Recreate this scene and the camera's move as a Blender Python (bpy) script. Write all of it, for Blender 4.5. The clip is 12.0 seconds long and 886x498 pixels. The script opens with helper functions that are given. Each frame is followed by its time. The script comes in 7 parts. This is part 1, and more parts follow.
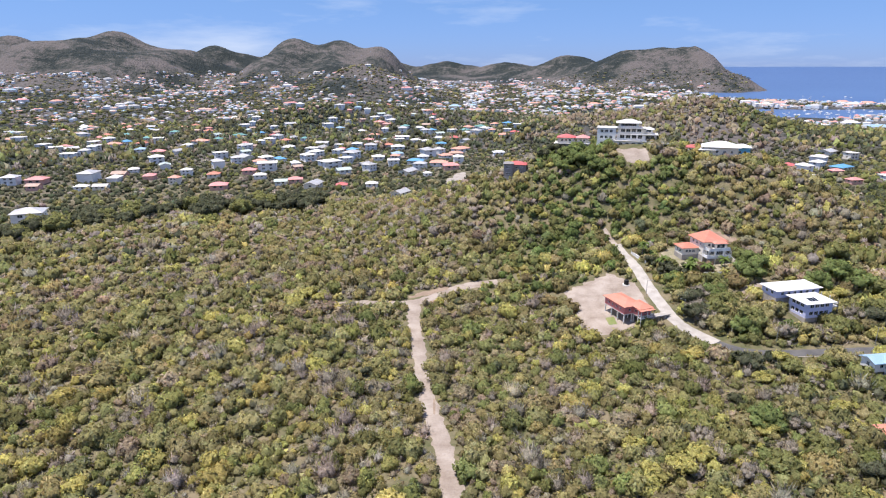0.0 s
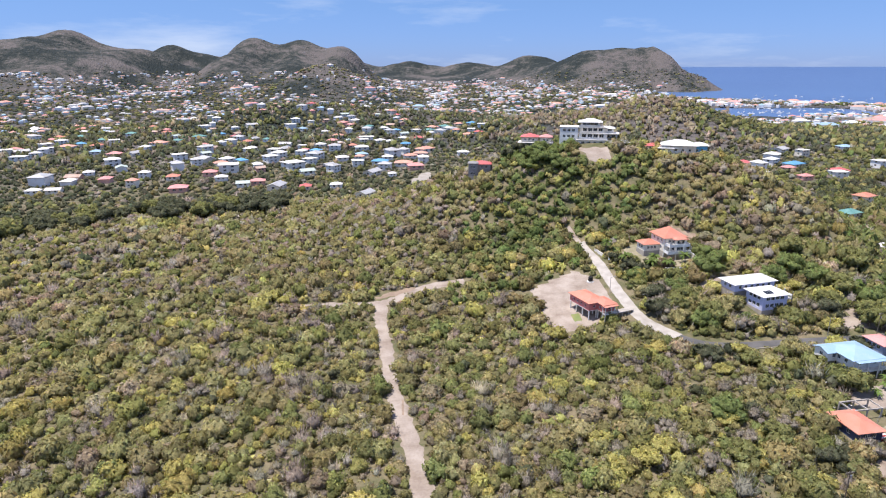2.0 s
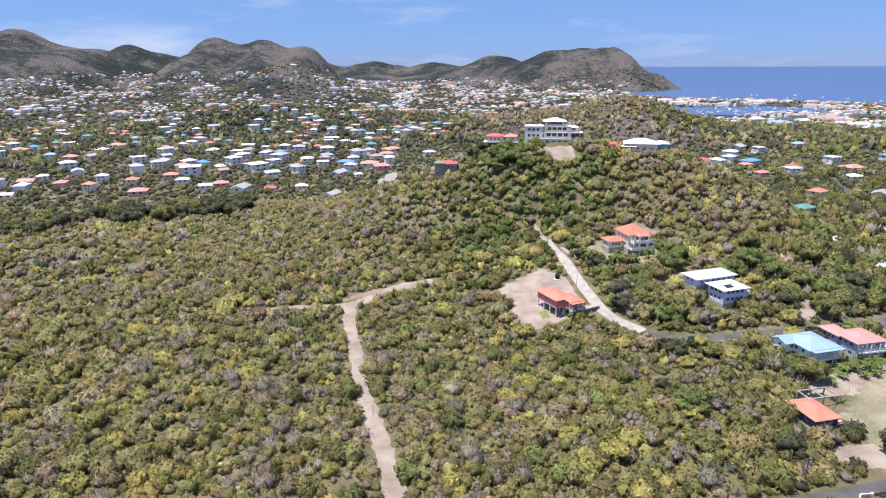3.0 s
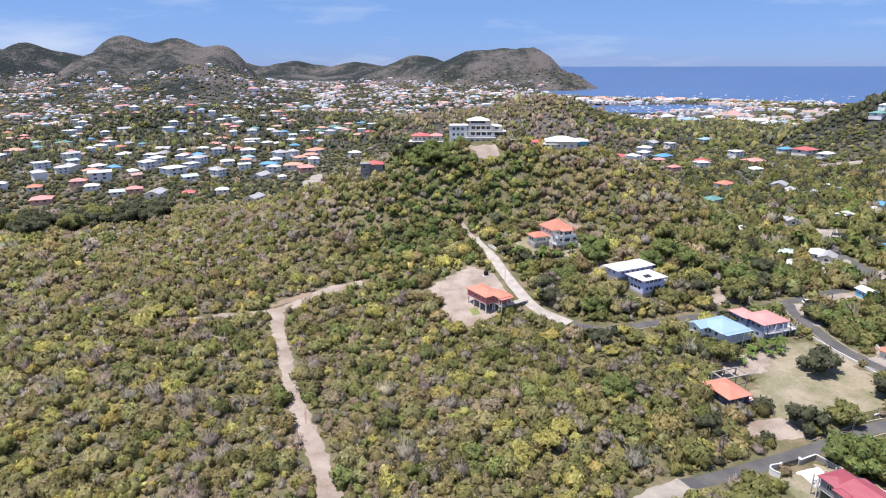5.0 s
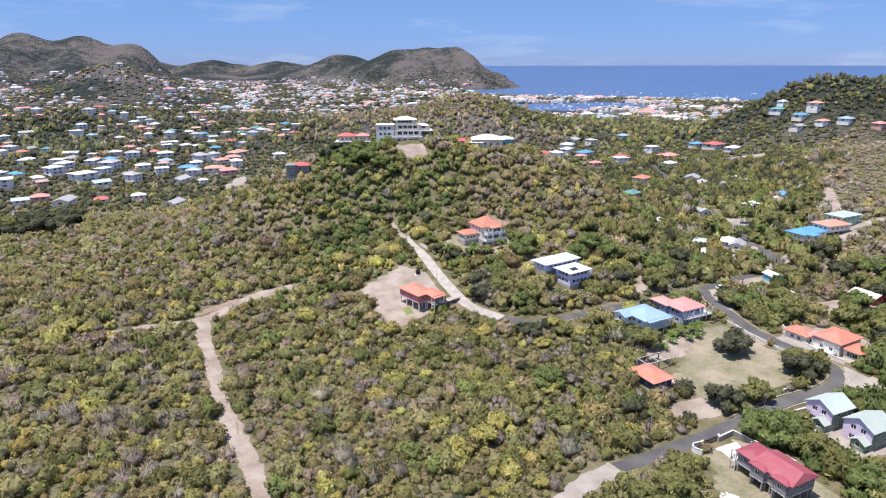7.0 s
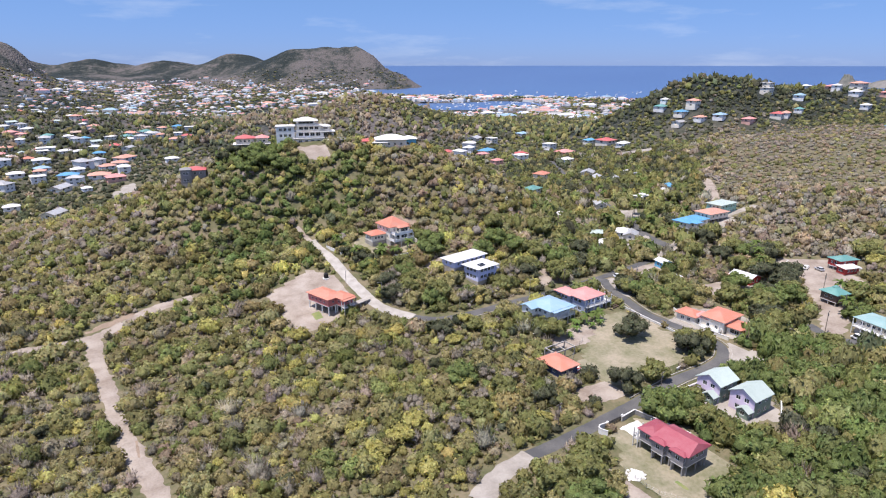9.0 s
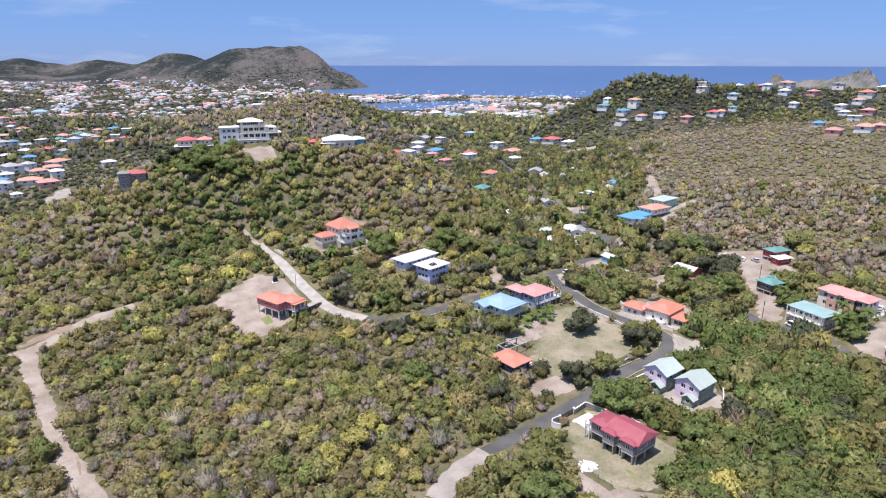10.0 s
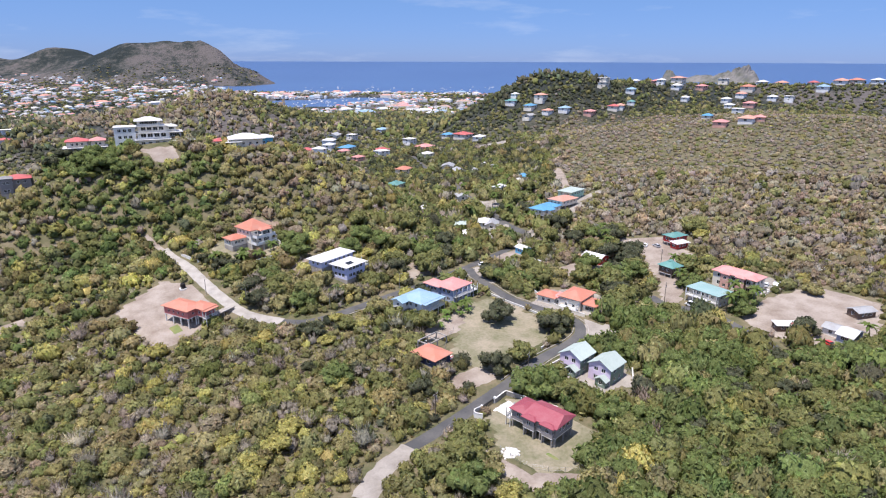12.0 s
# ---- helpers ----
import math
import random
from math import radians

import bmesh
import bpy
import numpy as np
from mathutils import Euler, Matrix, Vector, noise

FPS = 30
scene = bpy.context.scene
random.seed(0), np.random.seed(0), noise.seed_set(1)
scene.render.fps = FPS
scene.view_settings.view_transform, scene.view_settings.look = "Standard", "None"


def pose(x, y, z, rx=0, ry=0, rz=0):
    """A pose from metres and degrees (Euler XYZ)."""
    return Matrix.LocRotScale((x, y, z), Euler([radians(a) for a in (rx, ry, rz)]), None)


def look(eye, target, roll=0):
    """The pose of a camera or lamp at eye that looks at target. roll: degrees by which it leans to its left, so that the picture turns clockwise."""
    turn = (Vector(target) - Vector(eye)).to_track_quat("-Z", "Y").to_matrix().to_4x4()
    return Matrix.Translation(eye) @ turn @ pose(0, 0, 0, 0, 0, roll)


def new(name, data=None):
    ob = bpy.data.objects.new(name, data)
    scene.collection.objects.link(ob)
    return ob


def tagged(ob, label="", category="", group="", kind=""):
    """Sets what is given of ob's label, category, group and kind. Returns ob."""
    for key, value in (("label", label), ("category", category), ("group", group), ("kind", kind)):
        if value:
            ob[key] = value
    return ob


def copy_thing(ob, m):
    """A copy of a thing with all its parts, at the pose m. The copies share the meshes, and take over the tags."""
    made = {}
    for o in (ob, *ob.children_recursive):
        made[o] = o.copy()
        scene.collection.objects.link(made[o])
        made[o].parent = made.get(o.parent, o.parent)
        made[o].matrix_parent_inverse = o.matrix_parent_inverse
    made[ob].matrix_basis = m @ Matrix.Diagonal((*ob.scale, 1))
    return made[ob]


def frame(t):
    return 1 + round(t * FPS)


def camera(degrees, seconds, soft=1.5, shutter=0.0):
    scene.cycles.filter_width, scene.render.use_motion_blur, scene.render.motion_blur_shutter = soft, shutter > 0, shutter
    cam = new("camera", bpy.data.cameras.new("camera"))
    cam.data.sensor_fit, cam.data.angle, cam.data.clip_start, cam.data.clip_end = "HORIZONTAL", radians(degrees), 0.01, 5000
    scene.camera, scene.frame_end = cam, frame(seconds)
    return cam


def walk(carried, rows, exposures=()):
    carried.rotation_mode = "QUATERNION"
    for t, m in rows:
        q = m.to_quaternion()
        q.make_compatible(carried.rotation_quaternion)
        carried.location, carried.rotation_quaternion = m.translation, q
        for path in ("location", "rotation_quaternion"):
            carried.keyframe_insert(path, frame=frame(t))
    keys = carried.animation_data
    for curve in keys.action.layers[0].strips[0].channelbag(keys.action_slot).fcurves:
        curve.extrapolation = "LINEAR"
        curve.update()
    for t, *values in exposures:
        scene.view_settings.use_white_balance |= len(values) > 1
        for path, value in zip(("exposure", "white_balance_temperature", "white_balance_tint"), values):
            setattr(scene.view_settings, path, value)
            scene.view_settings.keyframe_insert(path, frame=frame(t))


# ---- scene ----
cam = camera(72.15, 12.0, soft=1.15)
# the drone hovers in one place and turns slowly to its right
PATH = [
    (0.0, pose(0, 0, 133.4, 73.13, 0.20, -0.00)),
    (0.5, pose(0, 0, 133.4, 73.13, 0.27, -0.13)),
    (1.0, pose(0, 0, 133.4, 73.14, 0.20, -0.61)),
    (1.5, pose(0, 0, 133.4, 73.14, 0.20, -1.90)),
    (2.0, pose(0, 0, 133.4, 73.12, 0.17, -3.32)),
    (2.5, pose(0, 0, 133.4, 73.13, 0.19, -4.81)),
    (3.0, pose(0, 0, 133.4, 73.11, 0.21, -6.50)),
    (5.0, pose(0, 0, 133.4, 73.07, 0.14, -13.46)),
    (5.5, pose(0, 0, 133.4, 73.06, 0.14, -15.17)),
    (6.0, pose(0, 0, 133.4, 73.04, 0.08, -16.85)),
    (6.5, pose(0, 0, 133.4, 73.01, 0.13, -18.53)),
    (7.0, pose(0, 0, 133.4, 72.99, 0.14, -20.25)),
    (9.0, pose(0, 0, 133.4, 72.97, 0.02, -29.23)),
    (9.5, pose(0, 0, 133.4, 72.98, -0.03, -31.65)),
    (10.0, pose(0, 0, 133.4, 72.96, -0.05, -34.02)),
    (10.5, pose(0, 0, 133.4, 72.98, -0.06, -36.11)),
    (11.0, pose(0, 0, 133.4, 72.98, -0.09, -38.05)),
    (11.5, pose(0, 0, 133.4, 72.98, -0.13, -39.99)),
    (12.0, pose(0, 0, 133.4, 72.63, -0.16, -42.20)),
]
# its picture darkens and cools a little as the sea comes into view
walk(cam, PATH, ((0.0, 0.67, 6500, 10), (3.0, 0.65, 6500, 10), (7.0, 0.59, 6450, 10), (9.0, 0.56, 6380, 11), (12.0, 0.53, 6320, 11)))

# ---- light ----
SUN_BEARING, SUN_HEIGHT = -92.0, 74.0
world = bpy.data.worlds.new("sky")
scene.world = world
world.use_nodes = True
wn, wl = world.node_tree.nodes, world.node_tree.links
sky = wn.new("ShaderNodeTexSky")
sky.sky_type, sky.sun_disc = "NISHITA", False
sky.sun_elevation, sky.sun_rotation = radians(SUN_HEIGHT), radians(SUN_BEARING)
sky.altitude, sky.air_density, sky.dust_density, sky.ozone_density = 2500, 1.0, 0.1, 4.0
wn["Background"].inputs["Strength"].default_value = 0.115
# thin fair-weather clouds low over the horizon
coord = wn.new("ShaderNodeTexCoord")
stretch = wn.new("ShaderNodeMapping")
stretch.inputs["Scale"].default_value = (1.1, 1.1, 6.5)
puff = wn.new("ShaderNodeTexNoise")
puff.inputs["Scale"].default_value, puff.inputs["Detail"].default_value, puff.inputs["Roughness"].default_value = 2.6, 7.0, 0.6
veil = wn.new("ShaderNodeValToRGB")
veil.color_ramp.elements[0].position, veil.color_ramp.elements[1].position = 0.535, 1.10
mix = wn.new("ShaderNodeMixRGB")
mix.inputs["Color2"].default_value = (4.7, 5.1, 5.9, 1)
wl.new(coord.outputs["Generated"], stretch.inputs["Vector"])
wl.new(stretch.outputs["Vector"], puff.inputs["Vector"])
wl.new(puff.outputs["Fac"], veil.inputs["Fac"])
wl.new(veil.outputs["Color"], mix.inputs["Fac"])
# clear trade-wind air: blue down to the horizon; unseen sky above the view is brightened to fill shaded walls
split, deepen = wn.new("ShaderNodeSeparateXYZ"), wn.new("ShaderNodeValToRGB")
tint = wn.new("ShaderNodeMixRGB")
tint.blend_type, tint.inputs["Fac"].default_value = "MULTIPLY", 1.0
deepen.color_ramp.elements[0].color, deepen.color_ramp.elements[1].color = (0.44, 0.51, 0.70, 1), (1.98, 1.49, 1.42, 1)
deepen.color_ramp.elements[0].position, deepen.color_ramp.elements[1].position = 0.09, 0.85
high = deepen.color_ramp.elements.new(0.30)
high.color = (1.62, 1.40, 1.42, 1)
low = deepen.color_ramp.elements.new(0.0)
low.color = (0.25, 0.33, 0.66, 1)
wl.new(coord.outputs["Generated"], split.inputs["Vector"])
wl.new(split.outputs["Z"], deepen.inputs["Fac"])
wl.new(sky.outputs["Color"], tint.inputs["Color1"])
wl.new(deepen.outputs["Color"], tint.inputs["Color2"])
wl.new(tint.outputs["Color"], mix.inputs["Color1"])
wl.new(mix.outputs["Color"], wn["Background"].inputs["Color"])

lamp = bpy.data.lights.new("sun", "SUN")
lamp.energy, lamp.angle, lamp.color = 4.35, radians(0.53), (1.0, 0.93, 0.875)
sun = new("sun", lamp)
sun.matrix_world = look((0, 0, 0), (-math.sin(radians(SUN_BEARING)) * math.cos(radians(SUN_HEIGHT)),
                                    -math.cos(radians(SUN_BEARING)) * math.cos(radians(SUN_HEIGHT)), -math.sin(radians(SUN_HEIGHT))))

# ---- the lie of the land: metres above the sea, as hills over a coastal plain ----
EYE = (0.0, 0.0, 133.4)


def spot(bearing, away):
    """Plan position at a bearing (degrees to the right of ahead) and distance from below the camera, as fitted to its
    view.
    """
    return away * math.sin(radians(bearing)), away * math.cos(radians(bearing))


HILLS = []


def swell(e0, e1, v):
    s = np.clip((v - e0) / (e1 - e0), 0.0, 1.0)
    return s * s * (3 - 2 * s)


def plain(x, y):
    """The ground without its hills: a shelf of scrub, a lower village plain, the beach, the sea bed and a lagoon."""
    x, y = x / 1.45, y / 1.45
    r = np.hypot(x, y)
    sea_way = x * math.sin(radians(47)) + y * math.cos(radians(47))
    z = 28.0 - 9.0 * swell(250, 420, r) * swell(60, -60, x - 0.12 * y) - 12.0 * swell(420, 1100, r)
    z = z - 4.5 * swell(260, 420, r) * swell(-60, 60, x - 0.12 * y)
    z = z + 3.0 * swell(-40, -130, x) * swell(190, 90, r) + 1.2 * np.sin(x / 23 + 0.6) * np.sin(y / 31)
    coast = 1690 + 60 * np.sin(x / 310) + 35 * np.sin(y / 170 + 1)
    coast = coast + 1500 * swell(24, 16, np.degrees(np.arctan2(x, y))) + 1500 * swell(-150, -170, np.degrees(np.arctan2(x, y)))
    z = z - 20.0 * swell(coast - 40, coast + 120, sea_way)
    inland = swell(24, 16, np.degrees(np.arctan2(x, y)))
    z = z - 7.5 * (1 - inland) * swell(830, 1180, r)
    # far inland lifted to stay above the sea sheet's bent-up rim
    z = z + 78.0 * inland * np.clip((r - 2276) / 1124, 0, 1) ** 2
    lagoon = np.hypot((x - 715) / 200, (y - 1190) / 120) + 0.12 * np.sin(x / 37) + 0.1 * np.sin(y / 29)
    return 1.45 * (z - 14.0 * swell(1.1, 0.8, lagoon))


def hill(bearing, away, top, along, across=None, turn=0.0, power=1.0):
    """A rounded hill: where its top is, that top's height over the sea, its half widths, the turn of its long axis and its roundness."""
    x, y = spot(bearing, away)
    HILLS.append((x, y, top - float(plain(x, y)), along, across or along, math.cos(radians(turn)), math.sin(radians(turn)), power))


hill(17.2, 347, 91, 40, 34, -17)              # villa hill, western top
hill(25.8, 339, 87.5, 44, 34, -26)       # villa hill, eastern shoulder
hill(33.0, 322, 70, 24, 28, -33)
hill(37.0, 306, 54, 20, 26, -37)
hill(23, 276, 53, 44, 38, -23)                # its lower slope above the orange roofs
hill(10, 346, 79, 34, 33, -10)
hill(5, 347, 66, 34, 36)
hill(0, 350, 55, 40, 46)
hill(72, 689, 75, 174, 188, -60)         # dry hill across the valley
hill(80, 624, 75, 174, 188)
hill(61, 624, 59, 130, 87, -60)
hill(60, 914, 97, 130, 87, -30)           # ridge with houses
hill(68, 928, 96, 160, 87, -22)
hill(77, 942, 104, 150, 87, -40)
hill(52.2, 872, 112, 84, 80, -52)         # wooded top, its dark plant mix standing in for a cloud's shadow
hill(22.5, 1044, 81, 75, 102)              # dry knoll behind the villa
hill(16, 1030, 55, 109, 116)
hill(28, 1015, 49, 87, 116)
hill(-10, 1305, 52, 138, 130)               # village hill
hill(-3, 1247, 44, 160, 130)
hill(-27, 3698, 278, 218, 478, 10, 0.8)  # mountain range
hill(-31, 3625, 205, 232, 435)
hill(-36, 3770, 232, 276, 435)
hill(-40, 3625, 218, 276, 435)
hill(-23, 3596, 188, 188, 435)
hill(-13, 3408, 238, 138, 435)
hill(-9, 3408, 249, 152, 435)
hill(-5.6, 3335, 203, 109, 377)
hill(-6.7, 2538, 148, 138, 188)           # spur with a white house on top
hill(-17, 3552, 102, 551, 435)
hill(5.6, 4568, 130, 116, 160)             # cone
hill(11.0, 4278, 180, 190, 246)
hill(16.2, 3828, 216, 130, 261)
hill(19.0, 3828, 196, 112, 261)
hill(21.5, 3770, 203, 82, 246)
hill(22.6, 3740, 160, 80, 188)
hill(24.6, 3690, 92, 85, 150)
hill(14.0, 3915, 136, 174, 218)
hill(-20.0, 4712, 246, 138, 218)         # hazy tops far off
hill(-17.0, 4712, 207, 218, 218)
hill(-34.5, 4712, 299, 218, 218)
hill(1, 4785, 134, 300, 160)
hill(-6, 4785, 142, 250, 160)


def land(x, y):
    """Height of the ground, for numbers or arrays."""
    x, y = np.asarray(x, float), np.asarray(y, float)
    rise = 0.0
    for hx, hy, h, a, b, c, s, p in HILLS:
        u, v = (x - hx) * c + (y - hy) * s, (y - hy) * c - (x - hx) * s
        rise = rise + (h * np.exp(-0.5 * ((u / a) ** 2 + (v / b) ** 2) ** p)) ** 3
    z = plain(x, y) + np.cbrt(rise)
    far = swell(450, 2200, np.hypot(x, y)) * np.clip(z / 45, 0, 2.5)
    return z + far * (3.5 * np.sin(x / 60 + np.sin(y / 83)) * np.sin(y / 68 + np.sin(x / 91)) + 4 * far * np.sin(x / 140 + y / 200) * np.sin(y / 130 - x / 175))

# ---- materials ----
def surface(name, colour, rough=0.7, other=None, scale=1.0, bump=0.0, metal=0.0, spec=0.3, fine=8.0, blend=(0.35, 0.7), per_object=0.0, coat=None):
    """A procedural surface: two colours mixed by a broad and a fine noise, with relief; scale in features per metre."""
    m = bpy.data.materials.new(name)
    m.use_nodes = True
    n, l = m.node_tree.nodes, m.node_tree.links
    b = n["Principled BSDF"]
    b.inputs["Roughness"].default_value, b.inputs["Metallic"].default_value = rough, metal
    b.inputs["Specular IOR Level"].default_value = spec
    other = other or tuple(c * 0.72 for c in colour)
    tc = n.new("ShaderNodeTexCoord")
    broad, grain = n.new("ShaderNodeTexNoise"), n.new("ShaderNodeTexNoise")
    broad.inputs["Scale"].default_value, broad.inputs["Detail"].default_value = scale, 6
    grain.inputs["Scale"].default_value, grain.inputs["Detail"].default_value = scale * fine, 4
    ramp = n.new("ShaderNodeValToRGB")
    ramp.color_ramp.elements[0].position, ramp.color_ramp.elements[1].position = blend
    both = n.new("ShaderNodeMath")
    both.operation, both.inputs[1].default_value = "MULTIPLY_ADD", 0.35
    take = n.new("ShaderNodeMath")
    take.operation, take.inputs[1].default_value = "SUBTRACT", 0.175
    mixc = n.new("ShaderNodeMixRGB")
    mixc.inputs["Color1"].default_value, mixc.inputs["Color2"].default_value = (*colour, 1), (*other, 1)
    l.new(tc.outputs["Object"], broad.inputs["Vector"])
    l.new(tc.outputs["Object"], grain.inputs["Vector"])
    l.new(grain.outputs["Fac"], both.inputs[0])
    l.new(broad.outputs["Fac"], both.inputs[2])
    l.new(both.outputs[0], take.inputs[0])
    l.new(take.outputs[0], ramp.inputs["Fac"])
    l.new(ramp.outputs["Color"], mixc.inputs["Fac"])
    last = mixc
    if per_object:
        info, hsv, rng = n.new("ShaderNodeObjectInfo"), n.new("ShaderNodeHueSaturation"), n.new("ShaderNodeMapRange")
        rng.inputs["To Min"].default_value, rng.inputs["To Max"].default_value = 1 - per_object, 1 + per_object
        l.new(info.outputs["Random"], rng.inputs["Value"])
        l.new(rng.outputs["Result"], hsv.inputs["Value"])
        l.new(mixc.outputs["Color"], hsv.inputs["Color"])
        last = hsv
    l.new(last.outputs["Color"], b.inputs["Base Color"])
    if bump:
        bp = n.new("ShaderNodeBump")
        bp.inputs["Strength"].default_value, bp.inputs["Distance"].default_value = bump, 0.5 / scale / fine
        l.new(grain.outputs["Fac"], bp.inputs["Height"])
        l.new(bp.outputs["Normal"], b.inputs["Normal"])
    return m


def ribbed(name, colour, rough=0.45, other=None, pitch=0.3, metal=0.0):
    """Painted corrugated roofing: a fine ridge across the slope, with faded and rusty patches."""
    m = surface(name, colour, rough, other, 0.25, 0.0, metal, 0.4, 6, (0.42, 0.8), 0.06)
    n, l = m.node_tree.nodes, m.node_tree.links
    wave, bp, tc = n.new("ShaderNodeTexWave"), n.new("ShaderNodeBump"), n.new("ShaderNodeTexCoord")
    wave.bands_direction = "X"
    wave.inputs["Scale"].default_value = 0.314 / pitch
    bp.inputs["Strength"].default_value, bp.inputs["Distance"].default_value = 0.5, 0.05
    l.new(tc.outputs["UV"], wave.inputs["Vector"])
    l.new(wave.outputs["Fac"], bp.inputs["Height"])
    l.new(bp.outputs["Normal"], n["Principled BSDF"].inputs["Normal"])
    return m


def leafy(name):
    """Foliage: the colour of each plant comes with its mesh; leaves let some light through."""
    m = bpy.data.materials.new(name)
    m.use_nodes = True
    n, l = m.node_tree.nodes, m.node_tree.links
    n.remove(n["Principled BSDF"])
    at, tc, nz, hsv = n.new("ShaderNodeAttribute"), n.new("ShaderNodeTexCoord"), n.new("ShaderNodeTexNoise"), n.new("ShaderNodeHueSaturation")
    at.attribute_name = "plant"
    nz.inputs["Scale"].default_value, nz.inputs["Detail"].default_value = 0.8, 3
    leaf, rng, fine, both, bp = n.new("ShaderNodeTexNoise"), n.new("ShaderNodeMapRange"), n.new("ShaderNodeMapRange"), n.new("ShaderNodeMath"), n.new("ShaderNodeBump")
    leaf.inputs["Scale"].default_value, leaf.inputs["Detail"].default_value, leaf.inputs["Roughness"].default_value = 2.6, 5, 0.7
    for node, low, high in ((rng, 0.78, 1.22), (fine, 0.58, 1.42)):
        node.inputs["From Min"].default_value, node.inputs["From Max"].default_value = 0.32, 0.68
        node.inputs["To Min"].default_value, node.inputs["To Max"].default_value = low, high
    both.operation = "MULTIPLY"
    bp.inputs["Strength"].default_value, bp.inputs["Distance"].default_value = 0.55, 0.6
    dif, tra, mx = n.new("ShaderNodeBsdfDiffuse"), n.new("ShaderNodeBsdfTranslucent"), n.new("ShaderNodeMixShader")
    mx.inputs["Fac"].default_value = 0.38
    l.new(tc.outputs["Object"], nz.inputs["Vector"])
    l.new(tc.outputs["Object"], leaf.inputs["Vector"])
    l.new(nz.outputs["Fac"], rng.inputs["Value"])
    l.new(leaf.outputs["Fac"], fine.inputs["Value"])
    l.new(rng.outputs["Result"], both.inputs[0])
    l.new(fine.outputs["Result"], both.inputs[1])
    l.new(both.outputs[0], hsv.inputs["Value"])
    l.new(leaf.outputs["Fac"], bp.inputs["Height"])
    l.new(bp.outputs["Normal"], dif.inputs["Normal"])
    l.new(at.outputs["Color"], hsv.inputs["Color"])
    l.new(hsv.outputs["Color"], dif.inputs["Color"])
    l.new(hsv.outputs["Color"], tra.inputs["Color"])
    l.new(dif.outputs["BSDF"], mx.inputs[1])
    l.new(tra.outputs["BSDF"], mx.inputs[2])
    l.new(mx.outputs["Shader"], n["Material Output"].inputs["Surface"])
    return m


LEAF = leafy("foliage")
SOIL = surface("scrub_soil", (0.20, 0.165, 0.105), 0.95, (0.085, 0.092, 0.042), 0.16, 0.6, fine=7, spec=0.1)
# woods too far off to tell their trees: a mottled canopy in place of the soil, greyed to stand in for haze
wood = SOIL.node_tree.nodes
wire = SOIL.node_tree.links
cover, canopy, grove, tops, over = wood.new("ShaderNodeAttribute"), wood.new("ShaderNodeTexNoise"), wood.new("ShaderNodeTexNoise"), wood.new("ShaderNodeValToRGB"), wood.new("ShaderNodeMixRGB")
place, lumps, rise_up = wood.new("ShaderNodeTexCoord"), wood.new("ShaderNodeTexVoronoi"), wood.new("ShaderNodeBump")
blotch, half = wood.new("ShaderNodeMath"), wood.new("ShaderNodeMath")
cover.attribute_name = "cover"
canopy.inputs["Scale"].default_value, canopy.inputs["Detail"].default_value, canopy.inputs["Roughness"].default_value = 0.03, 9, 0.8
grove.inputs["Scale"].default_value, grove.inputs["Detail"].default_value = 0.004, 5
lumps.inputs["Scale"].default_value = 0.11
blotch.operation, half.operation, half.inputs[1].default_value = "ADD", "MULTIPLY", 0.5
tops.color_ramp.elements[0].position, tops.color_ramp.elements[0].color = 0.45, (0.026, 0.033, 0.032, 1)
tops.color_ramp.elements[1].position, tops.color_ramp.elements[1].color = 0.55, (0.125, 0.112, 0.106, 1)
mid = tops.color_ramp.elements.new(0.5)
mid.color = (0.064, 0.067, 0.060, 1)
wire.new(place.outputs["Object"], canopy.inputs["Vector"])
wire.new(place.outputs["Object"], grove.inputs["Vector"])
wire.new(place.outputs["Object"], lumps.inputs["Vector"])
wire.new(canopy.outputs["Fac"], blotch.inputs[0])
wire.new(grove.outputs["Fac"], blotch.inputs[1])
wire.new(blotch.outputs[0], half.inputs[0])
wire.new(half.outputs[0], tops.inputs["Fac"])
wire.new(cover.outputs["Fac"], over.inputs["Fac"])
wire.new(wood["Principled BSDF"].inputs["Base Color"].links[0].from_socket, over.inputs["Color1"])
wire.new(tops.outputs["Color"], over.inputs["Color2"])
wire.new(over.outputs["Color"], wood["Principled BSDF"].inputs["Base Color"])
rise_up.inputs["Distance"].default_value = 6.0
rise_up.invert = True
wire.new(lumps.outputs["Distance"], rise_up.inputs["Height"])
wire.new(cover.outputs["Fac"], rise_up.inputs["Strength"])
wire.new(wood["Principled BSDF"].inputs["Normal"].links[0].from_socket, rise_up.inputs["Normal"])
wire.new(rise_up.outputs["Normal"], wood["Principled BSDF"].inputs["Normal"])
DIRT = surface("dry_dirt", (0.365, 0.312, 0.265), 0.95, (0.235, 0.187, 0.15), 0.16, 0.8, fine=9, spec=0.1)
PALE = surface("pale_gravel", (0.36, 0.325, 0.285), 0.95, (0.25, 0.22, 0.19), 0.2, 0.7, fine=9, spec=0.1)
CLIFF = surface("islet_rock", (0.215, 0.20, 0.185), 0.95, (0.11, 0.115, 0.092), 0.02, 0.6, fine=0.15, spec=0.1)
LAWN = surface("parched_lawn", (0.33, 0.282, 0.208), 0.95, (0.155, 0.155, 0.085), 0.11, 0.8, fine=9, spec=0.1)
GRASS = surface("green_grass", (0.12, 0.19, 0.06), 0.95, (0.24, 0.23, 0.10), 0.3, 0.5, fine=9, spec=0.1)
ASPHALT = surface("asphalt", (0.078, 0.077, 0.078), 0.85, (0.13, 0.124, 0.118), 0.15, 0.3, fine=14)
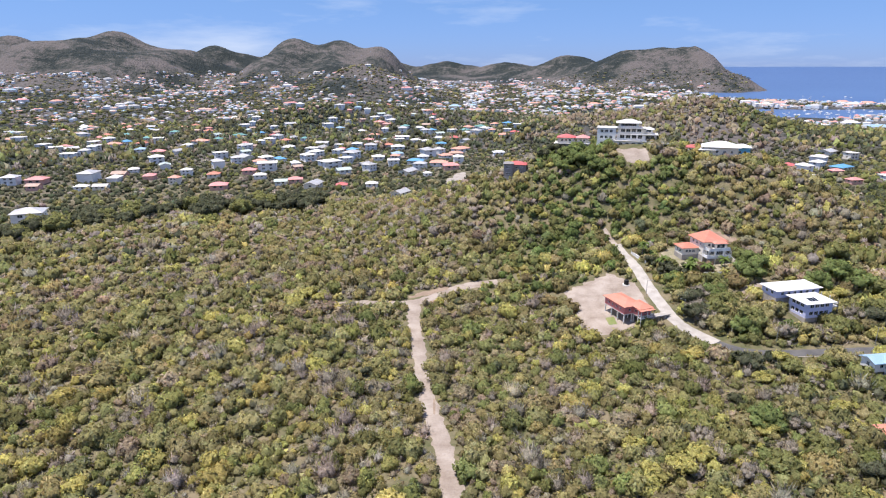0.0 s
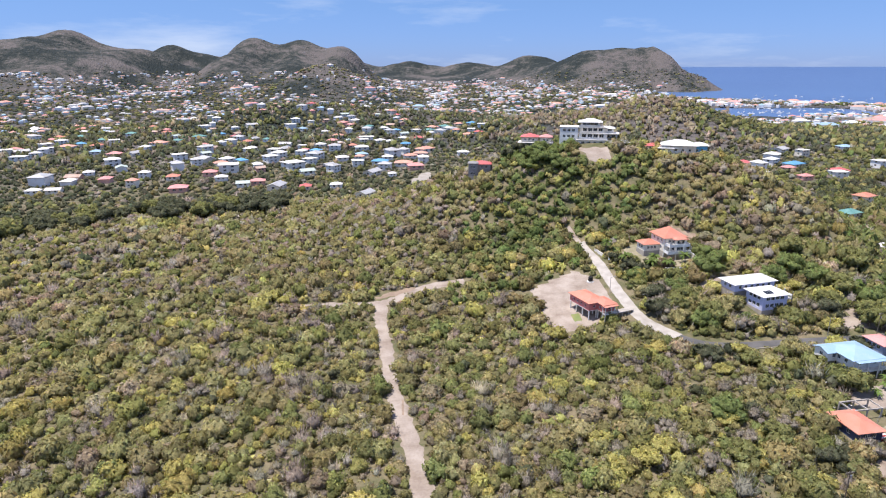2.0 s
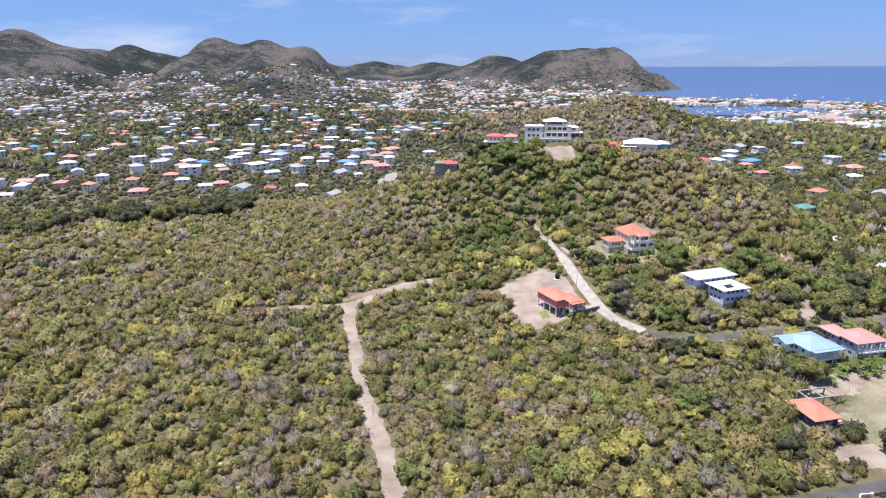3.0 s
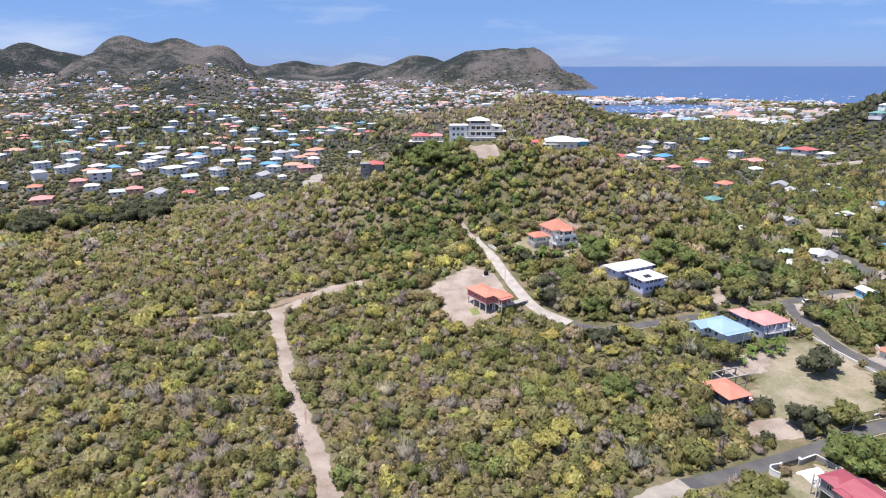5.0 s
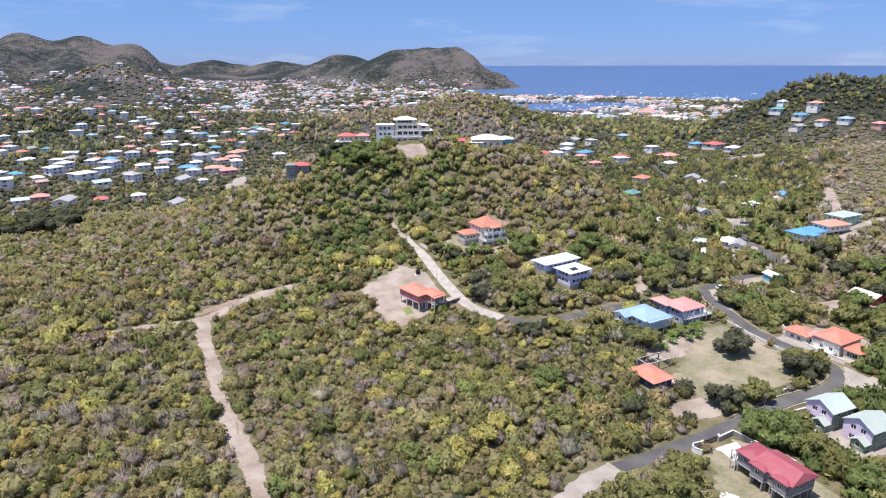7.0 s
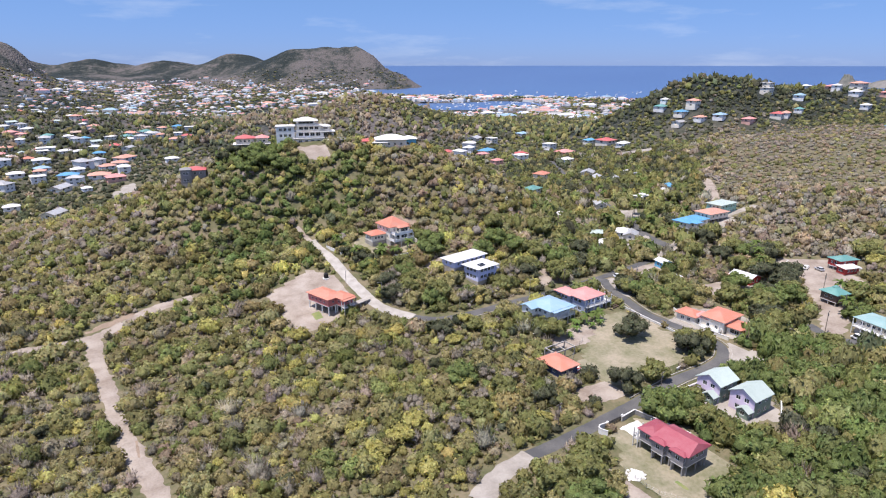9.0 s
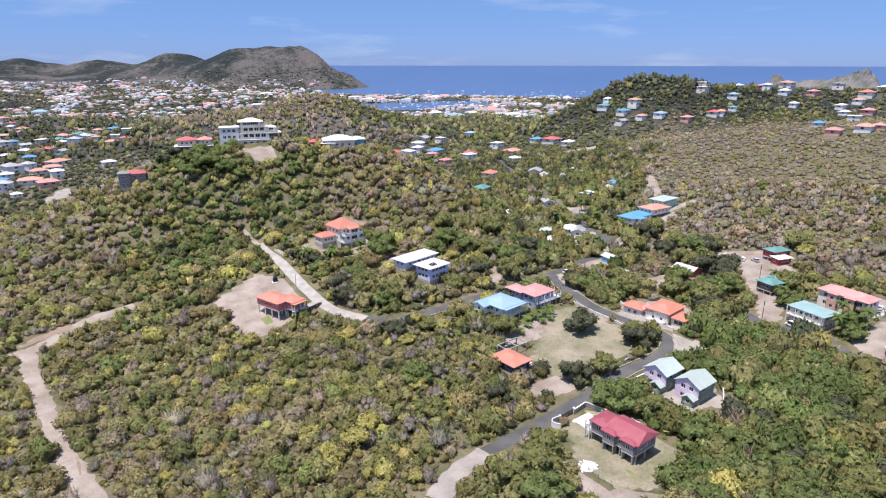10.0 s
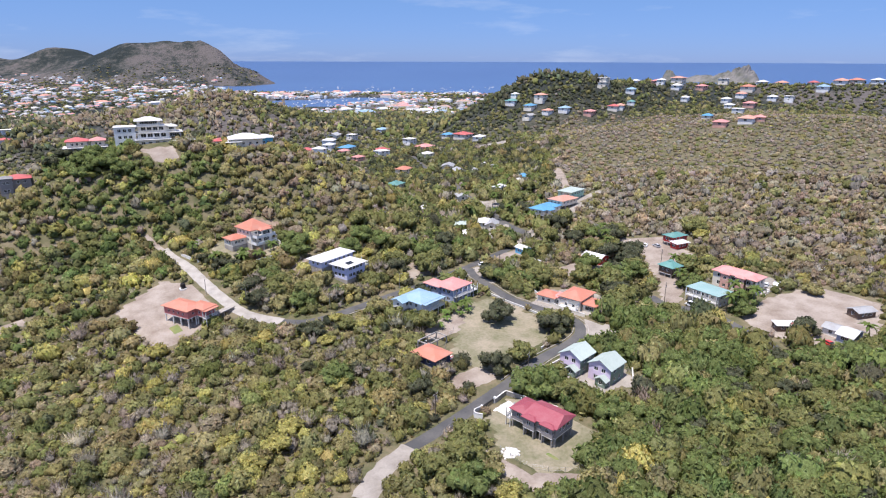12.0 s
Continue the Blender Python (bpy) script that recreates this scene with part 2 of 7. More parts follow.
CONCRETE = surface("concrete", (0.42, 0.385, 0.345), 0.9, (0.29, 0.265, 0.235), 0.3, 0.3, fine=9)
WHITE_CONCRETE = surface("white_concrete", (0.70, 0.68, 0.65), 0.85, (0.56, 0.54, 0.50), 0.3, 0.2)
GREY_BLOCK = surface("grey_blockwork", (0.30, 0.29, 0.28), 0.9, (0.22, 0.21, 0.2), 0.5, 0.3)
DARK = surface("dark_timber", (0.05, 0.045, 0.04), 0.8)
METAL = surface("galvanised_steel", (0.45, 0.45, 0.45), 0.45, metal=0.7)
TIMBER = surface("pole_timber", (0.16, 0.13, 0.10), 0.9)
BARK = surface("bark", (0.20, 0.165, 0.125), 0.95, scale=0.8, bump=0.5)
RUBBER = surface("rubber", (0.02, 0.02, 0.02), 0.8)
WALLS = {
    "white": surface("white_render", (0.82, 0.81, 0.79), 0.8, (0.66, 0.64, 0.60), 0.25, 0.1),
    "cream": surface("cream_render", (0.78, 0.73, 0.63), 0.8, (0.68, 0.62, 0.52), 0.25, 0.1),
    "pink": surface("pink_render", (0.62, 0.22, 0.20), 0.8, (0.52, 0.17, 0.16), 0.25, 0.1),
    "salmon": surface("salmon_render", (0.72, 0.42, 0.34), 0.8, None, 0.25, 0.1),
    "lavender": surface("lavender_render", (0.56, 0.58, 0.78), 0.8, (0.50, 0.52, 0.70), 0.25, 0.1),
    "greyblue": surface("grey_blue_render", (0.33, 0.38, 0.52), 0.8, (0.28, 0.33, 0.45), 0.25, 0.1),
    "lilac": surface("lilac_render", (0.66, 0.55, 0.68), 0.8, (0.58, 0.48, 0.60), 0.25, 0.1),
    "sage": surface("sage_render", (0.24, 0.31, 0.25), 0.8, None, 0.25, 0.1),
    "grey": surface("grey_render", (0.27, 0.25, 0.25), 0.85, (0.21, 0.2, 0.2), 0.25, 0.15),
    "taupe": surface("taupe_render", (0.60, 0.54, 0.46), 0.85, (0.50, 0.45, 0.38), 0.25, 0.15),
    "skyblue": surface("sky_blue_render", (0.16, 0.47, 0.72), 0.8, None, 0.25, 0.1),
    "mint": surface("mint_render", (0.42, 0.66, 0.52), 0.8, None, 0.25, 0.1),
    "yellow": surface("yellow_render", (0.76, 0.58, 0.22), 0.8, None, 0.25, 0.1),
    "red": surface("red_boards", (0.40, 0.05, 0.045), 0.7, None, 0.25, 0.1),
    "orange": surface("orange_render", (0.74, 0.34, 0.14), 0.8, None, 0.25, 0.1),
    "navy": surface("navy_boards", (0.06, 0.08, 0.16), 0.7, None, 0.25, 0.1),
    "brown": surface("brown_boards", (0.16, 0.11, 0.085), 0.8, None, 0.4, 0.1),
}
ROOFS = {
    "orange": ribbed("orange_roof", (0.51, 0.19, 0.125), 0.6, (0.47, 0.24, 0.18)),
    "coral": ribbed("coral_roof", (0.60, 0.25, 0.225), 0.55, (0.58, 0.33, 0.30)),
    "crimson": ribbed("crimson_roof", (0.305, 0.066, 0.086), 0.5, (0.35, 0.12, 0.135)),
    "red": ribbed("red_roof", (0.48, 0.11, 0.10), 0.5, (0.50, 0.20, 0.18)),
    "terracotta": ribbed("terracotta_roof", (0.58, 0.28, 0.20), 0.6, (0.52, 0.32, 0.26)),
    "skyblue": ribbed("sky_blue_roof", (0.25, 0.38, 0.49), 0.55, (0.32, 0.42, 0.50)),
    "blue": ribbed("blue_roof", (0.12, 0.32, 0.52), 0.45),
    "teal": ribbed("teal_roof", (0.11, 0.26, 0.235), 0.6, (0.19, 0.33, 0.295)),
    "aqua": ribbed("aqua_roof", (0.24, 0.365, 0.35), 0.55, (0.33, 0.42, 0.395)),
    "mint": ribbed("mint_roof", (0.42, 0.48, 0.435), 0.55, (0.34, 0.40, 0.355)),
    "white": ribbed("white_roof", (0.64, 0.63, 0.61), 0.6, (0.50, 0.48, 0.45)),
    "silver": ribbed("galvanised_roof", (0.47, 0.47, 0.46), 0.5, (0.36, 0.32, 0.29), metal=0.3),
    "grey": ribbed("grey_roof", (0.25, 0.24, 0.23), 0.6),
    "rusty": ribbed("rusty_roof", (0.42, 0.32, 0.26), 0.7, (0.30, 0.16, 0.10)),
}
GLASS = bpy.data.materials.new("window_glass")
GLASS.use_nodes = True
gb = GLASS.node_tree.nodes["Principled BSDF"]
gb.inputs["Base Color"].default_value, gb.inputs["Roughness"].default_value = (0.03, 0.035, 0.04, 1), 0.08
PAINT = {k: surface(k + "_car_paint", c, 0.3, c, 1.0, spec=0.6) for k, c in
         {"red": (0.6, 0.03, 0.02), "white": (0.8, 0.8, 0.8), "silver": (0.5, 0.5, 0.52), "blue": (0.05, 0.12, 0.35)}.items()}

SEA = bpy.data.materials.new("sea_water")
SEA.use_nodes = True
sn, sl = SEA.node_tree.nodes, SEA.node_tree.links
sb = sn["Principled BSDF"]
sb.inputs["Roughness"].default_value, sb.inputs["IOR"].default_value = 0.35, 1.33
tc, w1, bp, shoal = sn.new("ShaderNodeTexCoord"), sn.new("ShaderNodeTexNoise"), sn.new("ShaderNodeBump"), sn.new("ShaderNodeTexNoise")
w1.inputs["Scale"].default_value, w1.inputs["Detail"].default_value = 0.05, 8
shoal.inputs["Scale"].default_value, shoal.inputs["Detail"].default_value = 0.0016, 4
bp.inputs["Strength"].default_value, bp.inputs["Distance"].default_value = 0.35, 4.0
deep = sn.new("ShaderNodeMixRGB")
deep.inputs["Color1"].default_value, deep.inputs["Color2"].default_value = (0.046, 0.092, 0.205, 1), (0.062, 0.118, 0.240, 1)
sl.new(tc.outputs["Object"], w1.inputs["Vector"])
sl.new(tc.outputs["Object"], shoal.inputs["Vector"])
sl.new(shoal.outputs["Fac"], deep.inputs["Fac"])
sl.new(deep.outputs["Color"], sb.inputs["Base Color"])
sl.new(w1.outputs["Fac"], bp.inputs["Height"])
sl.new(bp.outputs["Normal"], sb.inputs["Normal"])


# ---- mesh tools ----
class Shape:
    """A growing mesh of plain faces; each face carries UVs in metres along its first edge."""

    def __init__(self):
        self.v, self.f = [], []

    def face(self, *pts):
        k = len(self.v)
        self.v.extend(tuple(p) for p in pts)
        self.f.append(tuple(range(k, k + len(pts))))
        return self

    def box(self, x0, y0, z0, x1, y1, z1):
        k = len(self.v)
        self.v += [(x, y, z) for z in (z0, z1) for y in (y0, y1) for x in (x0, x1)]
        self.f += [tuple(k + i for i in q) for q in ((0, 2, 3, 1), (4, 5, 7, 6), (0, 1, 5, 4), (2, 6, 7, 3), (0, 4, 6, 2), (1, 3, 7, 5))]
        return self

    def tube(self, a, b, ra, rb=None, n=7):
        a, b = Vector(a), Vector(b)
        rb = ra if rb is None else rb
        q = (b - a).to_track_quat("Z", "Y")
        k = len(self.v)
        for c, r in ((a, ra), (b, rb)):
            for i in range(n):
                t = 2 * math.pi * i / n
                self.v.append(tuple(c + q @ Vector((r * math.cos(t), r * math.sin(t), 0))))
        self.f += [(k + i, k + (i + 1) % n, k + n + (i + 1) % n, k + n + i) for i in range(n)]
        self.f += [tuple(k + n - 1 - i for i in range(n)), tuple(k + n + i for i in range(n))]
        return self

    def mesh(self, name):
        me = bpy.data.meshes.new(name)
        me.from_pydata(self.v, [], self.f)
        uv = me.uv_layers.new(name="UVMap")
        co = me.vertices
        for p in me.polygons:
            a = co[p.vertices[0]].co
            u = (co[p.vertices[1]].co - a).normalized()
            w = p.normal.cross(u)
            for li in p.loop_indices:
                d = co[me.loops[li].vertex_index].co - a
                uv.data[li].uv = (d.dot(u), d.dot(w))
        return me


def part(name, shape, material, parent, label="", at=None):
    """Links a Shape (or a ready mesh) as one mesh object under a thing or a part."""
    me = shape.mesh(name) if isinstance(shape, Shape) else shape
    if not me.materials:
        me.materials.append(material)
    ob = new(name, me)
    ob.parent = parent
    if at is not None:
        ob.matrix_basis = at
    return tagged(ob, label)


def empty(name, x, y, z, turn, label, category, group="", kind=""):
    ob = new(name)
    ob.empty_display_size = 0.5
    ob.matrix_basis = pose(x, y, z, 0, 0, turn)
    return tagged(ob, label, category, group, kind)


# ---- ground and sea ----
bearings = np.radians(np.unique(np.concatenate([np.arange(-180, -52, 4.0), np.arange(-52, 94, 0.5), np.arange(94, 180, 4.0)])))
rings = np.concatenate([np.exp(np.linspace(math.log(6), math.log(90), 24)), np.arange(92.5, 450, 2.6), np.exp(np.linspace(math.log(452), math.log(4930), 100))])


def polar_sheet(name, height, rings, bearings):
    bx, by = np.outer(rings, np.sin(bearings)), np.outer(rings, np.cos(bearings))
    n = len(bearings)
    z = height(bx, by)
    verts = np.stack([bx, by, z], -1).reshape(-1, 3)
    centre = len(verts)
    verts = np.vstack([verts, [[0, 0, float(height(np.array(0.0), np.array(0.0)))]]])
    faces = []
    for i in range(len(rings) - 1):
        for j in range(n):
            k = (j + 1) % n
            faces.append((i * n + j, i * n + k, (i + 1) * n + k, (i + 1) * n + j)[::-1])
    faces += [(centre, (j + 1) % n, j) for j in range(n)]
    me = bpy.data.meshes.new(name)
    me.from_pydata(verts.tolist(), [], faces)
    me.polygons.foreach_set("use_smooth", [True] * len(me.polygons))
    return me


ground_mesh = polar_sheet("ground", land, rings, bearings)
ground_mesh.materials.append(SOIL)
co = np.empty(len(ground_mesh.vertices) * 3, np.float32)
ground_mesh.vertices.foreach_get("co", co)
co = co.reshape(-1, 3)
# the canopy with haze put into its colours takes over with distance
wooded = ground_mesh.attributes.new("cover", "FLOAT", "POINT")
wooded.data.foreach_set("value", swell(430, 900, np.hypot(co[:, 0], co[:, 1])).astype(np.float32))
tagged(new("ground", ground_mesh), "dry brown scrubland soil with leaf litter", "ground", kind="structure")


def sea_level(x, y):
    # beyond the bay the sheet is bent up to fit the horizon in the camera's view, which lies past the end of the sheet
    return 111.0 * np.clip((np.hypot(x, y) - 3300) / 1630, 0, 1) ** 2


sea_mesh = polar_sheet("water", sea_level, np.exp(np.linspace(math.log(300), math.log(4930), 60)), np.radians(np.arange(-180, 180, 2.0)))
sea_mesh.materials.append(SEA)
tagged(new("water", sea_mesh), "deep blue calm tropical sea", "sea", kind="structure")


# ---- roads, tracks and cleared ground ----
def smooth_line(pts, step=2.0):
    """Points along a Catmull-Rom curve through the plan points, with each point's left-hand normal."""
    p = [np.array(q, float) for q in pts]
    p = [2 * p[0] - p[1]] + p + [2 * p[-1] - p[-2]]
    out = []
    for i in range(1, len(p) - 2):
        n = max(2, int(np.linalg.norm(p[i + 1] - p[i]) / step))
        for t in np.arange(n) / n:
            out.append(0.5 * (2 * p[i] + (p[i + 1] - p[i - 1]) * t + (2 * p[i - 1] - 5 * p[i] + 4 * p[i + 1] - p[i + 2]) * t * t
                              + (3 * p[i] - p[i - 1] - 3 * p[i + 1] + p[i + 2]) * t ** 3))
    out.append(p[-2])
    return np.array(out)


CLEAR = []   # (points, half width) that plants keep away from


def strip(name, pts, width, material, lift, label, category, ragged=0.0, clear=None, widen=None):
    line = smooth_line(pts)
    CLEAR.append((line, (clear if clear is not None else width / 2 + 0.6)))
    d = np.gradient(line, axis=0)
    nrm = np.stack([-d[:, 1], d[:, 0]], 1) / np.linalg.norm(d, axis=1)[:, None]
    rnd = np.random.RandomState(len(line))
    cols = np.linspace(-1, 1, 7)
    verts, faces = [], []
    for i, (q, m) in enumerate(zip(line, nrm)):
        t = i / (len(line) - 1)
        half = width / 2 * (1 + (widen or 0) * t)
        jl, jr = rnd.uniform(-ragged, ragged, 2)
        for c in cols:
            w = c * half + (jl if c < 0 else jr) * abs(c) ** 3
            x, y = q + m * w
            verts.append((x, y, float(land(x, y)) + lift - (0.35 if abs(c) == 1 else 0)))
    for i in range(len(line) - 1):
        for j in range(6):
            a = i * 7 + j
            faces.append((a, a + 1, a + 8, a + 7)[::-1])
    me = bpy.data.meshes.new(name)
    me.from_pydata(verts, [], faces)
    me.polygons.foreach_set("use_smooth", [True] * len(me.polygons))
    me.materials.append(material)
    return tagged(new(name, me), label, category, kind="structure")


AREAS = []   # polygons that plants keep away from


def inside(poly, x, y):
    x, y = np.asarray(x), np.asarray(y)
    hit = np.zeros(x.shape, bool)
    for (x0, y0), (x1, y1) in zip(poly, poly[1:] + poly[:1]):
        with np.errstate(divide="ignore", invalid="ignore"):
            cross = ((y0 > y) != (y1 > y)) & (x < (x1 - x0) * (y - y0) / (y1 - y0 + 1e-12) + x0)
        hit ^= cross
    return hit


def patch(name, poly, material, lift, label, category="ground", plants=False, cell=2.0, ragged=0.9):
    """A piece of bare ground laid over the land, with an uneven rim."""
    if not plants:
        AREAS.append(poly)
    rnd = random.Random(name + str(len(poly)))
    rim = []
    for (x0, y0), (x1, y1) in zip(poly, poly[1:] + poly[:1]):
        n = max(1, int(math.hypot(x1 - x0, y1 - y0) / cell))
        rim += [(x0 + (x1 - x0) * i / n + rnd.uniform(-ragged, ragged), y0 + (y1 - y0) * i / n + rnd.uniform(-ragged, ragged)) for i in range(n)]
    bm = bmesh.new()
    ring = [bm.verts.new((x, y, 0)) for x, y in rim]
    bm.faces.new(ring)
    xs, ys = [p[0] for p in rim], [p[1] for p in rim]
    step = cell * 1.3
    for axis, lo, hi in ((0, min(xs), max(xs)), (1, min(ys), max(ys))):
        v = lo + step
        while v < hi:
            co, no = [0, 0, 0], [0, 0, 0]
            co[axis], no[axis] = v, 1
            bmesh.ops.bisect_plane(bm, geom=bm.verts[:] + bm.edges[:] + bm.faces[:], plane_co=co, plane_no=no)
            v += step
    edge = {v for v in bm.verts if v.is_boundary}
    for v in bm.verts:
        v.co.z = float(land(v.co.x, v.co.y)) + (lift if v not in edge else -0.2)
    bmesh.ops.recalc_face_normals(bm, faces=bm.faces[:])
    if sum(f.normal.z for f in bm.faces) < 0:
        bmesh.ops.reverse_faces(bm, faces=bm.faces[:])
    for f in bm.faces:
        f.smooth = True
    me = bpy.data.meshes.new(name)
    bm.to_mesh(me)
    bm.free()
    me.materials.append(material)
    return tagged(new(name, me), label, category, kind="structure")


ROAD = [(79, 101), (94, 102.5), (109, 104.7), (123.5, 106.8), (143, 109.9), (159, 110), (168, 112.5), (173, 119), (172.3, 133), (171, 148), (174.6, 163), (177.5, 174), (183, 184)]
ROAD_UP = [(190, 187), (174, 184.6), (156, 181.6), (137, 180), (119.5, 179), (102, 180), (92, 187), (85, 199), (82.7, 213), (82, 232), (82.2, 250), (80.6, 272), (80.7, 287)]
strip("road", ROAD, 4.9, ASPHALT, 0.16, "grey asphalt lane with pale edges", "road", 0.15, clear=3.9)
strip("road", ROAD_UP[:8], 4.7, ASPHALT, 0.13, "grey asphalt lane curving up the hillside", "road", 0.15, clear=3.8)
strip("road", ROAD_UP[6:12], 5.2, CONCRETE, 0.19, "pale concrete drive up the hillside", "road", 0.2, clear=3.6)
strip("road", [(80.6, 266), (79.5, 276), (77.5, 284)], 2.8, DIRT, 0.12, "steep dirt track", "track", 0.4)
strip("road", [(187, 186.4), (199, 188.8), (211, 191), (226, 195)], 5.4, ASPHALT, 0.14, "worn grey lane past the junction", "road", 0.25)
strip("road", [(225, 194.6), (242, 199.5), (265, 208), (300, 215), (330, 214)], 6.0, PALE, 0.15, "dusty pale gravel road", "road", 0.5)
strip("road", [(246, 203), (250, 221), (260, 243), (277, 281), (303, 324), (340, 395), (385, 470)], 7.0, ASPHALT, 0.15, "worn grey valley road", "road", 0.2)
strip("road", [(61, 93), (70, 98), (76, 100), (81, 101.2)], 7.0, PALE, 0.2, "pale gravel track", "track", 0.5, widen=-0.15)
strip("road", [(52, 84), (61, 93)], 7.5, PALE, 0.2, "pale gravel track", "track", 0.6)
strip("road", [(201, 60), (208, 78), (212, 89), (207, 99), (210, 110)], 4.6, ASPHALT, 0.15, "worn grey concrete lane", "road", 0.3, clear=4.5)
strip("dirt_track", [(2.6, 100), (1.8, 113), (0, 130), (-3, 146), (-6, 165), (-8.6, 188), (-11.5, 214), (-12, 231)], 6.4, DIRT, 0.14, "bare pinkish dirt firebreak through scrub", "track", 1.2, clear=3.3)
strip("dirt_track", [(-34, 229), (-27, 229), (-12, 231), (-1, 240), (11, 249.6), (24, 252.5)], 5.0, DIRT, 0.18, "bare dirt cutting at the head of the firebreak", "track", 0.8, widen=0.5)
strip("dirt_track", [(-150, 200), (-110, 214), (-70, 224), (-34, 229)], 2.2, DIRT, 0.10, "narrow overgrown dirt trail", "track", 0.6, clear=0.9)
strip("dirt_track", [(326, 240), (336, 248), (349, 260), (366, 275), (380, 290)], 8.0, DIRT, 0.25, "eroded dirt slope", "track", 1.0)
RED_EARTH = surface("reddish_earth", (0.31, 0.235, 0.175), 0.95, (0.20, 0.15, 0.11), 0.25, 0.8, fine=8, spec=0.1)
patch("yard", [(-5.6, 158), (-2.6, 157), (-1.4, 151), (-2.6, 146), (-4.6, 149)], RED_EARTH, 0.24, "reddish loose earth washed over the firebreak", plants=True, ragged=0.6)
patch("yard", [(-15, 234), (-6, 238), (4, 246), (2, 249), (-9, 243), (-17, 236)], RED_EARTH, 0.24, "reddish cut bank at the head of the firebreak", ragged=0.5)
patch("dirt_pad", [(47, 236), (60, 243), (72, 246), (79, 232), (80, 213), (73, 203), (63, 197), (52, 198)], DIRT, 0.10, "bare graded dirt yard")
patch("lawn", [(150, 156), (165, 157), (168, 143), (166, 128), (160, 117), (141, 113), (126, 114), (122, 121), (121, 132), (134, 142)], LAWN, 0.10, "parched brownish lawn")
patch("yard", [(104, 99), (118, 102.5), (127, 92), (123, 72), (106, 68), (97, 74), (97, 88)], LAWN, 0.10, "dry grass yard")
patch("yard", [(108.5, 100), (118, 101.5), (117, 93), (108.5, 92)], WHITE_CONCRETE, 0.22, "white concrete forecourt", ragged=0.15)
patch("yard", [(97, 98), (96.5, 87), (97.5, 75), (108, 67), (104, 62), (92, 68), (88, 82), (88, 97)], DIRT, 0.14, "bare dirt verge")
patch("yard", [(136, 108), (155, 106), (160, 92), (152, 80), (140, 84), (138, 96)], PALE, 0.12, "pale gravel cottage yard")
patch("yard", [(166, 112), (160, 104), (172, 98), (180, 108), (178, 118)], PALE, 0.12, "pale concrete apron by the bend")
patch("yard", [(262, 166), (284, 140), (262, 116), (240, 108), (212, 98), (207, 106), (226, 116), (246, 138)], DIRT, 0.12, "bare dirt yard between houses")
patch("yard", [(212, 76), (232, 78), (262, 70), (262, 44), (228, 38), (206, 48), (208, 64)], DIRT, 0.12, "bare dusty building plot")
patch("yard", [(232, 80), (250, 76), (262, 84), (250, 96), (240, 98)], PALE, 0.14, "rubble-strewn pale forecourt")
patch("yard", [(98, 262), (122, 262), (126, 246), (118, 234), (98, 236), (92, 250)], LAWN, 0.14, "dry terrace lawn round a house")
patch("yard", [(114, 224), (136, 227), (148, 217), (141, 213), (126, 217), (112, 215)], DIRT, 0.10, "bare earth behind the white house")
patch("yard", [(163, 204), (173, 209), (175, 196), (170, 188), (153, 187), (151, 191)], DIRT, 0.10, "bare dry earth slope above the lane")
patch("yard", [(178, 182), (189, 185), (191, 178), (183, 166), (175, 162), (175, 171)], PALE, 0.12, "pale gravel junction")
patch("yard", [(122, 150), (134, 152), (150, 156), (146, 146), (134, 140), (124, 142)], DIRT, 0.11, "planted dirt garden")
patch("yard", [(112, 122), (124, 120), (126, 110), (118, 110), (108, 114)], DIRT, 0.12, "bare dirt verge by the orange roof")
patch("yard", [(111, 262), (117, 263), (123, 259), (127, 251), (130, 253), (129, 261), (122, 267), (114, 267)], RED_EARTH, 0.14, "bare eroded earth cut behind the house")
patch("grass", [(103, 80), (107, 79), (108, 73), (104, 72)], GRASS, 0.2, "small patch of green grass", ragged=0.5)
patch("grass", [(58, 209), (63, 213), (65, 206), (61, 202)], GRASS, 0.16, "small patch of green grass", ragged=0.5)
patch("yard", [(90, 324), (108, 319), (105, 308), (94, 311)], DIRT, 0.12, "bare earth slope below the villa")
patch("yard", [(172, 140), (186, 146), (200, 136), (198, 118), (184, 114), (176, 122)], PALE, 0.12, "paved yard of the orange-roofed house")
patch("yard", [(255, 200), (300, 204), (316, 226), (290, 228), (262, 214)], PALE, 0.12, "pale dirt forecourt", )
patch("yard", [(192, 158), (214, 158), (240, 152), (232, 138), (208, 146)], DIRT, 0.11, "bare earth between sheds")
patch("yard", [(226, 200), (240, 204), (252, 222), (246, 232), (232, 222), (222, 208)], PALE, 0.16, "pale dusty verge beside the valley road")
patch("yard", [(262, 244), (274, 246), (284, 262), (276, 268), (264, 258)], PALE, 0.16, "pale dirt yard among valley houses")
patch("yard", [(196, 176), (208, 180), (222, 176), (226, 188), (210, 192), (196, 186)], DIRT, 0.12, "bare dirt slope by the small huts")
patch("yard", [(432, 432), (462, 458), (500, 442), (474, 402), (442, 406)], PALE, 0.25, "pale stubble field by a compound", cell=6.0)
patch("yard", [(-2, 569), (8, 592), (17, 619), (24, 606), (22, 571), (8, 545), (2, 531)], PALE, 0.2, "pale paved lot at the village edge", cell=6.0)
# ---- houses ----
FOOT = []    # round footprints, and clearings that open houses to the camera's view, that plants keep away from
WHITE_TRIM = WALLS["white"]


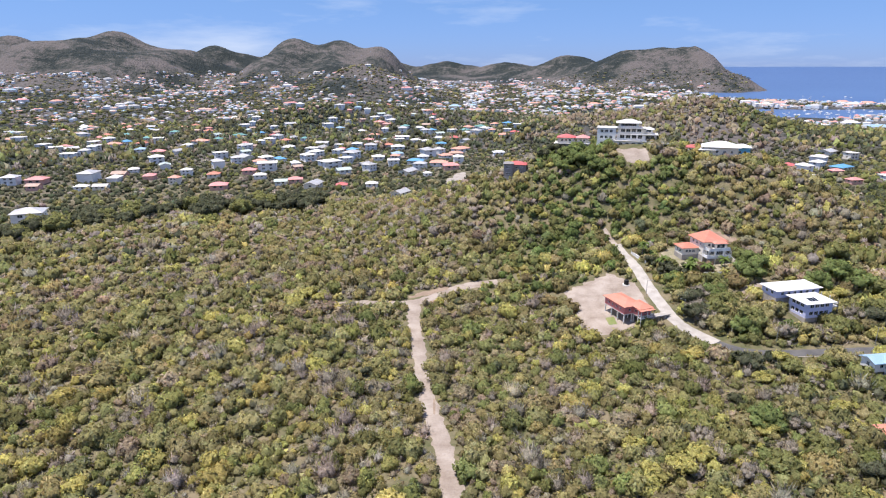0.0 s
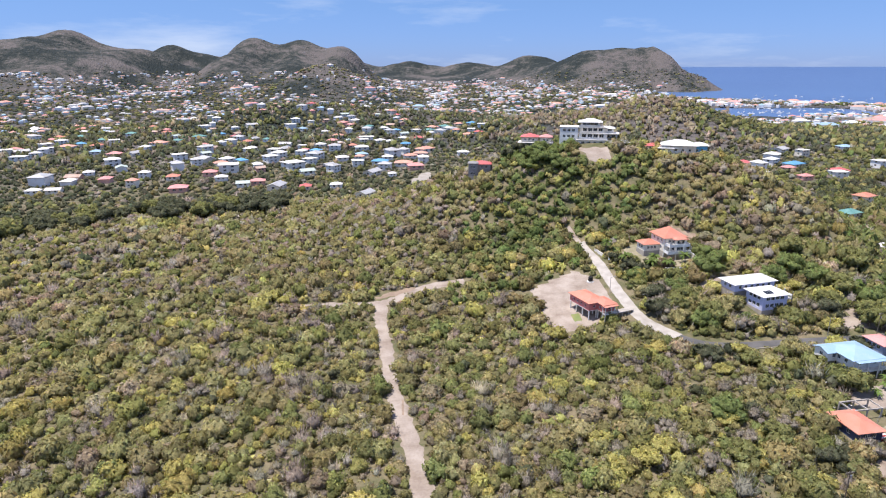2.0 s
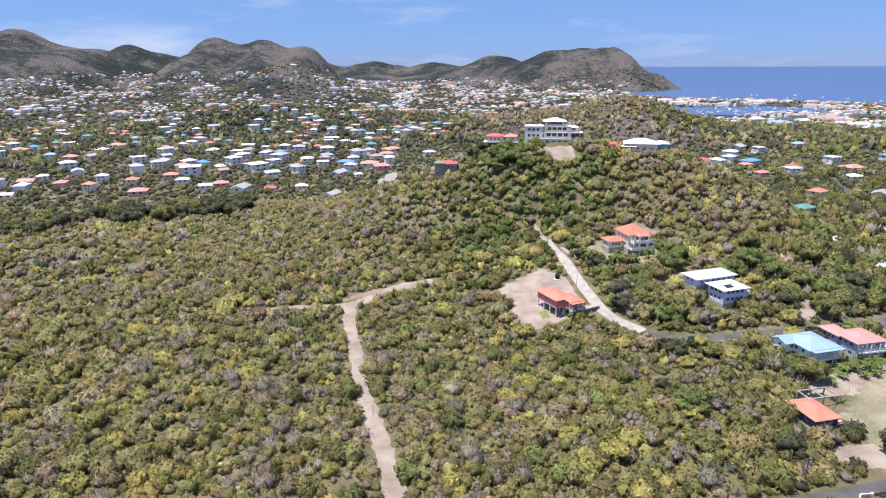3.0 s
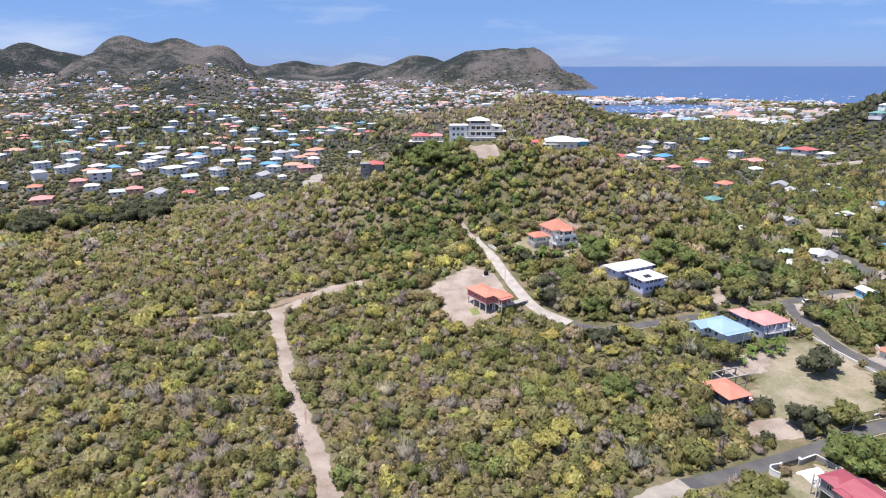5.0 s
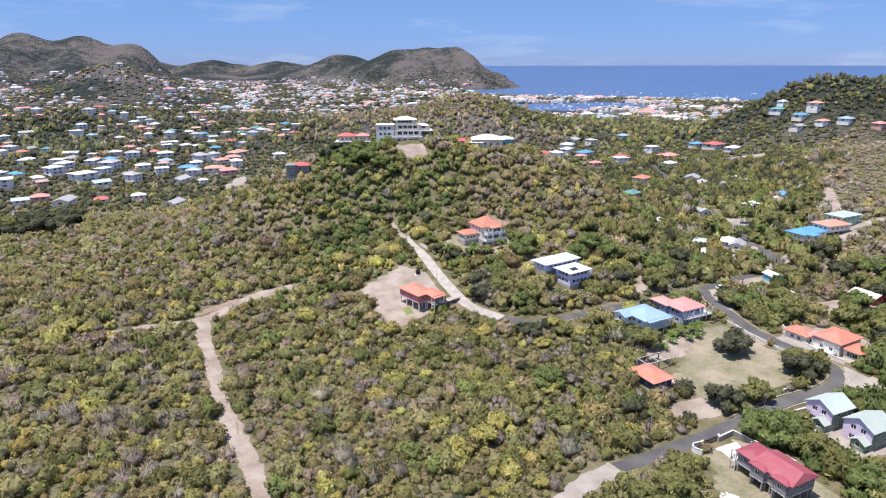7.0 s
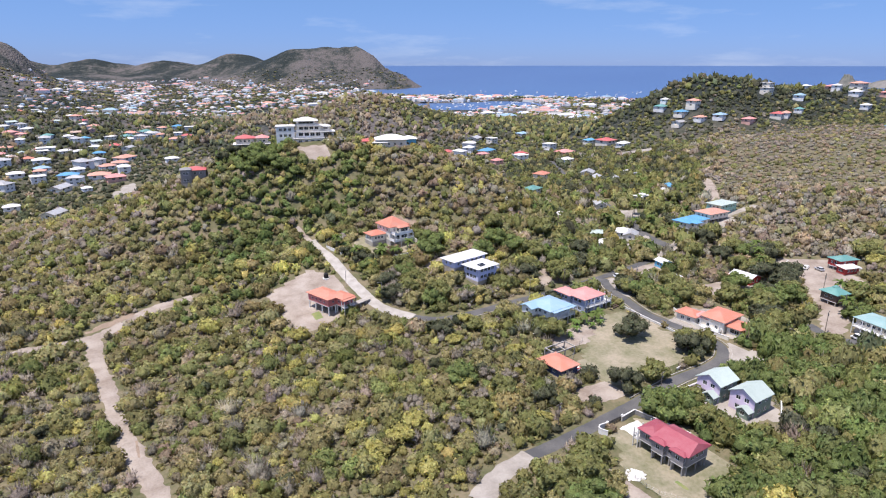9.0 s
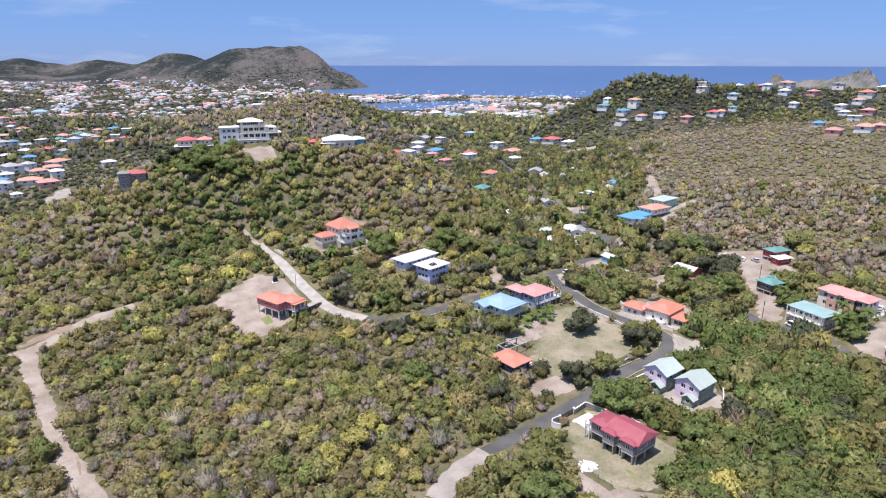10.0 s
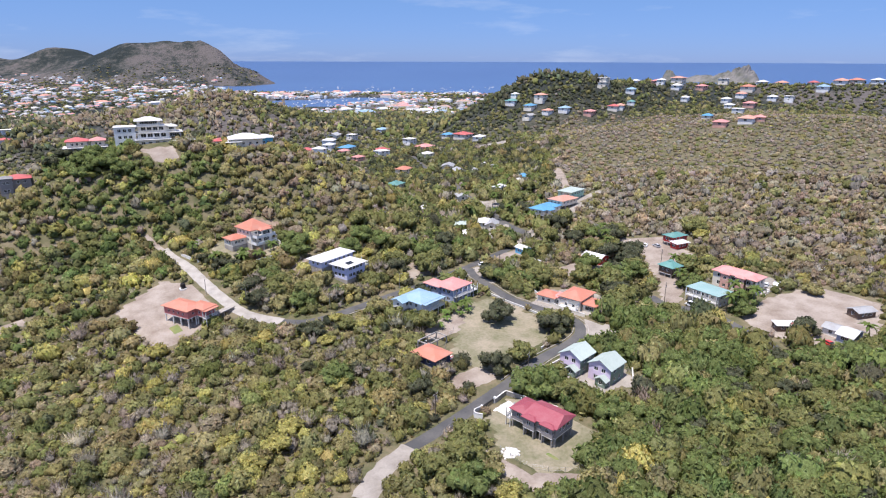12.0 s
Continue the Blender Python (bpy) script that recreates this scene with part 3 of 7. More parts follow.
def walls_shape(sx, sy, z0, z1, cuts, thick=0.25, only="snwe"):
    """Four outer walls with real openings. cuts: side -> list of (centre, half width, low, high); sides s, n, w, e."""
    sh = Shape()
    hx, hy = sx / 2, sy / 2
    sides = {"s": ((-hx, -hy), (1, 0), (0, 1), sx), "n": ((hx, hy), (-1, 0), (0, -1), sx),
             "w": ((-hx, hy), (0, -1), (1, 0), sy), "e": ((hx, -hy), (0, 1), (-1, 0), sy)}
    for side, (o, u, inn, length) in sides.items():
        if side not in only:
            continue
        holes = [(c + length / 2 - w, c + length / 2 + w, lo, hi) for c, w, lo, hi in cuts.get(side, ())]
        xs = sorted({0.0, length, *(h[0] for h in holes), *(h[1] for h in holes)})
        zs = sorted({z0, z1, *(h[2] for h in holes), *(h[3] for h in holes)})

        def P(a, z, d=0.0):
            return (o[0] + u[0] * a + inn[0] * d, o[1] + u[1] * a + inn[1] * d, z)
        for a, b in zip(xs, xs[1:]):
            for c, d in zip(zs, zs[1:]):
                mx, mz = (a + b) / 2, (c + d) / 2
                if not any(h[0] < mx < h[1] and h[2] < mz < h[3] for h in holes):
                    sh.face(P(a, c), P(b, c), P(b, d), P(a, d))
        for a, b, c, d in holes:
            for p, q in (((a, c), (b, c)), ((b, c), (b, d)), ((b, d), (a, d)), ((a, d), (a, c))):
                sh.face(P(*p), P(*q), P(*q, thick), P(*p, thick))
    if "w" in only:
        sh.face((-hx, -hy, z0), (-hx, hy, z0), (hx, hy, z0), (hx, -hy, z0))
        sh.face((-hx, -hy, z1), (hx, -hy, z1), (hx, hy, z1), (-hx, hy, z1))
    return sh


def hip_shape(sx, sy, z, over, pitch, ridge=None, thick=0.16):
    """A hipped roof with eaves and a fascia; ridge: its length (default: the difference of the sides)."""
    sh = Shape()
    hx, hy = sx / 2 + over, sy / 2 + over
    h = min(hx, hy) * pitch
    if hx >= hy:
        r = (hx - hy if ridge is None else ridge / 2)
        a, b = (-r, 0, z + h), (r, 0, z + h)
        c = [(-hx, -hy, z), (hx, -hy, z), (hx, hy, z), (-hx, hy, z)]
        sh.face(c[0], c[1], b, a).face(c[2], c[3], a, b).face(c[1], c[2], b).face(c[3], c[0], a)
    else:
        r = (hy - hx if ridge is None else ridge / 2)
        a, b = (0, -r, z + h), (0, r, z + h)
        c = [(-hx, -hy, z), (hx, -hy, z), (hx, hy, z), (-hx, hy, z)]
        sh.face(c[1], c[2], b, a).face(c[3], c[0], a, b).face(c[0], c[1], a).face(c[2], c[3], b)
    d = [(x, y, z - thick) for x, y, _ in c]
    for i in range(4):
        j = (i + 1) % 4
        sh.face(d[i], d[j], c[j], c[i])
    return sh.face(*d[::-1])


def gable_shape(sx, sy, z, over, pitch, along="x", thick=0.16):
    sh = Shape()
    hx, hy = sx / 2 + over, sy / 2 + over
    if along == "x":
        h = hy * pitch
        R = [(-hx, 0, z + h), (hx, 0, z + h)]
        L = [[(-hx, -hy, z), (hx, -hy, z)], [(hx, hy, z), (-hx, hy, z)]]
        tops = [(L[0][0], L[0][1], R[1], R[0]), (L[1][0], L[1][1], R[0], R[1])]
    else:
        h = hx * pitch
        R = [(0, -hy, z + h), (0, hy, z + h)]
        L = [[(hx, -hy, z), (hx, hy, z)], [(-hx, hy, z), (-hx, -hy, z)]]
        tops = [(L[0][0], L[0][1], R[1], R[0]), (L[1][0], L[1][1], R[0], R[1])]
    for q in tops:
        low = [(x, y, w - thick) for x, y, w in q]
        sh.face(*q).face(*low[::-1])
        for i in range(4):
            j = (i + 1) % 4
            sh.face(low[i], low[j], q[j], q[i])
    return sh


def gable_end(sx, sy, z, pitch, along, s):
    """One triangle of wall under a gable roof, with its thickness."""
    sh = Shape()
    hx, hy, t = sx / 2, sy / 2, 0.2
    if along == "x":
        o = [(s * hx, -hy, z), (s * hx, hy, z), (s * hx, 0, z + hy * pitch)]
        i = [(x - s * t, y, w) for x, y, w in o]
    else:
        o = [(-hx, s * hy, z), (hx, s * hy, z), (0, s * hy, z + hx * pitch)]
        i = [(x, y - s * t, w) for x, y, w in o]
    sh.face(*o).face(*i[::-1])
    for a, b in ((0, 1), (1, 2), (2, 0)):
        sh.face(o[a], o[b], i[b], i[a])
    return sh


WINDOW_MESH = {}


def window(parent, side, sx, sy, c, w, lo, hi, trim, name="window"):
    """A framed window in an opening: frame with a mullion, and its pane. Faces look out along -y of the part."""
    key = (round(w, 2), round(hi - lo, 2), trim.name)
    if key not in WINDOW_MESH:
        h, f = hi - lo, 0.09
        fr = Shape().box(-w, -0.06, 0, -w + f, 0.06, h).box(w - f, -0.06, 0, w, 0.06, h).box(-w + f, -0.06, 0, w - f, 0.06, f).box(-w + f, -0.06, h - f, w - f, 0.06, h)
        if w > 0.5:
            fr.box(-0.035, -0.05, f, 0.035, 0.05, h - f)
        pa = Shape().box(-w + f, -0.012, f, -0.035 if w > 0.5 else w - f, 0.012, h - f)
        if w > 0.5:
            pa.box(0.035, -0.012, f, w - f, 0.012, h - f)
        fm, pm = fr.mesh("window"), pa.mesh("pane")
        fm.materials.append(trim), pm.materials.append(GLASS)
        WINDOW_MESH[key] = (fm, pm)
    fm, pm = WINDOW_MESH[key]
    hx, hy, d = sx / 2, sy / 2, 0.13
    place = {"s": (c, -hy + d, 0), "n": (-c, hy - d, 180), "w": (-hx + d, -c, -90), "e": (hx - d, c, 90)}[side]
    ob = part(name, fm, trim, parent, at=pose(place[0], place[1], lo, 0, 0, place[2]))
    part("pane", pm, GLASS, ob)
    return ob


def railing(name, parent, pts, z, material, height=1.0, gap=1.1, solid=False):
    """A balustrade along plan points: posts, top and bottom rail and balusters, or a solid parapet."""
    sh = Shape()
    for (x0, y0), (x1, y1) in zip(pts, pts[1:]):
        n = max(1, round(math.hypot(x1 - x0, y1 - y0) / gap))
        if solid:
            dx, dy = (0.07, 0) if abs(y1 - y0) > abs(x1 - x0) else (0, 0.07)
            sh.box(min(x0, x1) - dx, min(y0, y1) - dy, z, max(x0, x1) + dx, max(y0, y1) + dy, z + height)
            continue
        for i in range(n + 1):
            x, y = x0 + (x1 - x0) * i / n, y0 + (y1 - y0) * i / n
            sh.box(x - 0.06, y - 0.06, z, x + 0.06, y + 0.06, z + height)
        for k in range(n * 4):
            x, y = x0 + (x1 - x0) * k / n / 4, y0 + (y1 - y0) * k / n / 4
            sh.box(x - 0.025, y - 0.025, z + 0.1, x + 0.025, y + 0.025, z + height - 0.06)
        for lo, hi in ((0.08, 0.16), (height - 0.08, height)):
            sh.box(min(x0, x1) - 0.04, min(y0, y1) - 0.04, z + lo, max(x0, x1) + 0.04, max(y0, y1) + 0.04, z + hi)
    return part(name, sh, material, parent)


def spread(n, length, margin=1.2):
    return [(-length / 2 + margin) + (length - 2 * margin) * (i + 0.5) / n for i in range(n)] if n else []


def block(base, sx, sy, floors, wall, roof, kind="hip", dx=0.0, dy=0.0, z0=0.0, storey=2.9, over=0.7, pitch=0.42, along="x", wins=(3, 3),
          stilts=0.0, stilt_mat=None, trim=None, skirt=True, back=True, side_wall=None, win=(0.6, 1.25), ridge=None, door=None, roof_label="", wall_label="", base_mat=None):
    """One block of a house under the thing base: walls with windows, roof, and columns where it stands on stilts. Sizes in metres."""
    trim = trim or WHITE_TRIM
    low = z0 + stilts
    top = low + floors * storey
    cuts = {"s": [], "n": [], "w": [], "e": []}
    todo = []
    for side, count, length in (("s", wins[1], sx), ("w", wins[0], sy), ("n", max(1, wins[1] - 1), sx), ("e", max(1, wins[0] - 1), sy)):
        if side in "ne" and not back:
            continue
        for f in range(floors):
            for k, c in enumerate(spread(count, length)):
                lo = low + f * storey + 0.95
                w, hi = win[0], lo + win[1]
                nm = "window"
                if door and side == door and f == 0 and k == count // 2:
                    lo, hi, nm, w = low + 0.05, low + 2.1, "door", 0.5
                cuts[side].append((c, w, lo, hi))
                todo.append((side, c, w, lo, hi, nm))
    holder = base
    shift = pose(dx, dy, 0)
    sh = walls_shape(sx, sy, low, top, cuts, only="nwe" if side_wall else "snwe")
    if side_wall:
        part("side_wall", walls_shape(sx, sy, low, top, cuts, only="s"), side_wall, holder, at=shift)
    wall_ob = part("wall", sh, wall, holder, wall_label, at=shift)
    for side, c, w, lo, hi, nm in todo:
        window(wall_ob, side, sx, sy, c, w, lo, hi, trim, nm)
    if kind == "hip":
        part("roof", hip_shape(sx, sy, top + 0.14, over, pitch, ridge), roof, holder, roof_label, at=shift)
    elif kind == "gable":
        for s_ in (-1, 1):
            part("gable", gable_end(sx, sy, top, pitch, along, s_), wall, holder, at=shift)
        part("roof", gable_shape(sx, sy, top + 0.17 - over * pitch, over, pitch, along), roof, holder, roof_label, at=shift)
    elif kind == "flat":
        hx, hy = sx / 2 + over, sy / 2 + over
        part("roof", Shape().box(-hx, -hy, top, hx, hy, top + 0.22), roof, holder, roof_label, at=shift)
    elif kind == "shed":
        hx, hy = sx / 2 + over, sy / 2 + over
        t = 0.12
        a = [(-hx, -hy, top + 0.05), (hx, -hy, top + 0.05), (hx, hy, top + 0.05 + pitch * hy), (-hx, hy, top + 0.05 + pitch * hy)]
        b = [(x, y, z + t) for x, y, z in a]
        sh = Shape().face(*b).face(*a[::-1])
        for i in range(4):
            j = (i + 1) % 4
            sh.face(a[i], a[j], b[j], b[i])
        part("roof", sh, roof, holder, roof_label, at=shift)
        e = Shape()
        for s in (-1, 1):
            e.face((s * sx / 2, -sy / 2, top), (s * sx / 2, sy / 2, top), (s * sx / 2, sy / 2, top + pitch * sy * 0.97))
        e.face((-sx / 2, sy / 2, top), (sx / 2, sy / 2, top), (sx / 2, sy / 2, top + pitch * sy * 0.97), (-sx / 2, sy / 2, top + pitch * sy * 0.97))
        part("gable", e, wall, holder, at=shift)
    if stilts:
        part("floor_slab", Shape().box(-sx / 2, -sy / 2, low - 0.25, sx / 2, sy / 2, low), WHITE_CONCRETE, holder, at=shift)
        col = Shape().box(-0.17, -0.17, -3, 0.17, 0.17, stilts - 0.25).mesh("column")
        col.materials.append(stilt_mat or CONCRETE)
        nx, ny = max(2, round(sx / 4) + 1), max(2, round(sy / 4) + 1)
        for i in range(nx):
            for j in range(ny):
                x, y = -sx / 2 + 0.25 + (sx - 0.5) * i / (nx - 1), -sy / 2 + 0.25 + (sy - 0.5) * j / (ny - 1)
                part("column", col, None, holder, at=pose(dx + x, dy + y, z0))
    elif skirt:
        part("plinth", Shape().box(-sx / 2 - 0.08, -sy / 2 - 0.08, z0 - 3.0, sx / 2 + 0.08, sy / 2 + 0.08, low + 0.02), base_mat or CONCRETE, holder, at=shift)
    return top


def veranda(base, x0, y0, x1, y1, z, height, material, sides, roof=None, rail=None, ground=-3.0, posts=4, solid=False):
    """A raised gallery: slab, columns down to the ground and up to its roof or eaves, and a balustrade. sides: plan points of the rail."""
    part("balcony_slab", Shape().box(x0, y0, z - 0.25, x1, y1, z), material, base)
    post = Shape().box(-0.11, -0.11, ground, 0.11, 0.11, z + height).mesh("column")
    post.materials.append(material)
    for (ax, ay), (bx, by) in zip(sides, sides[1:]):
        n = max(1, round(math.hypot(bx - ax, by - ay) / 3.2))
        for i in range(n + 1):
            part("column", post, None, base, at=pose(ax + (bx - ax) * i / n, ay + (by - ay) * i / n, 0))
    railing("railing", base, sides, z, rail or material, solid=solid)
    if roof:
        part("veranda_roof", Shape().box(x0 - 0.3, y0 - 0.3, z + height, x1 + 0.3, y1 + 0.3, z + height + 0.14), roof, base)


def plot(name, x, y, turn, label, radius, category="house", group="houses on the hillside", z=None):
    FOOT.append((x, y, radius))
    return empty(name, x, y, float(land(x, y)) if z is None else z, turn, label, category, group)


def stairs(base, x, y, z0, z1, turn, width, material):
    n = max(2, round((z1 - z0) / 0.18))
    sh = Shape()
    for i in range(n):
        sh.box(-width / 2, i * 0.28, z0 + i * (z1 - z0) / n - 0.35, width / 2, (i + 1) * 0.28, z0 + (i + 1) * (z1 - z0) / n)
    part("stairs", sh, material, base, at=pose(x, y, 0, 0, 0, turn))


# house with crimson roof on grey stilts
b = plot("stilt_house", 112.2, 84.7, 5, "grey house on stilts with crimson hipped metal roof beside a lane", 8.5, z=40.2)
block(b, 8.0, 9.5, 1, WALLS["grey"], ROOFS["crimson"], dy=-1.8, stilts=2.7, stilt_mat=GREY_BLOCK, wins=(3, 3), pitch=0.38, over=0.6, ridge=9.0)
block(b, 6.4, 4.2, 1, WALLS["grey"], ROOFS["crimson"], dx=-0.6, dy=5.0, stilts=2.7, stilt_mat=GREY_BLOCK, wins=(1, 2), pitch=0.34, over=0.6)
block(b, 1.6, 3.4, 1, WALLS["grey"], ROOFS["crimson"], dx=-4.2, dy=1.0, stilts=2.7, stilt_mat=GREY_BLOCK, wins=(1, 1), pitch=0.4, over=0.5)
block(b, 1.4, 3.4, 1, WALLS["grey"], ROOFS["crimson"], dx=-4.1, dy=-4.4, stilts=2.7, stilt_mat=GREY_BLOCK, wins=(1, 1), pitch=0.4, over=0.5)
veranda(b, -4.4, 7.1, 2.4, 8.6, 2.7, 2.8, WHITE_CONCRETE, [(-4.3, 7.2), (-4.3, 8.5), (2.3, 8.5)])
part("back_wall", Shape().box(2.8, -6.2, -2, 3.0, 6, 2.4), GREY_BLOCK, b)

# coral house with orange roof on stilts
b = plot("stilt_house", 67.0, 209.5, 20, "coral-pink house on tall white stilts with orange roof", 8.5, z=43.0)
block(b, 7.0, 12.0, 1, WALLS["pink"], ROOFS["orange"], dx=0.2, dy=1.6, stilts=3.4, stilt_mat=WHITE_CONCRETE, wins=(4, 2), pitch=0.34, win=(0.45, 0.9))
block(b, 5.0, 7.0, 1, WALLS["pink"], ROOFS["orange"], dx=3.0, dy=-4.6, stilts=3.4, stilt_mat=WHITE_CONCRETE, wins=(2, 1), pitch=0.30, win=(0.45, 0.9))
veranda(b, -0.2, -9.9, 5.4, -8.1, 3.4, 2.7, WHITE_CONCRETE, [(-0.1, -8.2), (-0.1, -9.8), (5.3, -9.8), (5.3, -8.2)], roof=ROOFS["orange"])
part("back_wall", Shape().box(3.4, -7.4, -2, 3.6, 7, 3.1), GREY_BLOCK, b)

b = plot("entrance_ramp", 77.5, 204.5, 26, "grey concrete ramp bridging from the drive to the house", 3, "ramp", "", z=43.0)
part("deck", Shape().face((-5.2, -1.3, 3.4), (5.4, -1.3, 2.9), (5.4, 1.3, 2.9), (-5.2, 1.3, 3.4)).face((-5.2, -1.3, 3.1), (-5.2, 1.3, 3.1), (5.4, 1.3, 2.5), (5.4, -1.3, 2.5)).face((-5.2, -1.3, 3.1), (5.4, -1.3, 2.5), (5.4, -1.3, 2.9), (-5.2, -1.3, 3.4)).face((5.4, 1.3, 2.5), (-5.2, 1.3, 3.1), (-5.2, 1.3, 3.4), (5.4, 1.3, 2.9)), CONCRETE, b)
for k in range(3):
    part("pier", Shape().box(-0.2, -1.1, -3, 0.2, 1.1, 2.9), CONCRETE, b, at=pose(-3 + 3 * k, 0, -0.35 + 0.02 * k))

# cream villa with orange roofs on the slope
b = plot("hillside_house", 112, 250.5, 8, "cream two-storey house with orange hipped roofs and white balcony", 11, z=54.0)
block(b, 10, 11, 2, WALLS["cream"], ROOFS["orange"], z0=1.8, wins=(3, 3), pitch=0.62, over=0.8, dx=1.4, storey=3.0)
block(b, 5.4, 2.8, 2, WALLS["cream"], ROOFS["orange"], z0=1.8, wins=(1, 2), pitch=0.5, over=0.5, dx=2.6, dy=-6.6, win=(1.0, 1.7))
block(b, 7, 6.4, 1, WALLS["cream"], ROOFS["orange"], dx=-7.1, dy=1.6, z0=1.4, wins=(2, 3), pitch=0.42)
veranda(b, -3.8, -9.6, 6.8, -5.5, 2.0, 2.9, WALLS["white"], [(-3.7, -5.6), (-3.7, -9.5), (6.7, -9.5), (6.7, -5.6)], solid=True)
veranda(b, -3.2, -9.2, 6.4, -5.5, 4.95, 0.4, WALLS["white"], [(-3.1, -5.6), (-3.1, -9.1), (6.3, -9.1), (6.3, -5.6)], ground=2.0, solid=True)

# white-roofed lavender house, two blocks
b = plot("white_house", 131, 208, 12, "lavender two-storey house with flat-pitched white roofs and solar panels", 8, z=49.2)
block(b, 10.6, 8.4, 2, WALLS["lavender"], ROOFS["white"], dx=-1.4, dy=-5.8, z0=-1.4, wins=(3, 4), pitch=0.2, over=1.0, win=(0.8, 1.4), storey=2.7)
block(b, 18.0, 7.6, 1, WALLS["lavender"], ROOFS["white"], dx=-1.2, dy=4.4, z0=2.4, wins=(2, 6), pitch=0.16, over=0.9, kind="hip", storey=2.8)
veranda(b, 3.9, -9.8, 6.4, -2.0, 2.0, 2.6, WHITE_CONCRETE, [(4.0, -9.7), (6.3, -9.7), (6.3, -2.1)])
FOOT.append((124.5, 197.5, 7.0))
for k in range(3):
    part("solar_panel", Shape().box(-0.45, -1.1, 0, 0.45, 1.1, 0.06), GLASS, b, "black solar water panel", at=pose(-4.4 + k * 1.15, -8.2, 4.82, 10, 0, 0))

# sky-blue roofed house on the lane
b = plot("lane_house", 136.2, 163.0, 8, "white house with pale sky-blue roof and open gallery", 9.5, z=42.6)
block(b, 10.5, 10.5, 1, WALLS["white"], ROOFS["skyblue"], dx=0.6, dy=0.3, stilts=2.6, wins=(3, 3), pitch=0.34, over=0.9)
block(b, 5.0, 5.0, 1, WALLS["white"], ROOFS["skyblue"], dx=-5.5, dy=3.6, stilts=2.6, wins=(1, 1), pitch=0.34, over=0.7, kind="gable", along="x")
veranda(b, -4.6, -7.0, 6.4, -5.0, 2.6, 2.8, WHITE_CONCRETE, [(-4.5, -5.1), (-4.5, -6.9), (6.3, -6.9), (6.3, -5.1)], roof=ROOFS["skyblue"])
block(b, 9, 8.5, 1, WALLS["greyblue"], ROOFS["skyblue"], kind="none", dx=0.6, dy=0.6, storey=2.3, wins=(2, 2), skirt=True)

# coral-roofed blue-grey house
b = plot("lane_house", 155.2, 165.2, 6, "blue-grey two-storey house with faded coral roof and white balconies", 10, z=42.4)
block(b, 10.5, 9.0, 2, WALLS["greyblue"], ROOFS["coral"], dx=-0.2, dy=-0.4, wins=(3, 3), pitch=0.36, over=0.8, win=(0.75, 1.3))
block(b, 5.4, 7.4, 2, WALLS["greyblue"], ROOFS["coral"], dx=-3.6, dy=5.4, wins=(3, 2), pitch=0.36, over=0.7, storey=2.8)
veranda(b, -5.2, -6.6, 5.2, -4.9, 2.95, 2.7, WALLS["white"], [(-5.1, -5.0), (-5.1, -6.5), (5.1, -6.5), (5.1, -5.0)])
veranda(b, 5.1, -6.6, 8.0, 3.4, 2.95, 2.7, WALLS["white"], [(5.2, -6.5), (7.9, -6.5), (7.9, 3.3)])
part("porch_wall", Shape().box(5.5, -8.6, -1, 10.5, -8.3, 0.9).box(10.2, -8.3, -1, 10.5, -3, 0.9), WALLS["brown"], b)

# orange-roofed cottage in the scrub, with an unfinished frame behind
b = plot("cottage", 115.5, 132.4, 6, "dark timber cottage with bright orange roof below scrub trees", 6.5, z=41.0)
block(b, 7.2, 9.4, 1, WALLS["navy"], ROOFS["orange"], wins=(2, 2), pitch=0.36, over=0.7, storey=2.8)
part("striped_deck", Shape().box(3.6, -7.2, -0.4, 6.6, -1, 0.25), WALLS["red"], b)
for k in range(5):
    part("slat", Shape().box(3.7, -7.0 + 1.25 * k, 0.25, 6.5, -6.4 + 1.25 * k, 0.31), WALLS["white"], b)
b = plot("concrete_frame", 122, 139.5, 6, "unfinished grey concrete building frame", 5, "building frame", "", z=41.2)
for i in range(3):
    for j in range(2):
        part("column", Shape().box(-0.15, -0.15, -0.5, 0.15, 0.15, 3.1), CONCRETE, b, at=pose(-4.5 + i * 4.5, -2.3 + j * 4.6, 0))
for j in range(2):
    part("beam", Shape().box(-4.7, -0.15, 2.75, 4.7, 0.15, 3.1), CONCRETE, b, at=pose(0, -2.3 + j * 4.6, 0.01))
for i in range(3):
    part("beam", Shape().box(-0.14, -2.4, 2.8, 0.14, 2.4, 3.12), CONCRETE, b, at=pose(-4.5 + i * 4.5, 0, 0.012))
part("block_wall", Shape().box(-4.4, 2.2, -0.5, 4.4, 2.4, 1.3), GREY_BLOCK, b)

# terracotta-orange villa by the bend
b = plot("villa", 184.5, 126, 8, "white villa with several orange tiled roofs beside a lane", 10.5, z=42.6)
block(b, 11.5, 8.6, 1, WALLS["cream"], ROOFS["orange"], dx=1.2, dy=1.0, wins=(2, 3), pitch=0.42, storey=4.3)
block(b, 7.4, 5.4, 1, WALLS["cream"], ROOFS["orange"], dx=0.2, dy=-6.6, wins=(2, 2), pitch=0.4, storey=3.0, win=(0.9, 1.5))
block(b, 6.2, 7.2, 1, WALLS["cream"], ROOFS["orange"], dx=-2.6, dy=10.6, wins=(2, 2), pitch=0.36, storey=3.0, kind="hip")
block(b, 5.0, 5.0, 1, WALLS["cream"], ROOFS["coral"], dx=-1.6, dy=5.6, wins=(2, 1), pitch=0.4, storey=3.2)
veranda(b, -6.6, -2.8, -4.4, 4.6, 1.0, 2.6, WALLS["white"], [(-4.5, -2.7), (-6.5, -2.7), (-6.5, 4.5)])

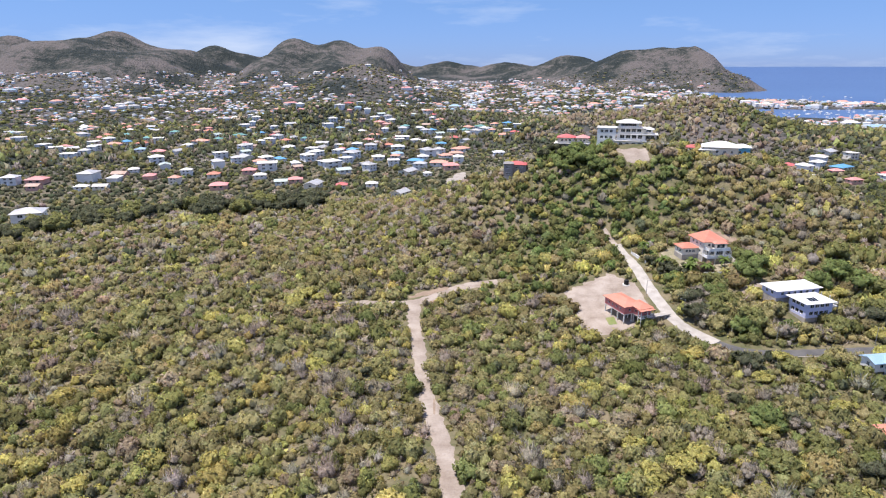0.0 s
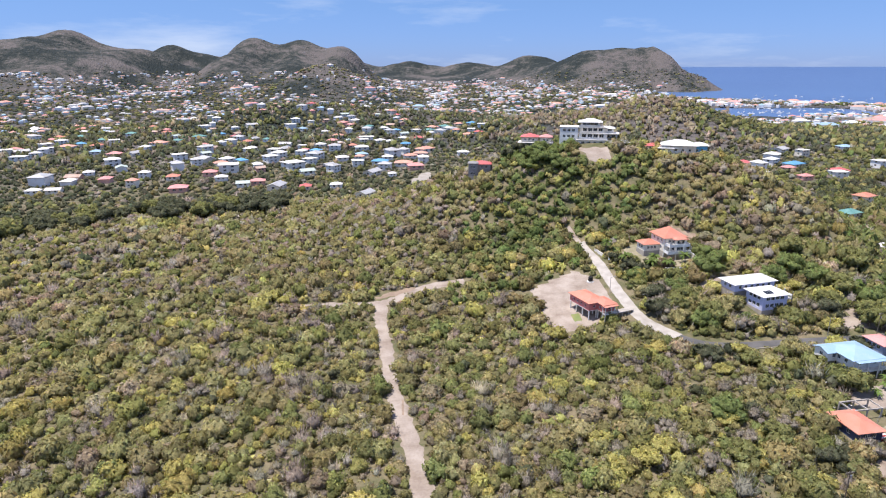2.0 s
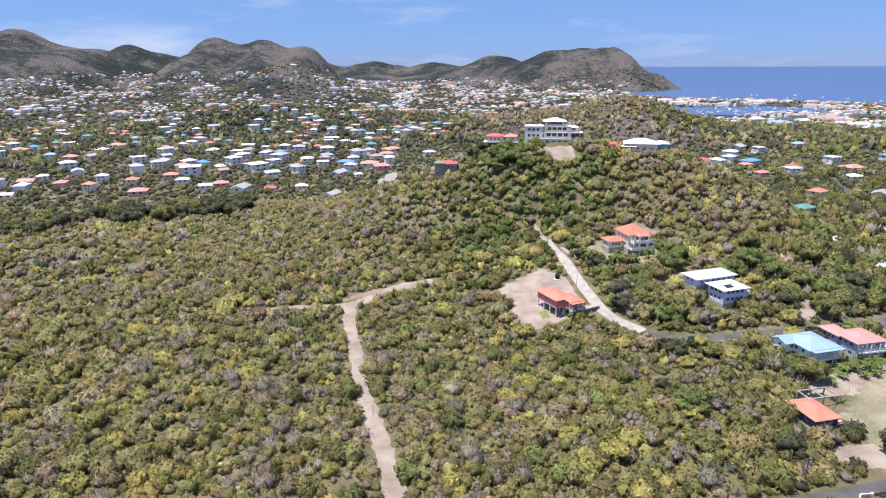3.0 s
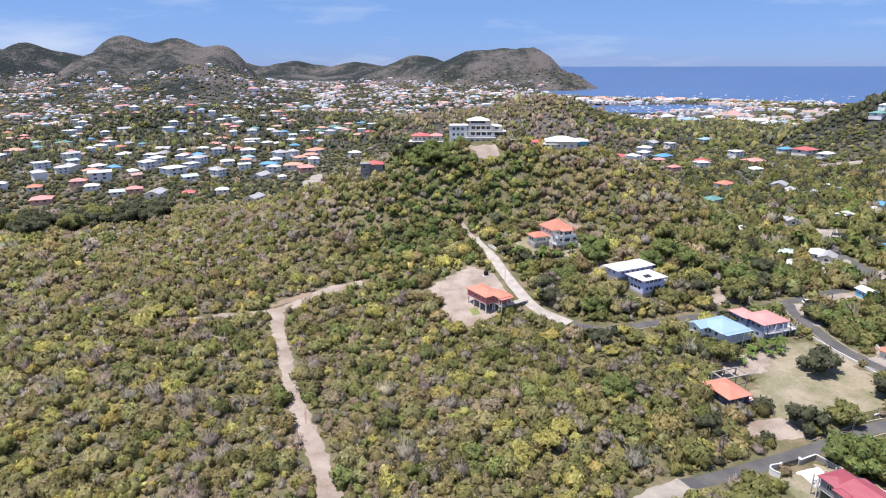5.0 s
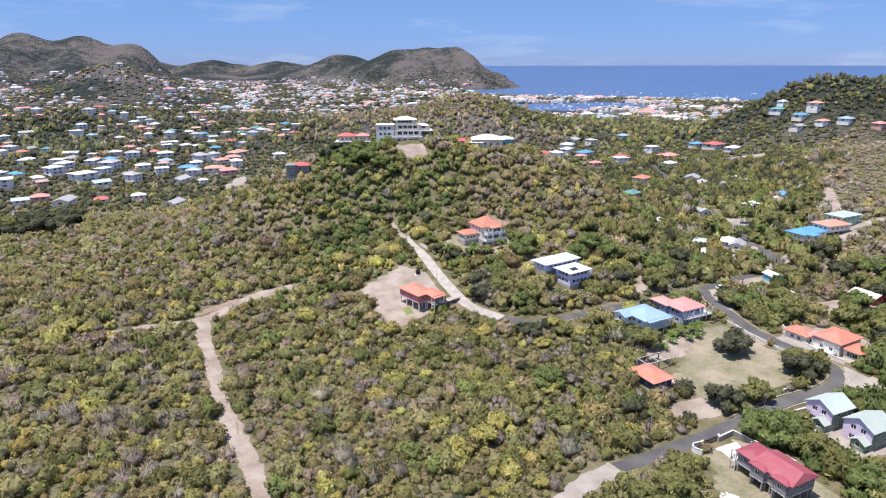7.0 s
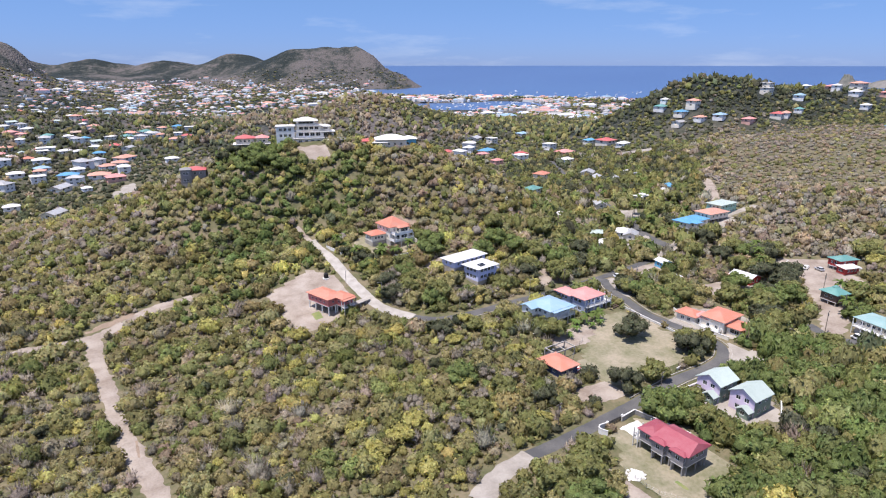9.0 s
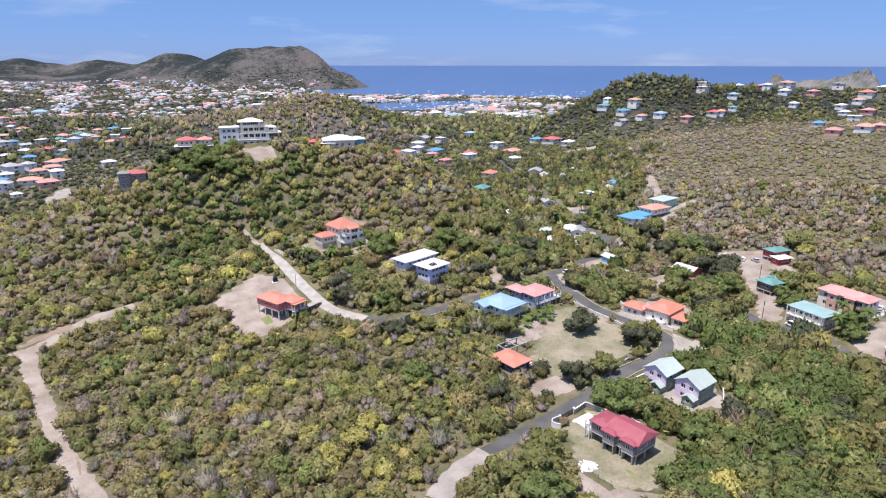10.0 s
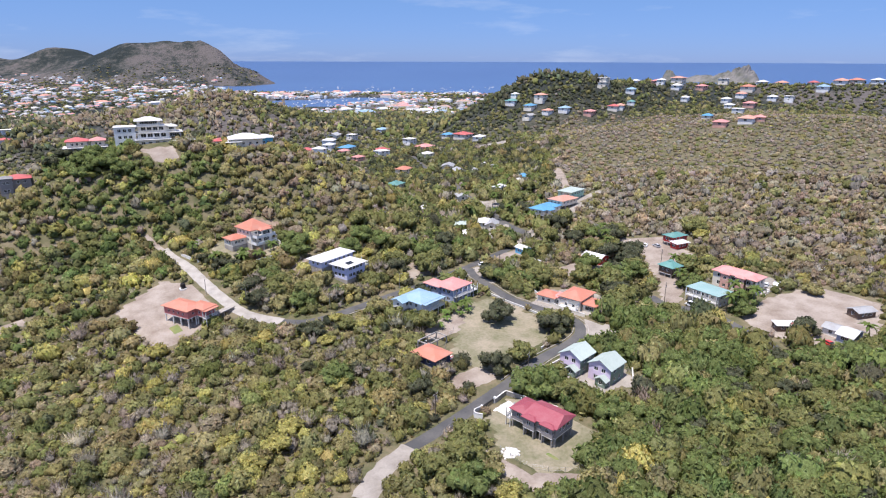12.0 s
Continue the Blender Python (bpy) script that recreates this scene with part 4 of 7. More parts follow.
# two mint-roofed cottages
for n, (x, y) in enumerate(((147, 99.1), (148.6, 89.4))):
    b = plot("twin_cottage", x, y, 3, "lilac two-storey cottage with pale mint gable roof and porch", 6.5, group="pair of cottages", z=40.2 if n else 40.4)
    block(b, 8.0, 7.4, 2, WALLS["lilac"], ROOFS["mint"], kind="gable", along="x", wins=(2, 2), pitch=0.55, over=0.5, storey=2.75, win=(0.7, 1.3), side_wall=WALLS["sage"])
    FOOT.extend(((x - 8, y - 3, 4.5), (x - 5, y - 8, 5.0), (x + 4, y - 8, 5.5)))
    block(b, 2.2, 3.4, 1, WALLS["sage"], ROOFS["mint"], kind="gable", along="x", dx=-5.1, dy=-1.7, wins=(1, 1), pitch=0.6, over=0.4, storey=2.3)

# apartment house with coral roof, and its teal-roofed neighbour
b = plot("apartment_house", 239.5, 89.2, -4, "cream two-storey apartment house with faded coral roof and dark balconies", 11, group="houses across the valley", z=46.0)
block(b, 7.6, 17.0, 2, WALLS["cream"], ROOFS["coral"], wins=(5, 2), pitch=0.42, over=0.7, storey=3.1, win=(0.8, 1.5), z0=0.4)
for s in (-1, 1):
    block(b, 1.6, 3.4, 2, WALLS["salmon"], ROOFS["coral"], dx=-4.4, dy=s * 3.0, wins=(1, 1), pitch=0.55, over=0.4, storey=3.1, z0=0.4, kind="hip")
veranda(b, -5.0, -8.2, -3.8, -4.8, 3.5, 2.8, WALLS["brown"], [(-3.9, -4.9), (-4.9, -4.9), (-4.9, -8.1), (-3.9, -8.1)])
b = plot("gallery_house", 219.8, 91.6, -8, "white house with flat aqua roof and long gallery", 8.5, group="houses across the valley", z=44.9)
block(b, 8.0, 12.0, 2, WALLS["taupe"], ROOFS["aqua"], wins=(5, 2), pitch=0.10, over=0.9, storey=2.7, win=(0.6, 1.2), kind="hip")
veranda(b, -5.6, -6.6, -4.0, 6.2, 2.8, 2.6, WALLS["white"], [(-5.5, 6.1), (-5.5, -6.5), (-4.1, -6.5)])

b = plot("hut", 235, 115.6, -10, "teal-roofed dark timber hut on short stilts", 5.5, group="houses across the valley")
block(b, 6.0, 6.6, 1, WALLS["brown"], ROOFS["teal"], stilts=1.6, wins=(2, 2), pitch=0.6, over=0.7)
part("vent_roof", hip_shape(1.4, 1.4, 6.5, 0.3, 0.8), ROOFS["teal"], b)
b = plot("hut", 273.5, 133, -14, "red bar building with teal and white roofs", 7, group="houses across the valley")
block(b, 9.5, 6.0, 1, WALLS["red"], ROOFS["teal"], stilts=1.6, wins=(2, 3), pitch=0.35, over=0.6, dx=0.5, dy=1.5)
block(b, 7.5, 4.0, 1, WALLS["red"], ROOFS["white"], dx=-2.5, dy=-4.0, wins=(2, 3), pitch=0.18, over=0.6, kind="shed", storey=2.6)
b = plot("shed", 222.3, 46.7, -6, "white-roofed low house with lean-to", 6.5, group="sheds on the dusty plot")
block(b, 8.4, 4.6, 1, WALLS["greyblue"], ROOFS["white"], kind="gable", along="y", wins=(2, 2), pitch=0.3, over=0.6, dy=-1.6, storey=2.6)
block(b, 6.0, 5.0, 1, WALLS["white"], ROOFS["silver"], kind="gable", along="y", wins=(1, 2), pitch=0.3, over=0.5, dx=1.0, dy=3.6, storey=2.5)
b = plot("shed", 244, 47.7, -28, "dark board shed with silvery metal roof", 5.5, group="sheds on the dusty plot")
block(b, 7.6, 4.6, 1, WALLS["brown"], ROOFS["silver"], kind="gable", along="x", wins=(1, 3), pitch=0.35, over=0.5, storey=2.5)
b = plot("shed", 215.5, 62.4, -45, "low shed with white and rusty red roof", 5, group="sheds on the dusty plot")
block(b, 7.6, 3.6, 1, WALLS["brown"], ROOFS["white"], kind="shed", wins=(1, 3), pitch=0.12, over=0.4, storey=2.2)
part("roof_sheet", Shape().box(1.2, -2.1, 2.42, 3.0, 0.5, 2.5), ROOFS["red"], b, "rust-red roof sheet", at=pose(0, 0, 0.05, 6, 0, 0))
b = plot("barn", 231, 150, 4, "red board barn with white roof", 6.5, group="houses across the valley")
block(b, 7.6, 9.4, 1, WALLS["red"], ROOFS["white"], kind="gable", along="y", wins=(2, 2), pitch=0.34, over=0.4, storey=2.7)
b = plot("hut", 219, 183, -8, "small bright blue hut with white roof", 5, group="houses across the valley")
block(b, 4.8, 6.0, 1, WALLS["skyblue"], ROOFS["white"], kind="gable", along="y", wins=(2, 2), pitch=0.4, over=0.5, storey=3.0)
b = plot("shed", 206.5, 165.7, 8, "grey shed with white sheet roof", 5, group="houses across the valley")
block(b, 5.2, 5.6, 1, WALLS["grey"], ROOFS["white"], kind="shed", wins=(1, 2), pitch=0.2, over=0.4, storey=2.4)
b = plot("valley_house", 276, 215.4, 6, "blue house on stilts with bright blue roof and white stairs", 10, group="houses across the valley", z=46)
block(b, 18.0, 9.4, 1, WALLS["cream"], ROOFS["blue"], stilts=2.6, wins=(3, 4), pitch=0.34, over=0.8, stilt_mat=WHITE_CONCRETE)
block(b, 5.0, 4.0, 1, WALLS["cream"], ROOFS["blue"], stilts=2.6, wins=(1, 2), pitch=0.34, over=0.7, dx=-4, dy=-5.4, stilt_mat=WHITE_CONCRETE)
stairs(b, 3.5, -8.6, 0, 2.7, 0, 1.6, WHITE_CONCRETE)
b = plot("valley_house", 294, 216.5, 0, "cream house with coral-orange roof on stilts", 8, group="houses across the valley")
block(b, 15.0, 10.0, 1, WALLS["cream"], ROOFS["terracotta"], stilts=2.2, wins=(3, 4), pitch=0.3, over=0.8)
b = plot("valley_house", 308, 221, 6, "mint-green house with pale green roof", 8, group="houses across the valley")
block(b, 15.5, 9.0, 2, WALLS["mint"], ROOFS["mint"], wins=(3, 5), pitch=0.2, over=0.7)

# hilltop villas
b = plot("hilltop_villa", 100.6, 331.5, -16, "large white four-storey hilltop villa with terraces and white roof", 11, group="hilltop villas", z=90.8)
block(b, 9.6, 10, 3, WALLS["white"], WHITE_CONCRETE, kind="flat", dx=-12.2, dy=1.0, wins=(2, 3), storey=3.25, over=0.25, win=(0.75, 1.5))
block(b, 15.4, 11, 1, WALLS["cream"], WHITE_CONCRETE, kind="flat", dx=0.4, dy=0.2, wins=(2, 4), storey=3.25, over=0.7, win=(0.85, 1.5))
block(b, 14.6, 9.6, 1, WALLS["white"], WHITE_CONCRETE, kind="flat", dx=0.6, dy=1.0, z0=3.5, wins=(2, 4), storey=3.0, over=0.8, skirt=False, win=(1.2, 1.9))
block(b, 13.4, 8.4, 1, WALLS["cream"], WHITE_CONCRETE, kind="flat", dx=0.4, dy=1.8, z0=6.75, wins=(2, 4), storey=2.9, over=0.9, skirt=False, win=(1.1, 1.7))
block(b, 10.4, 7.6, 1, WALLS["cream"], ROOFS["white"], dx=-1.0, dy=2.2, z0=9.9, wins=(2, 4), storey=2.4, over=1.4, pitch=0.36, skirt=False, win=(1.0, 1.3))
block(b, 4.6, 6, 1, WALLS["cream"], ROOFS["white"], dx=9.4, dy=2.2, z0=6.75, wins=(2, 2), storey=2.3, over=0.7, pitch=0.4, skirt=False)
block(b, 6.4, 8, 2, WALLS["taupe"], WHITE_CONCRETE, kind="flat", dx=10.4, dy=1.6, wins=(2, 2), storey=3.2, over=0.9, win=(1.2, 1.9))
block(b, 13, 8.4, 1, WALLS["taupe"], WHITE_CONCRETE, kind="flat", dx=14.6, dy=-1.4, z0=-0.8, wins=(2, 4), storey=3.1, over=0.5, win=(1.3, 1.9))
for x0, x1, y0, z in ((-7.0, 7.8, -5.6, 3.5), (-6.4, 7.4, -4.4, 6.75), (-5.8, 6.8, -3.0, 9.9), (8.4, 21.2, -5.7, 2.55)):
    railing("railing", b, [(x0, y0), (x1, y0)], z, WALLS["white"], height=0.9)
part("retaining_wall", Shape().box(-16.6, -6.2, -6, 8.0, -5.7, -0.2), WALLS["cream"], b)
b = plot("hilltop_house", 71.8, 340.5, -14, "grey hilltop house with red roofs", 9, group="hilltop villas", z=88.6)
block(b, 18, 9, 1, WALLS["grey"], WHITE_CONCRETE, kind="flat", wins=(3, 5), storey=3.0)
block(b, 9, 8, 1, WALLS["taupe"], ROOFS["red"], dx=-3.5, dy=1, z0=3.1, wins=(2, 3), pitch=0.35, skirt=False)
block(b, 6, 7, 1, WALLS["taupe"], ROOFS["coral"], dx=5.5, dy=0.5, z0=3.1, wins=(2, 2), pitch=0.4, skirt=False)
b = plot("hilltop_house", 141, 311, -20, "cream and turquoise hilltop bungalow with wide white roof", 10, group="hilltop villas", z=89.4)
block(b, 16, 11, 1, WALLS["cream"], ROOFS["white"], wins=(3, 4), pitch=0.36, over=1.2, storey=3.8)
block(b, 7, 8, 1, WALLS["skyblue"], ROOFS["white"], dx=10.0, dy=0.5, wins=(2, 2), pitch=0.34, over=0.8, storey=3.8)
block(b, 7, 6, 1, WALLS["cream"], ROOFS["white"], dx=-6.5, dy=-3.5, wins=(2, 2), pitch=0.3, over=0.8, storey=2.4)
block(b, 7, 6, 1, WALLS["cream"], ROOFS["red"], dx=-13.0, dy=2.5, wins=(2, 2), pitch=0.36, over=0.6, storey=2.6)
b = plot("stone_house", 40.6, 334, -8, "dark grey tower-like house with red roof", 7, group="hilltop villas", z=75.0)
block(b, 10, 8, 2, WALLS["grey"], ROOFS["red"], wins=(2, 3), pitch=0.34, over=0.5, storey=3.0)
block(b, 5, 6, 2, WALLS["grey"], ROOFS["grey"], dx=-4.5, dy=-3.5, wins=(2, 2), pitch=0.3, over=0.4, storey=3.4)

# ---- village houses ----
KINDS = []
pick = random.Random(5)
for sx, sy, fl, wall, roof, shape in (
        (11, 8, 1, "white", "white", "hip"), (10, 9, 1, "cream", "red", "hip"), (12, 9, 1, "white", "skyblue", "hip"), (11, 9, 2, "white", "silver", "hip"),
        (10, 8, 1, "salmon", "coral", "hip"), (9, 8, 2, "cream", "terracotta", "hip"), (12, 8, 1, "cream", "silver", "gable"), (9, 7, 1, "white", "mint", "gable"),
        (13, 9, 1, "white", "terracotta", "hip"), (10, 8, 2, "white", "white", "hip"), (11, 8, 1, "cream", "blue", "hip"), (9, 9, 2, "cream", "grey", "flat"),
        (12, 10, 2, "white", "white", "flat"), (8, 7, 1, "salmon", "rusty", "gable"), (11, 9, 1, "white", "teal", "hip"), (10, 9, 1, "cream", "orange", "hip")):
    KINDS.append((sx, sy, fl, wall, roof, shape))
ROOF_WORDS = {"white": "white metal roof", "red": "red roof", "skyblue": "pale blue roof", "silver": "silvery galvanised roof", "coral": "coral roof", "terracotta": "terracotta roof",
              "mint": "pale green roof", "blue": "bright blue roof", "grey": "flat grey roof", "rusty": "rusty sheet roof", "teal": "teal roof", "orange": "orange roof"}
FIRST = {}
FRONT = []   # open ground before the houses


def village_house(kind, x, y, turn, where, group, size=None):
    sx, sy, fl, wall, roof, shape = KINDS[kind]
    z = float(land(x, y)) + (0.9 if not size or size >= 1 else 0.7)
    away = math.hypot(x, y)
    wide = 8.6 * (size or 1.0) if (size or 1.0) >= 1 else 6.5 * size
    FOOT.append((x - x / away * wide * 0.5, y - y / away * wide * 0.5, wide))
    label = f"{wall} {'two-storey ' if fl == 2 else ''}house with {ROOF_WORDS[roof]} {where}".replace("skyblue", "sky-blue")
    if kind not in FIRST:
        b = empty("village_house", x, y, z, turn, label, "house", group)
        block(b, sx, sy, fl, WALLS[wall], WHITE_CONCRETE if shape == "flat" else ROOFS[roof], kind=shape, wins=(1, 2), pitch=0.4, over=0.7, win=(0.95, 1.5), back=False, base_mat=WALLS[wall])
        FIRST[kind] = b
        if size:
            b.scale = (size, size, 0.5 + 0.5 * size)
        return b
    b = copy_thing(FIRST[kind], pose(x, y, z, 0, 0, turn))
    k = size or 1.05 + 0.55 * pick.random()
    b.scale = (k, k * pick.uniform(0.9, 1.1), 0.5 + 0.5 * k)
    return tagged(b, label, "house", group)


taken = []
COMMON = (0, 0, 0, 1, 2, 3, 3, 4, 4, 5, 6, 6, 7, 8, 8, 9, 9, 10, 11, 12, 13, 13, 14, 15)

def settle(n, b0, b1, r0, r1, where, group, gap=17.0, kinds=None, tries=40, top=200.0):
    """Houses set down along loose rows in a sector of the plain."""
    done = 0
    for _ in range(n * tries):
        if done >= n:
            break
        be, r = pick.uniform(b0, b1), math.sqrt(pick.uniform(r0 ** 2, r1 ** 2))
        x, y = spot(be, r)
        if not 6 < float(land(x, y)) < top or float(field(np.array([x]), np.array([y]), 130, 21)[0]) < 0.45:
            continue
        if any((x - a) ** 2 + (y - c) ** 2 < gap * gap for a, c in taken):
            continue
        taken.append((x, y))
        row = math.degrees(1.2 * math.sin(x / 160) + 0.8 * math.cos(y / 140))
        village_house(pick.choice(kinds or COMMON), x, y, row + pick.choice((0, 90)) + pick.uniform(-8, 8), where, group)
        done += 1


def field(x, y, size, seed):
    """A smooth random field between 0 and 1."""
    r = np.random.RandomState(seed)
    v = 0
    for k in range(6):
        a, p, q = r.rand() * 6.28, r.rand() * 6.28, (0.6 + 0.9 * r.rand()) / size
        v = v + np.sin((x * math.cos(a) + y * math.sin(a)) * q * 6.28 + p + 1.3 * np.sin((y * math.cos(a) - x * math.sin(a)) * q * 3.3 + p))
    return np.clip(0.5 + v / 6.5, 0, 1)


def row_of(rows, where, group, grow=1.0):
    for be, r, kind, turn, size in rows:
        x, y = spot(be, r)
        taken.append((x, y))
        village_house(kind, x, y, turn, where, group, size * grow)


row_of(((0.7, 632, 4, 10, 1.5), (5.2, 737, 0, 5, 1.2), (-4.1, 455, 6, 60, 1.1), (-6.1, 714, 0, 10, 1.25), (-4.3, 736, 2, 20, 1.1), (-3.8, 919, 12, 5, 1.6), (-1.9, 714, 0, 5, 1.1), (-4.7, 675, 12, 10, 1),
        (-0.2, 846, 10, 0, 1.2), (-1.6, 884, 0, 10, 1.1), (-6.2, 882, 0, 5, 1), (-1.5, 598, 0, 15, 0.7), (-6.8, 519, 0, 10, 0.9), (1.2, 751, 8, 5, 1.2)), "at the village edge", "village houses")
row_of(((-6.75, 2530, 0, 10, 2.2), (-8.2, 2560, 6, 30, 1.6)), "on a far spur", "far hilltop houses")
row_of(((-35.0, 474, 3, 20, 1.6), (-34.0, 683, 4, 5, 1.6), (-34.3, 653, 13, 5, 1.3), (-20.5, 572, 4, 10, 1.4), (-23.0, 663, 9, 5, 1), (-15.1, 572, 7, 10, 1.2), (-13.8, 578, 4, 10, 1.2), (-12.2, 536, 6, 80, 1.4),
        (-9.6, 515, 1, 5, 0.9), (-26.2, 996, 15, 5, 1.4), (-26.3, 912, 2, 10, 1.2), (-25.0, 872, 4, 5, 1.5), (-16.9, 611, 0, 10, 1), (-31.1, 618, 0, 5, 1), (-28.3, 1017, 8, 5, 1.6), (-33.2, 834, 10, 5, 0.9),
        (-27.1, 712, 0, 20, 0.9), (-35.7, 694, 3, 10, 1.2), (-29.7, 609, 6, 5, 1)), "at the village edge", "village houses")
settle(16, -34, -17, 600, 880, "in the lowland village", "village houses", 22)
settle(54, -18, 2, 600, 950, "in the lowland village", "village houses", 22)
settle(72, -21, 1, 950, 1330, "on the village slope", "village houses", 22)
settle(38, -36, -20, 880, 1400, "in the outlying village", "village houses", 23)
settle(16, -4, 7, 900, 1120, "behind the hilltop villas", "village houses", 18)
row_of(((37.7, 429, 14, 20, 1.0), (38.5, 514, 15, 25, 1.15), (34.3, 597, 4, 10, 1), (40.5, 658, 4, 15, 1.6), (39.1, 719, 12, 15, 1.1), (42.7, 520, 6, 40, 1.1), (43.7, 494, 6, 60, 1.0),
        (40.7, 594, 0, 10, 1.0), (46.1, 515, 0, 20, 0.7), (47.0, 503, 6, 30, 0.7), (49.8, 442, 10, 25, 0.8), (49.4, 427, 0, 25, 0.6), (47.6, 409, 0, 15, 0.75), (44.0, 388, 6, 60, 0.8), (40.3, 346, 0, 20, 0.6)), "under valley trees", "valley village houses")
row_of(((43.8, 326, 7, -35, 0.75), (46.3, 332, 0, 40, 0.8), (47.0, 328, 6, 40, 0.8), (44.6, 310, 0, 45, 0.6), (42.7, 750, 10, 5, 1.2), (44.1, 735, 1, 10, 1.7), (45.6, 706, 0, 20, 1.3), (41.4, 1011, 10, 0, 1.2),
        (36.6, 867, 2, 10, 1.2), (33.8, 775, 11, 10, 1.1), (45.2, 491, 6, 50, 0.7), (36.5, 610, 12, 0, 1.0), (31, 600, 11, 10, 1.0), (29.5, 620, 0, 0, 1.0), (33, 655, 4, 10, 1.0)), "on the valley floor", "valley village houses")
settle(9, 29, 37, 640, 800, "on the valley floor", "valley village houses", 22)
row_of(((48.5, 802, 14, 20, 1.3), (50.2, 780, 10, 10, 1.3), (51.1, 793, 5, 10, 1.4), (53.3, 772, 2, 15, 1.2), (55.5, 767, 4, 10, 1.3), (50.1, 759, 6, 10, 1.2), (56.5, 839, 11, 10, 1.2), (58.1, 789, 8, 20, 1.1), (48.8, 817, 0, 15, 1.0), (51.8, 767, 8, 5, 1.0)), "on the wooded hillside", "ridge houses")
row_of(((58.9, 843, 2, 20, 1.1), (57.6, 785, 1, 10, 1.2), (59.2, 902, 0, 10, 1), (61.0, 908, 4, 10, 1.3), (62.7, 910, 5, 5, 1.5), (61.3, 890, 9, 15, 1), (62.6, 872, 0, 10, 1.2), (63.4, 824, 0, 10, 0.95),
        (59.0, 804, 14, 20, 0.8), (64.6, 872, 4, 0, 1.2), (66.2, 914, 11, 15, 1.2), (68.1, 873, 15, 10, 1.5), (67.7, 846, 8, 5, 1), (68.4, 808, 4, 10, 1.3), (66.6, 824, 0, 5, 1), (66.9, 800, 0, 5, 0.9)), "along the ridge", "ridge houses", 1.1)
row_of(((67.6, 728, 12, 15, 0.9), (65.3, 647, 10, 10, 0.9), (66.4, 588, 4, 15, 1.1), (68.4, 599, 8, 10, 1.15), (69.3, 607, 4, 20, 0.9), (69.1, 930, 0, 10, 1.2), (70.5, 938, 8, 10, 1.2), (70.0, 839, 0, 10, 1),
        (71.2, 836, 12, 10, 0.8), (73.4, 886, 2, 10, 1.4), (72.7, 942, 1, 10, 1.2), (74.5, 936, 8, 10, 1.5), (75.5, 938, 15, 5, 1.4), (74.9, 955, 2, 10, 1.2), (76.8, 944, 0, 10, 1.4), (56.5, 856, 11, 10, 1.2)), "on the ridge crest", "ridge houses", 1.1)


# ---- rocky islet off the coast ----
def islet(name, bearing, away, lumps, label):
    """A rock in the sea: lumps are (offset across the view, depth, height, half width, half depth) in metres."""
    ox, oy = spot(bearing, away)
    ax, ay = math.cos(radians(bearing)), -math.sin(radians(bearing))
    r = np.random.RandomState(int(bearing * 10))
    u, v = np.meshgrid(np.linspace(-330, 200, 120), np.linspace(-160, 160, 44), indexing="ij")
    h = np.full_like(u, -8.0)
    for cu, cv, top, wu, wv in lumps:
        h = np.maximum(h, (top + 8) * np.exp(-(np.abs((u - cu) / wu) ** 2.6 + np.abs((v - cv) / wv) ** 2.2)) - 8)
    for k in range(14):
        a, q, p = r.rand() * 6.28, 0.03 * 1.25 ** k, r.rand() * 6.28
        h = h + np.clip(h, 0, 90) * 0.032 * np.sin((u * math.cos(a) + v * math.sin(a)) * q + p)
    h = h + np.clip(h, 0, 60) * r.normal(0, 0.02, h.shape)
    x, y = ox + u * ax + v * math.sin(radians(bearing)), oy + u * ay + v * math.cos(radians(bearing))
    V = np.stack([x, y, h + sea_level(x, y)], -1).reshape(-1, 3)
    n = 44
    F = [(i * n + j, (i + 1) * n + j, (i + 1) * n + j + 1, i * n + j + 1) for i in range(119) for j in range(43)]
    me = bpy.data.meshes.new(name)
    me.from_pydata(V.tolist(), [], F)
    me.materials.append(CLIFF)
    tagged(new(name, me), label, "islet", kind="structure")


islet("rocky_islet", 67.7, 3900, ((4, 0, 86, 40, 60), (-34, 10, 66, 55, 70), (-90, 0, 44, 100, 80), (-200, 0, 33, 120, 70), (36, 0, 62, 36, 60)), "bare grey-brown rocky islet with a sheer headland off the coast")
islet("rocky_islet", 61.9, 3900, ((0, 0, 60, 38, 50), (35, 0, 26, 50, 50)), "small dark rounded islet off the coast")


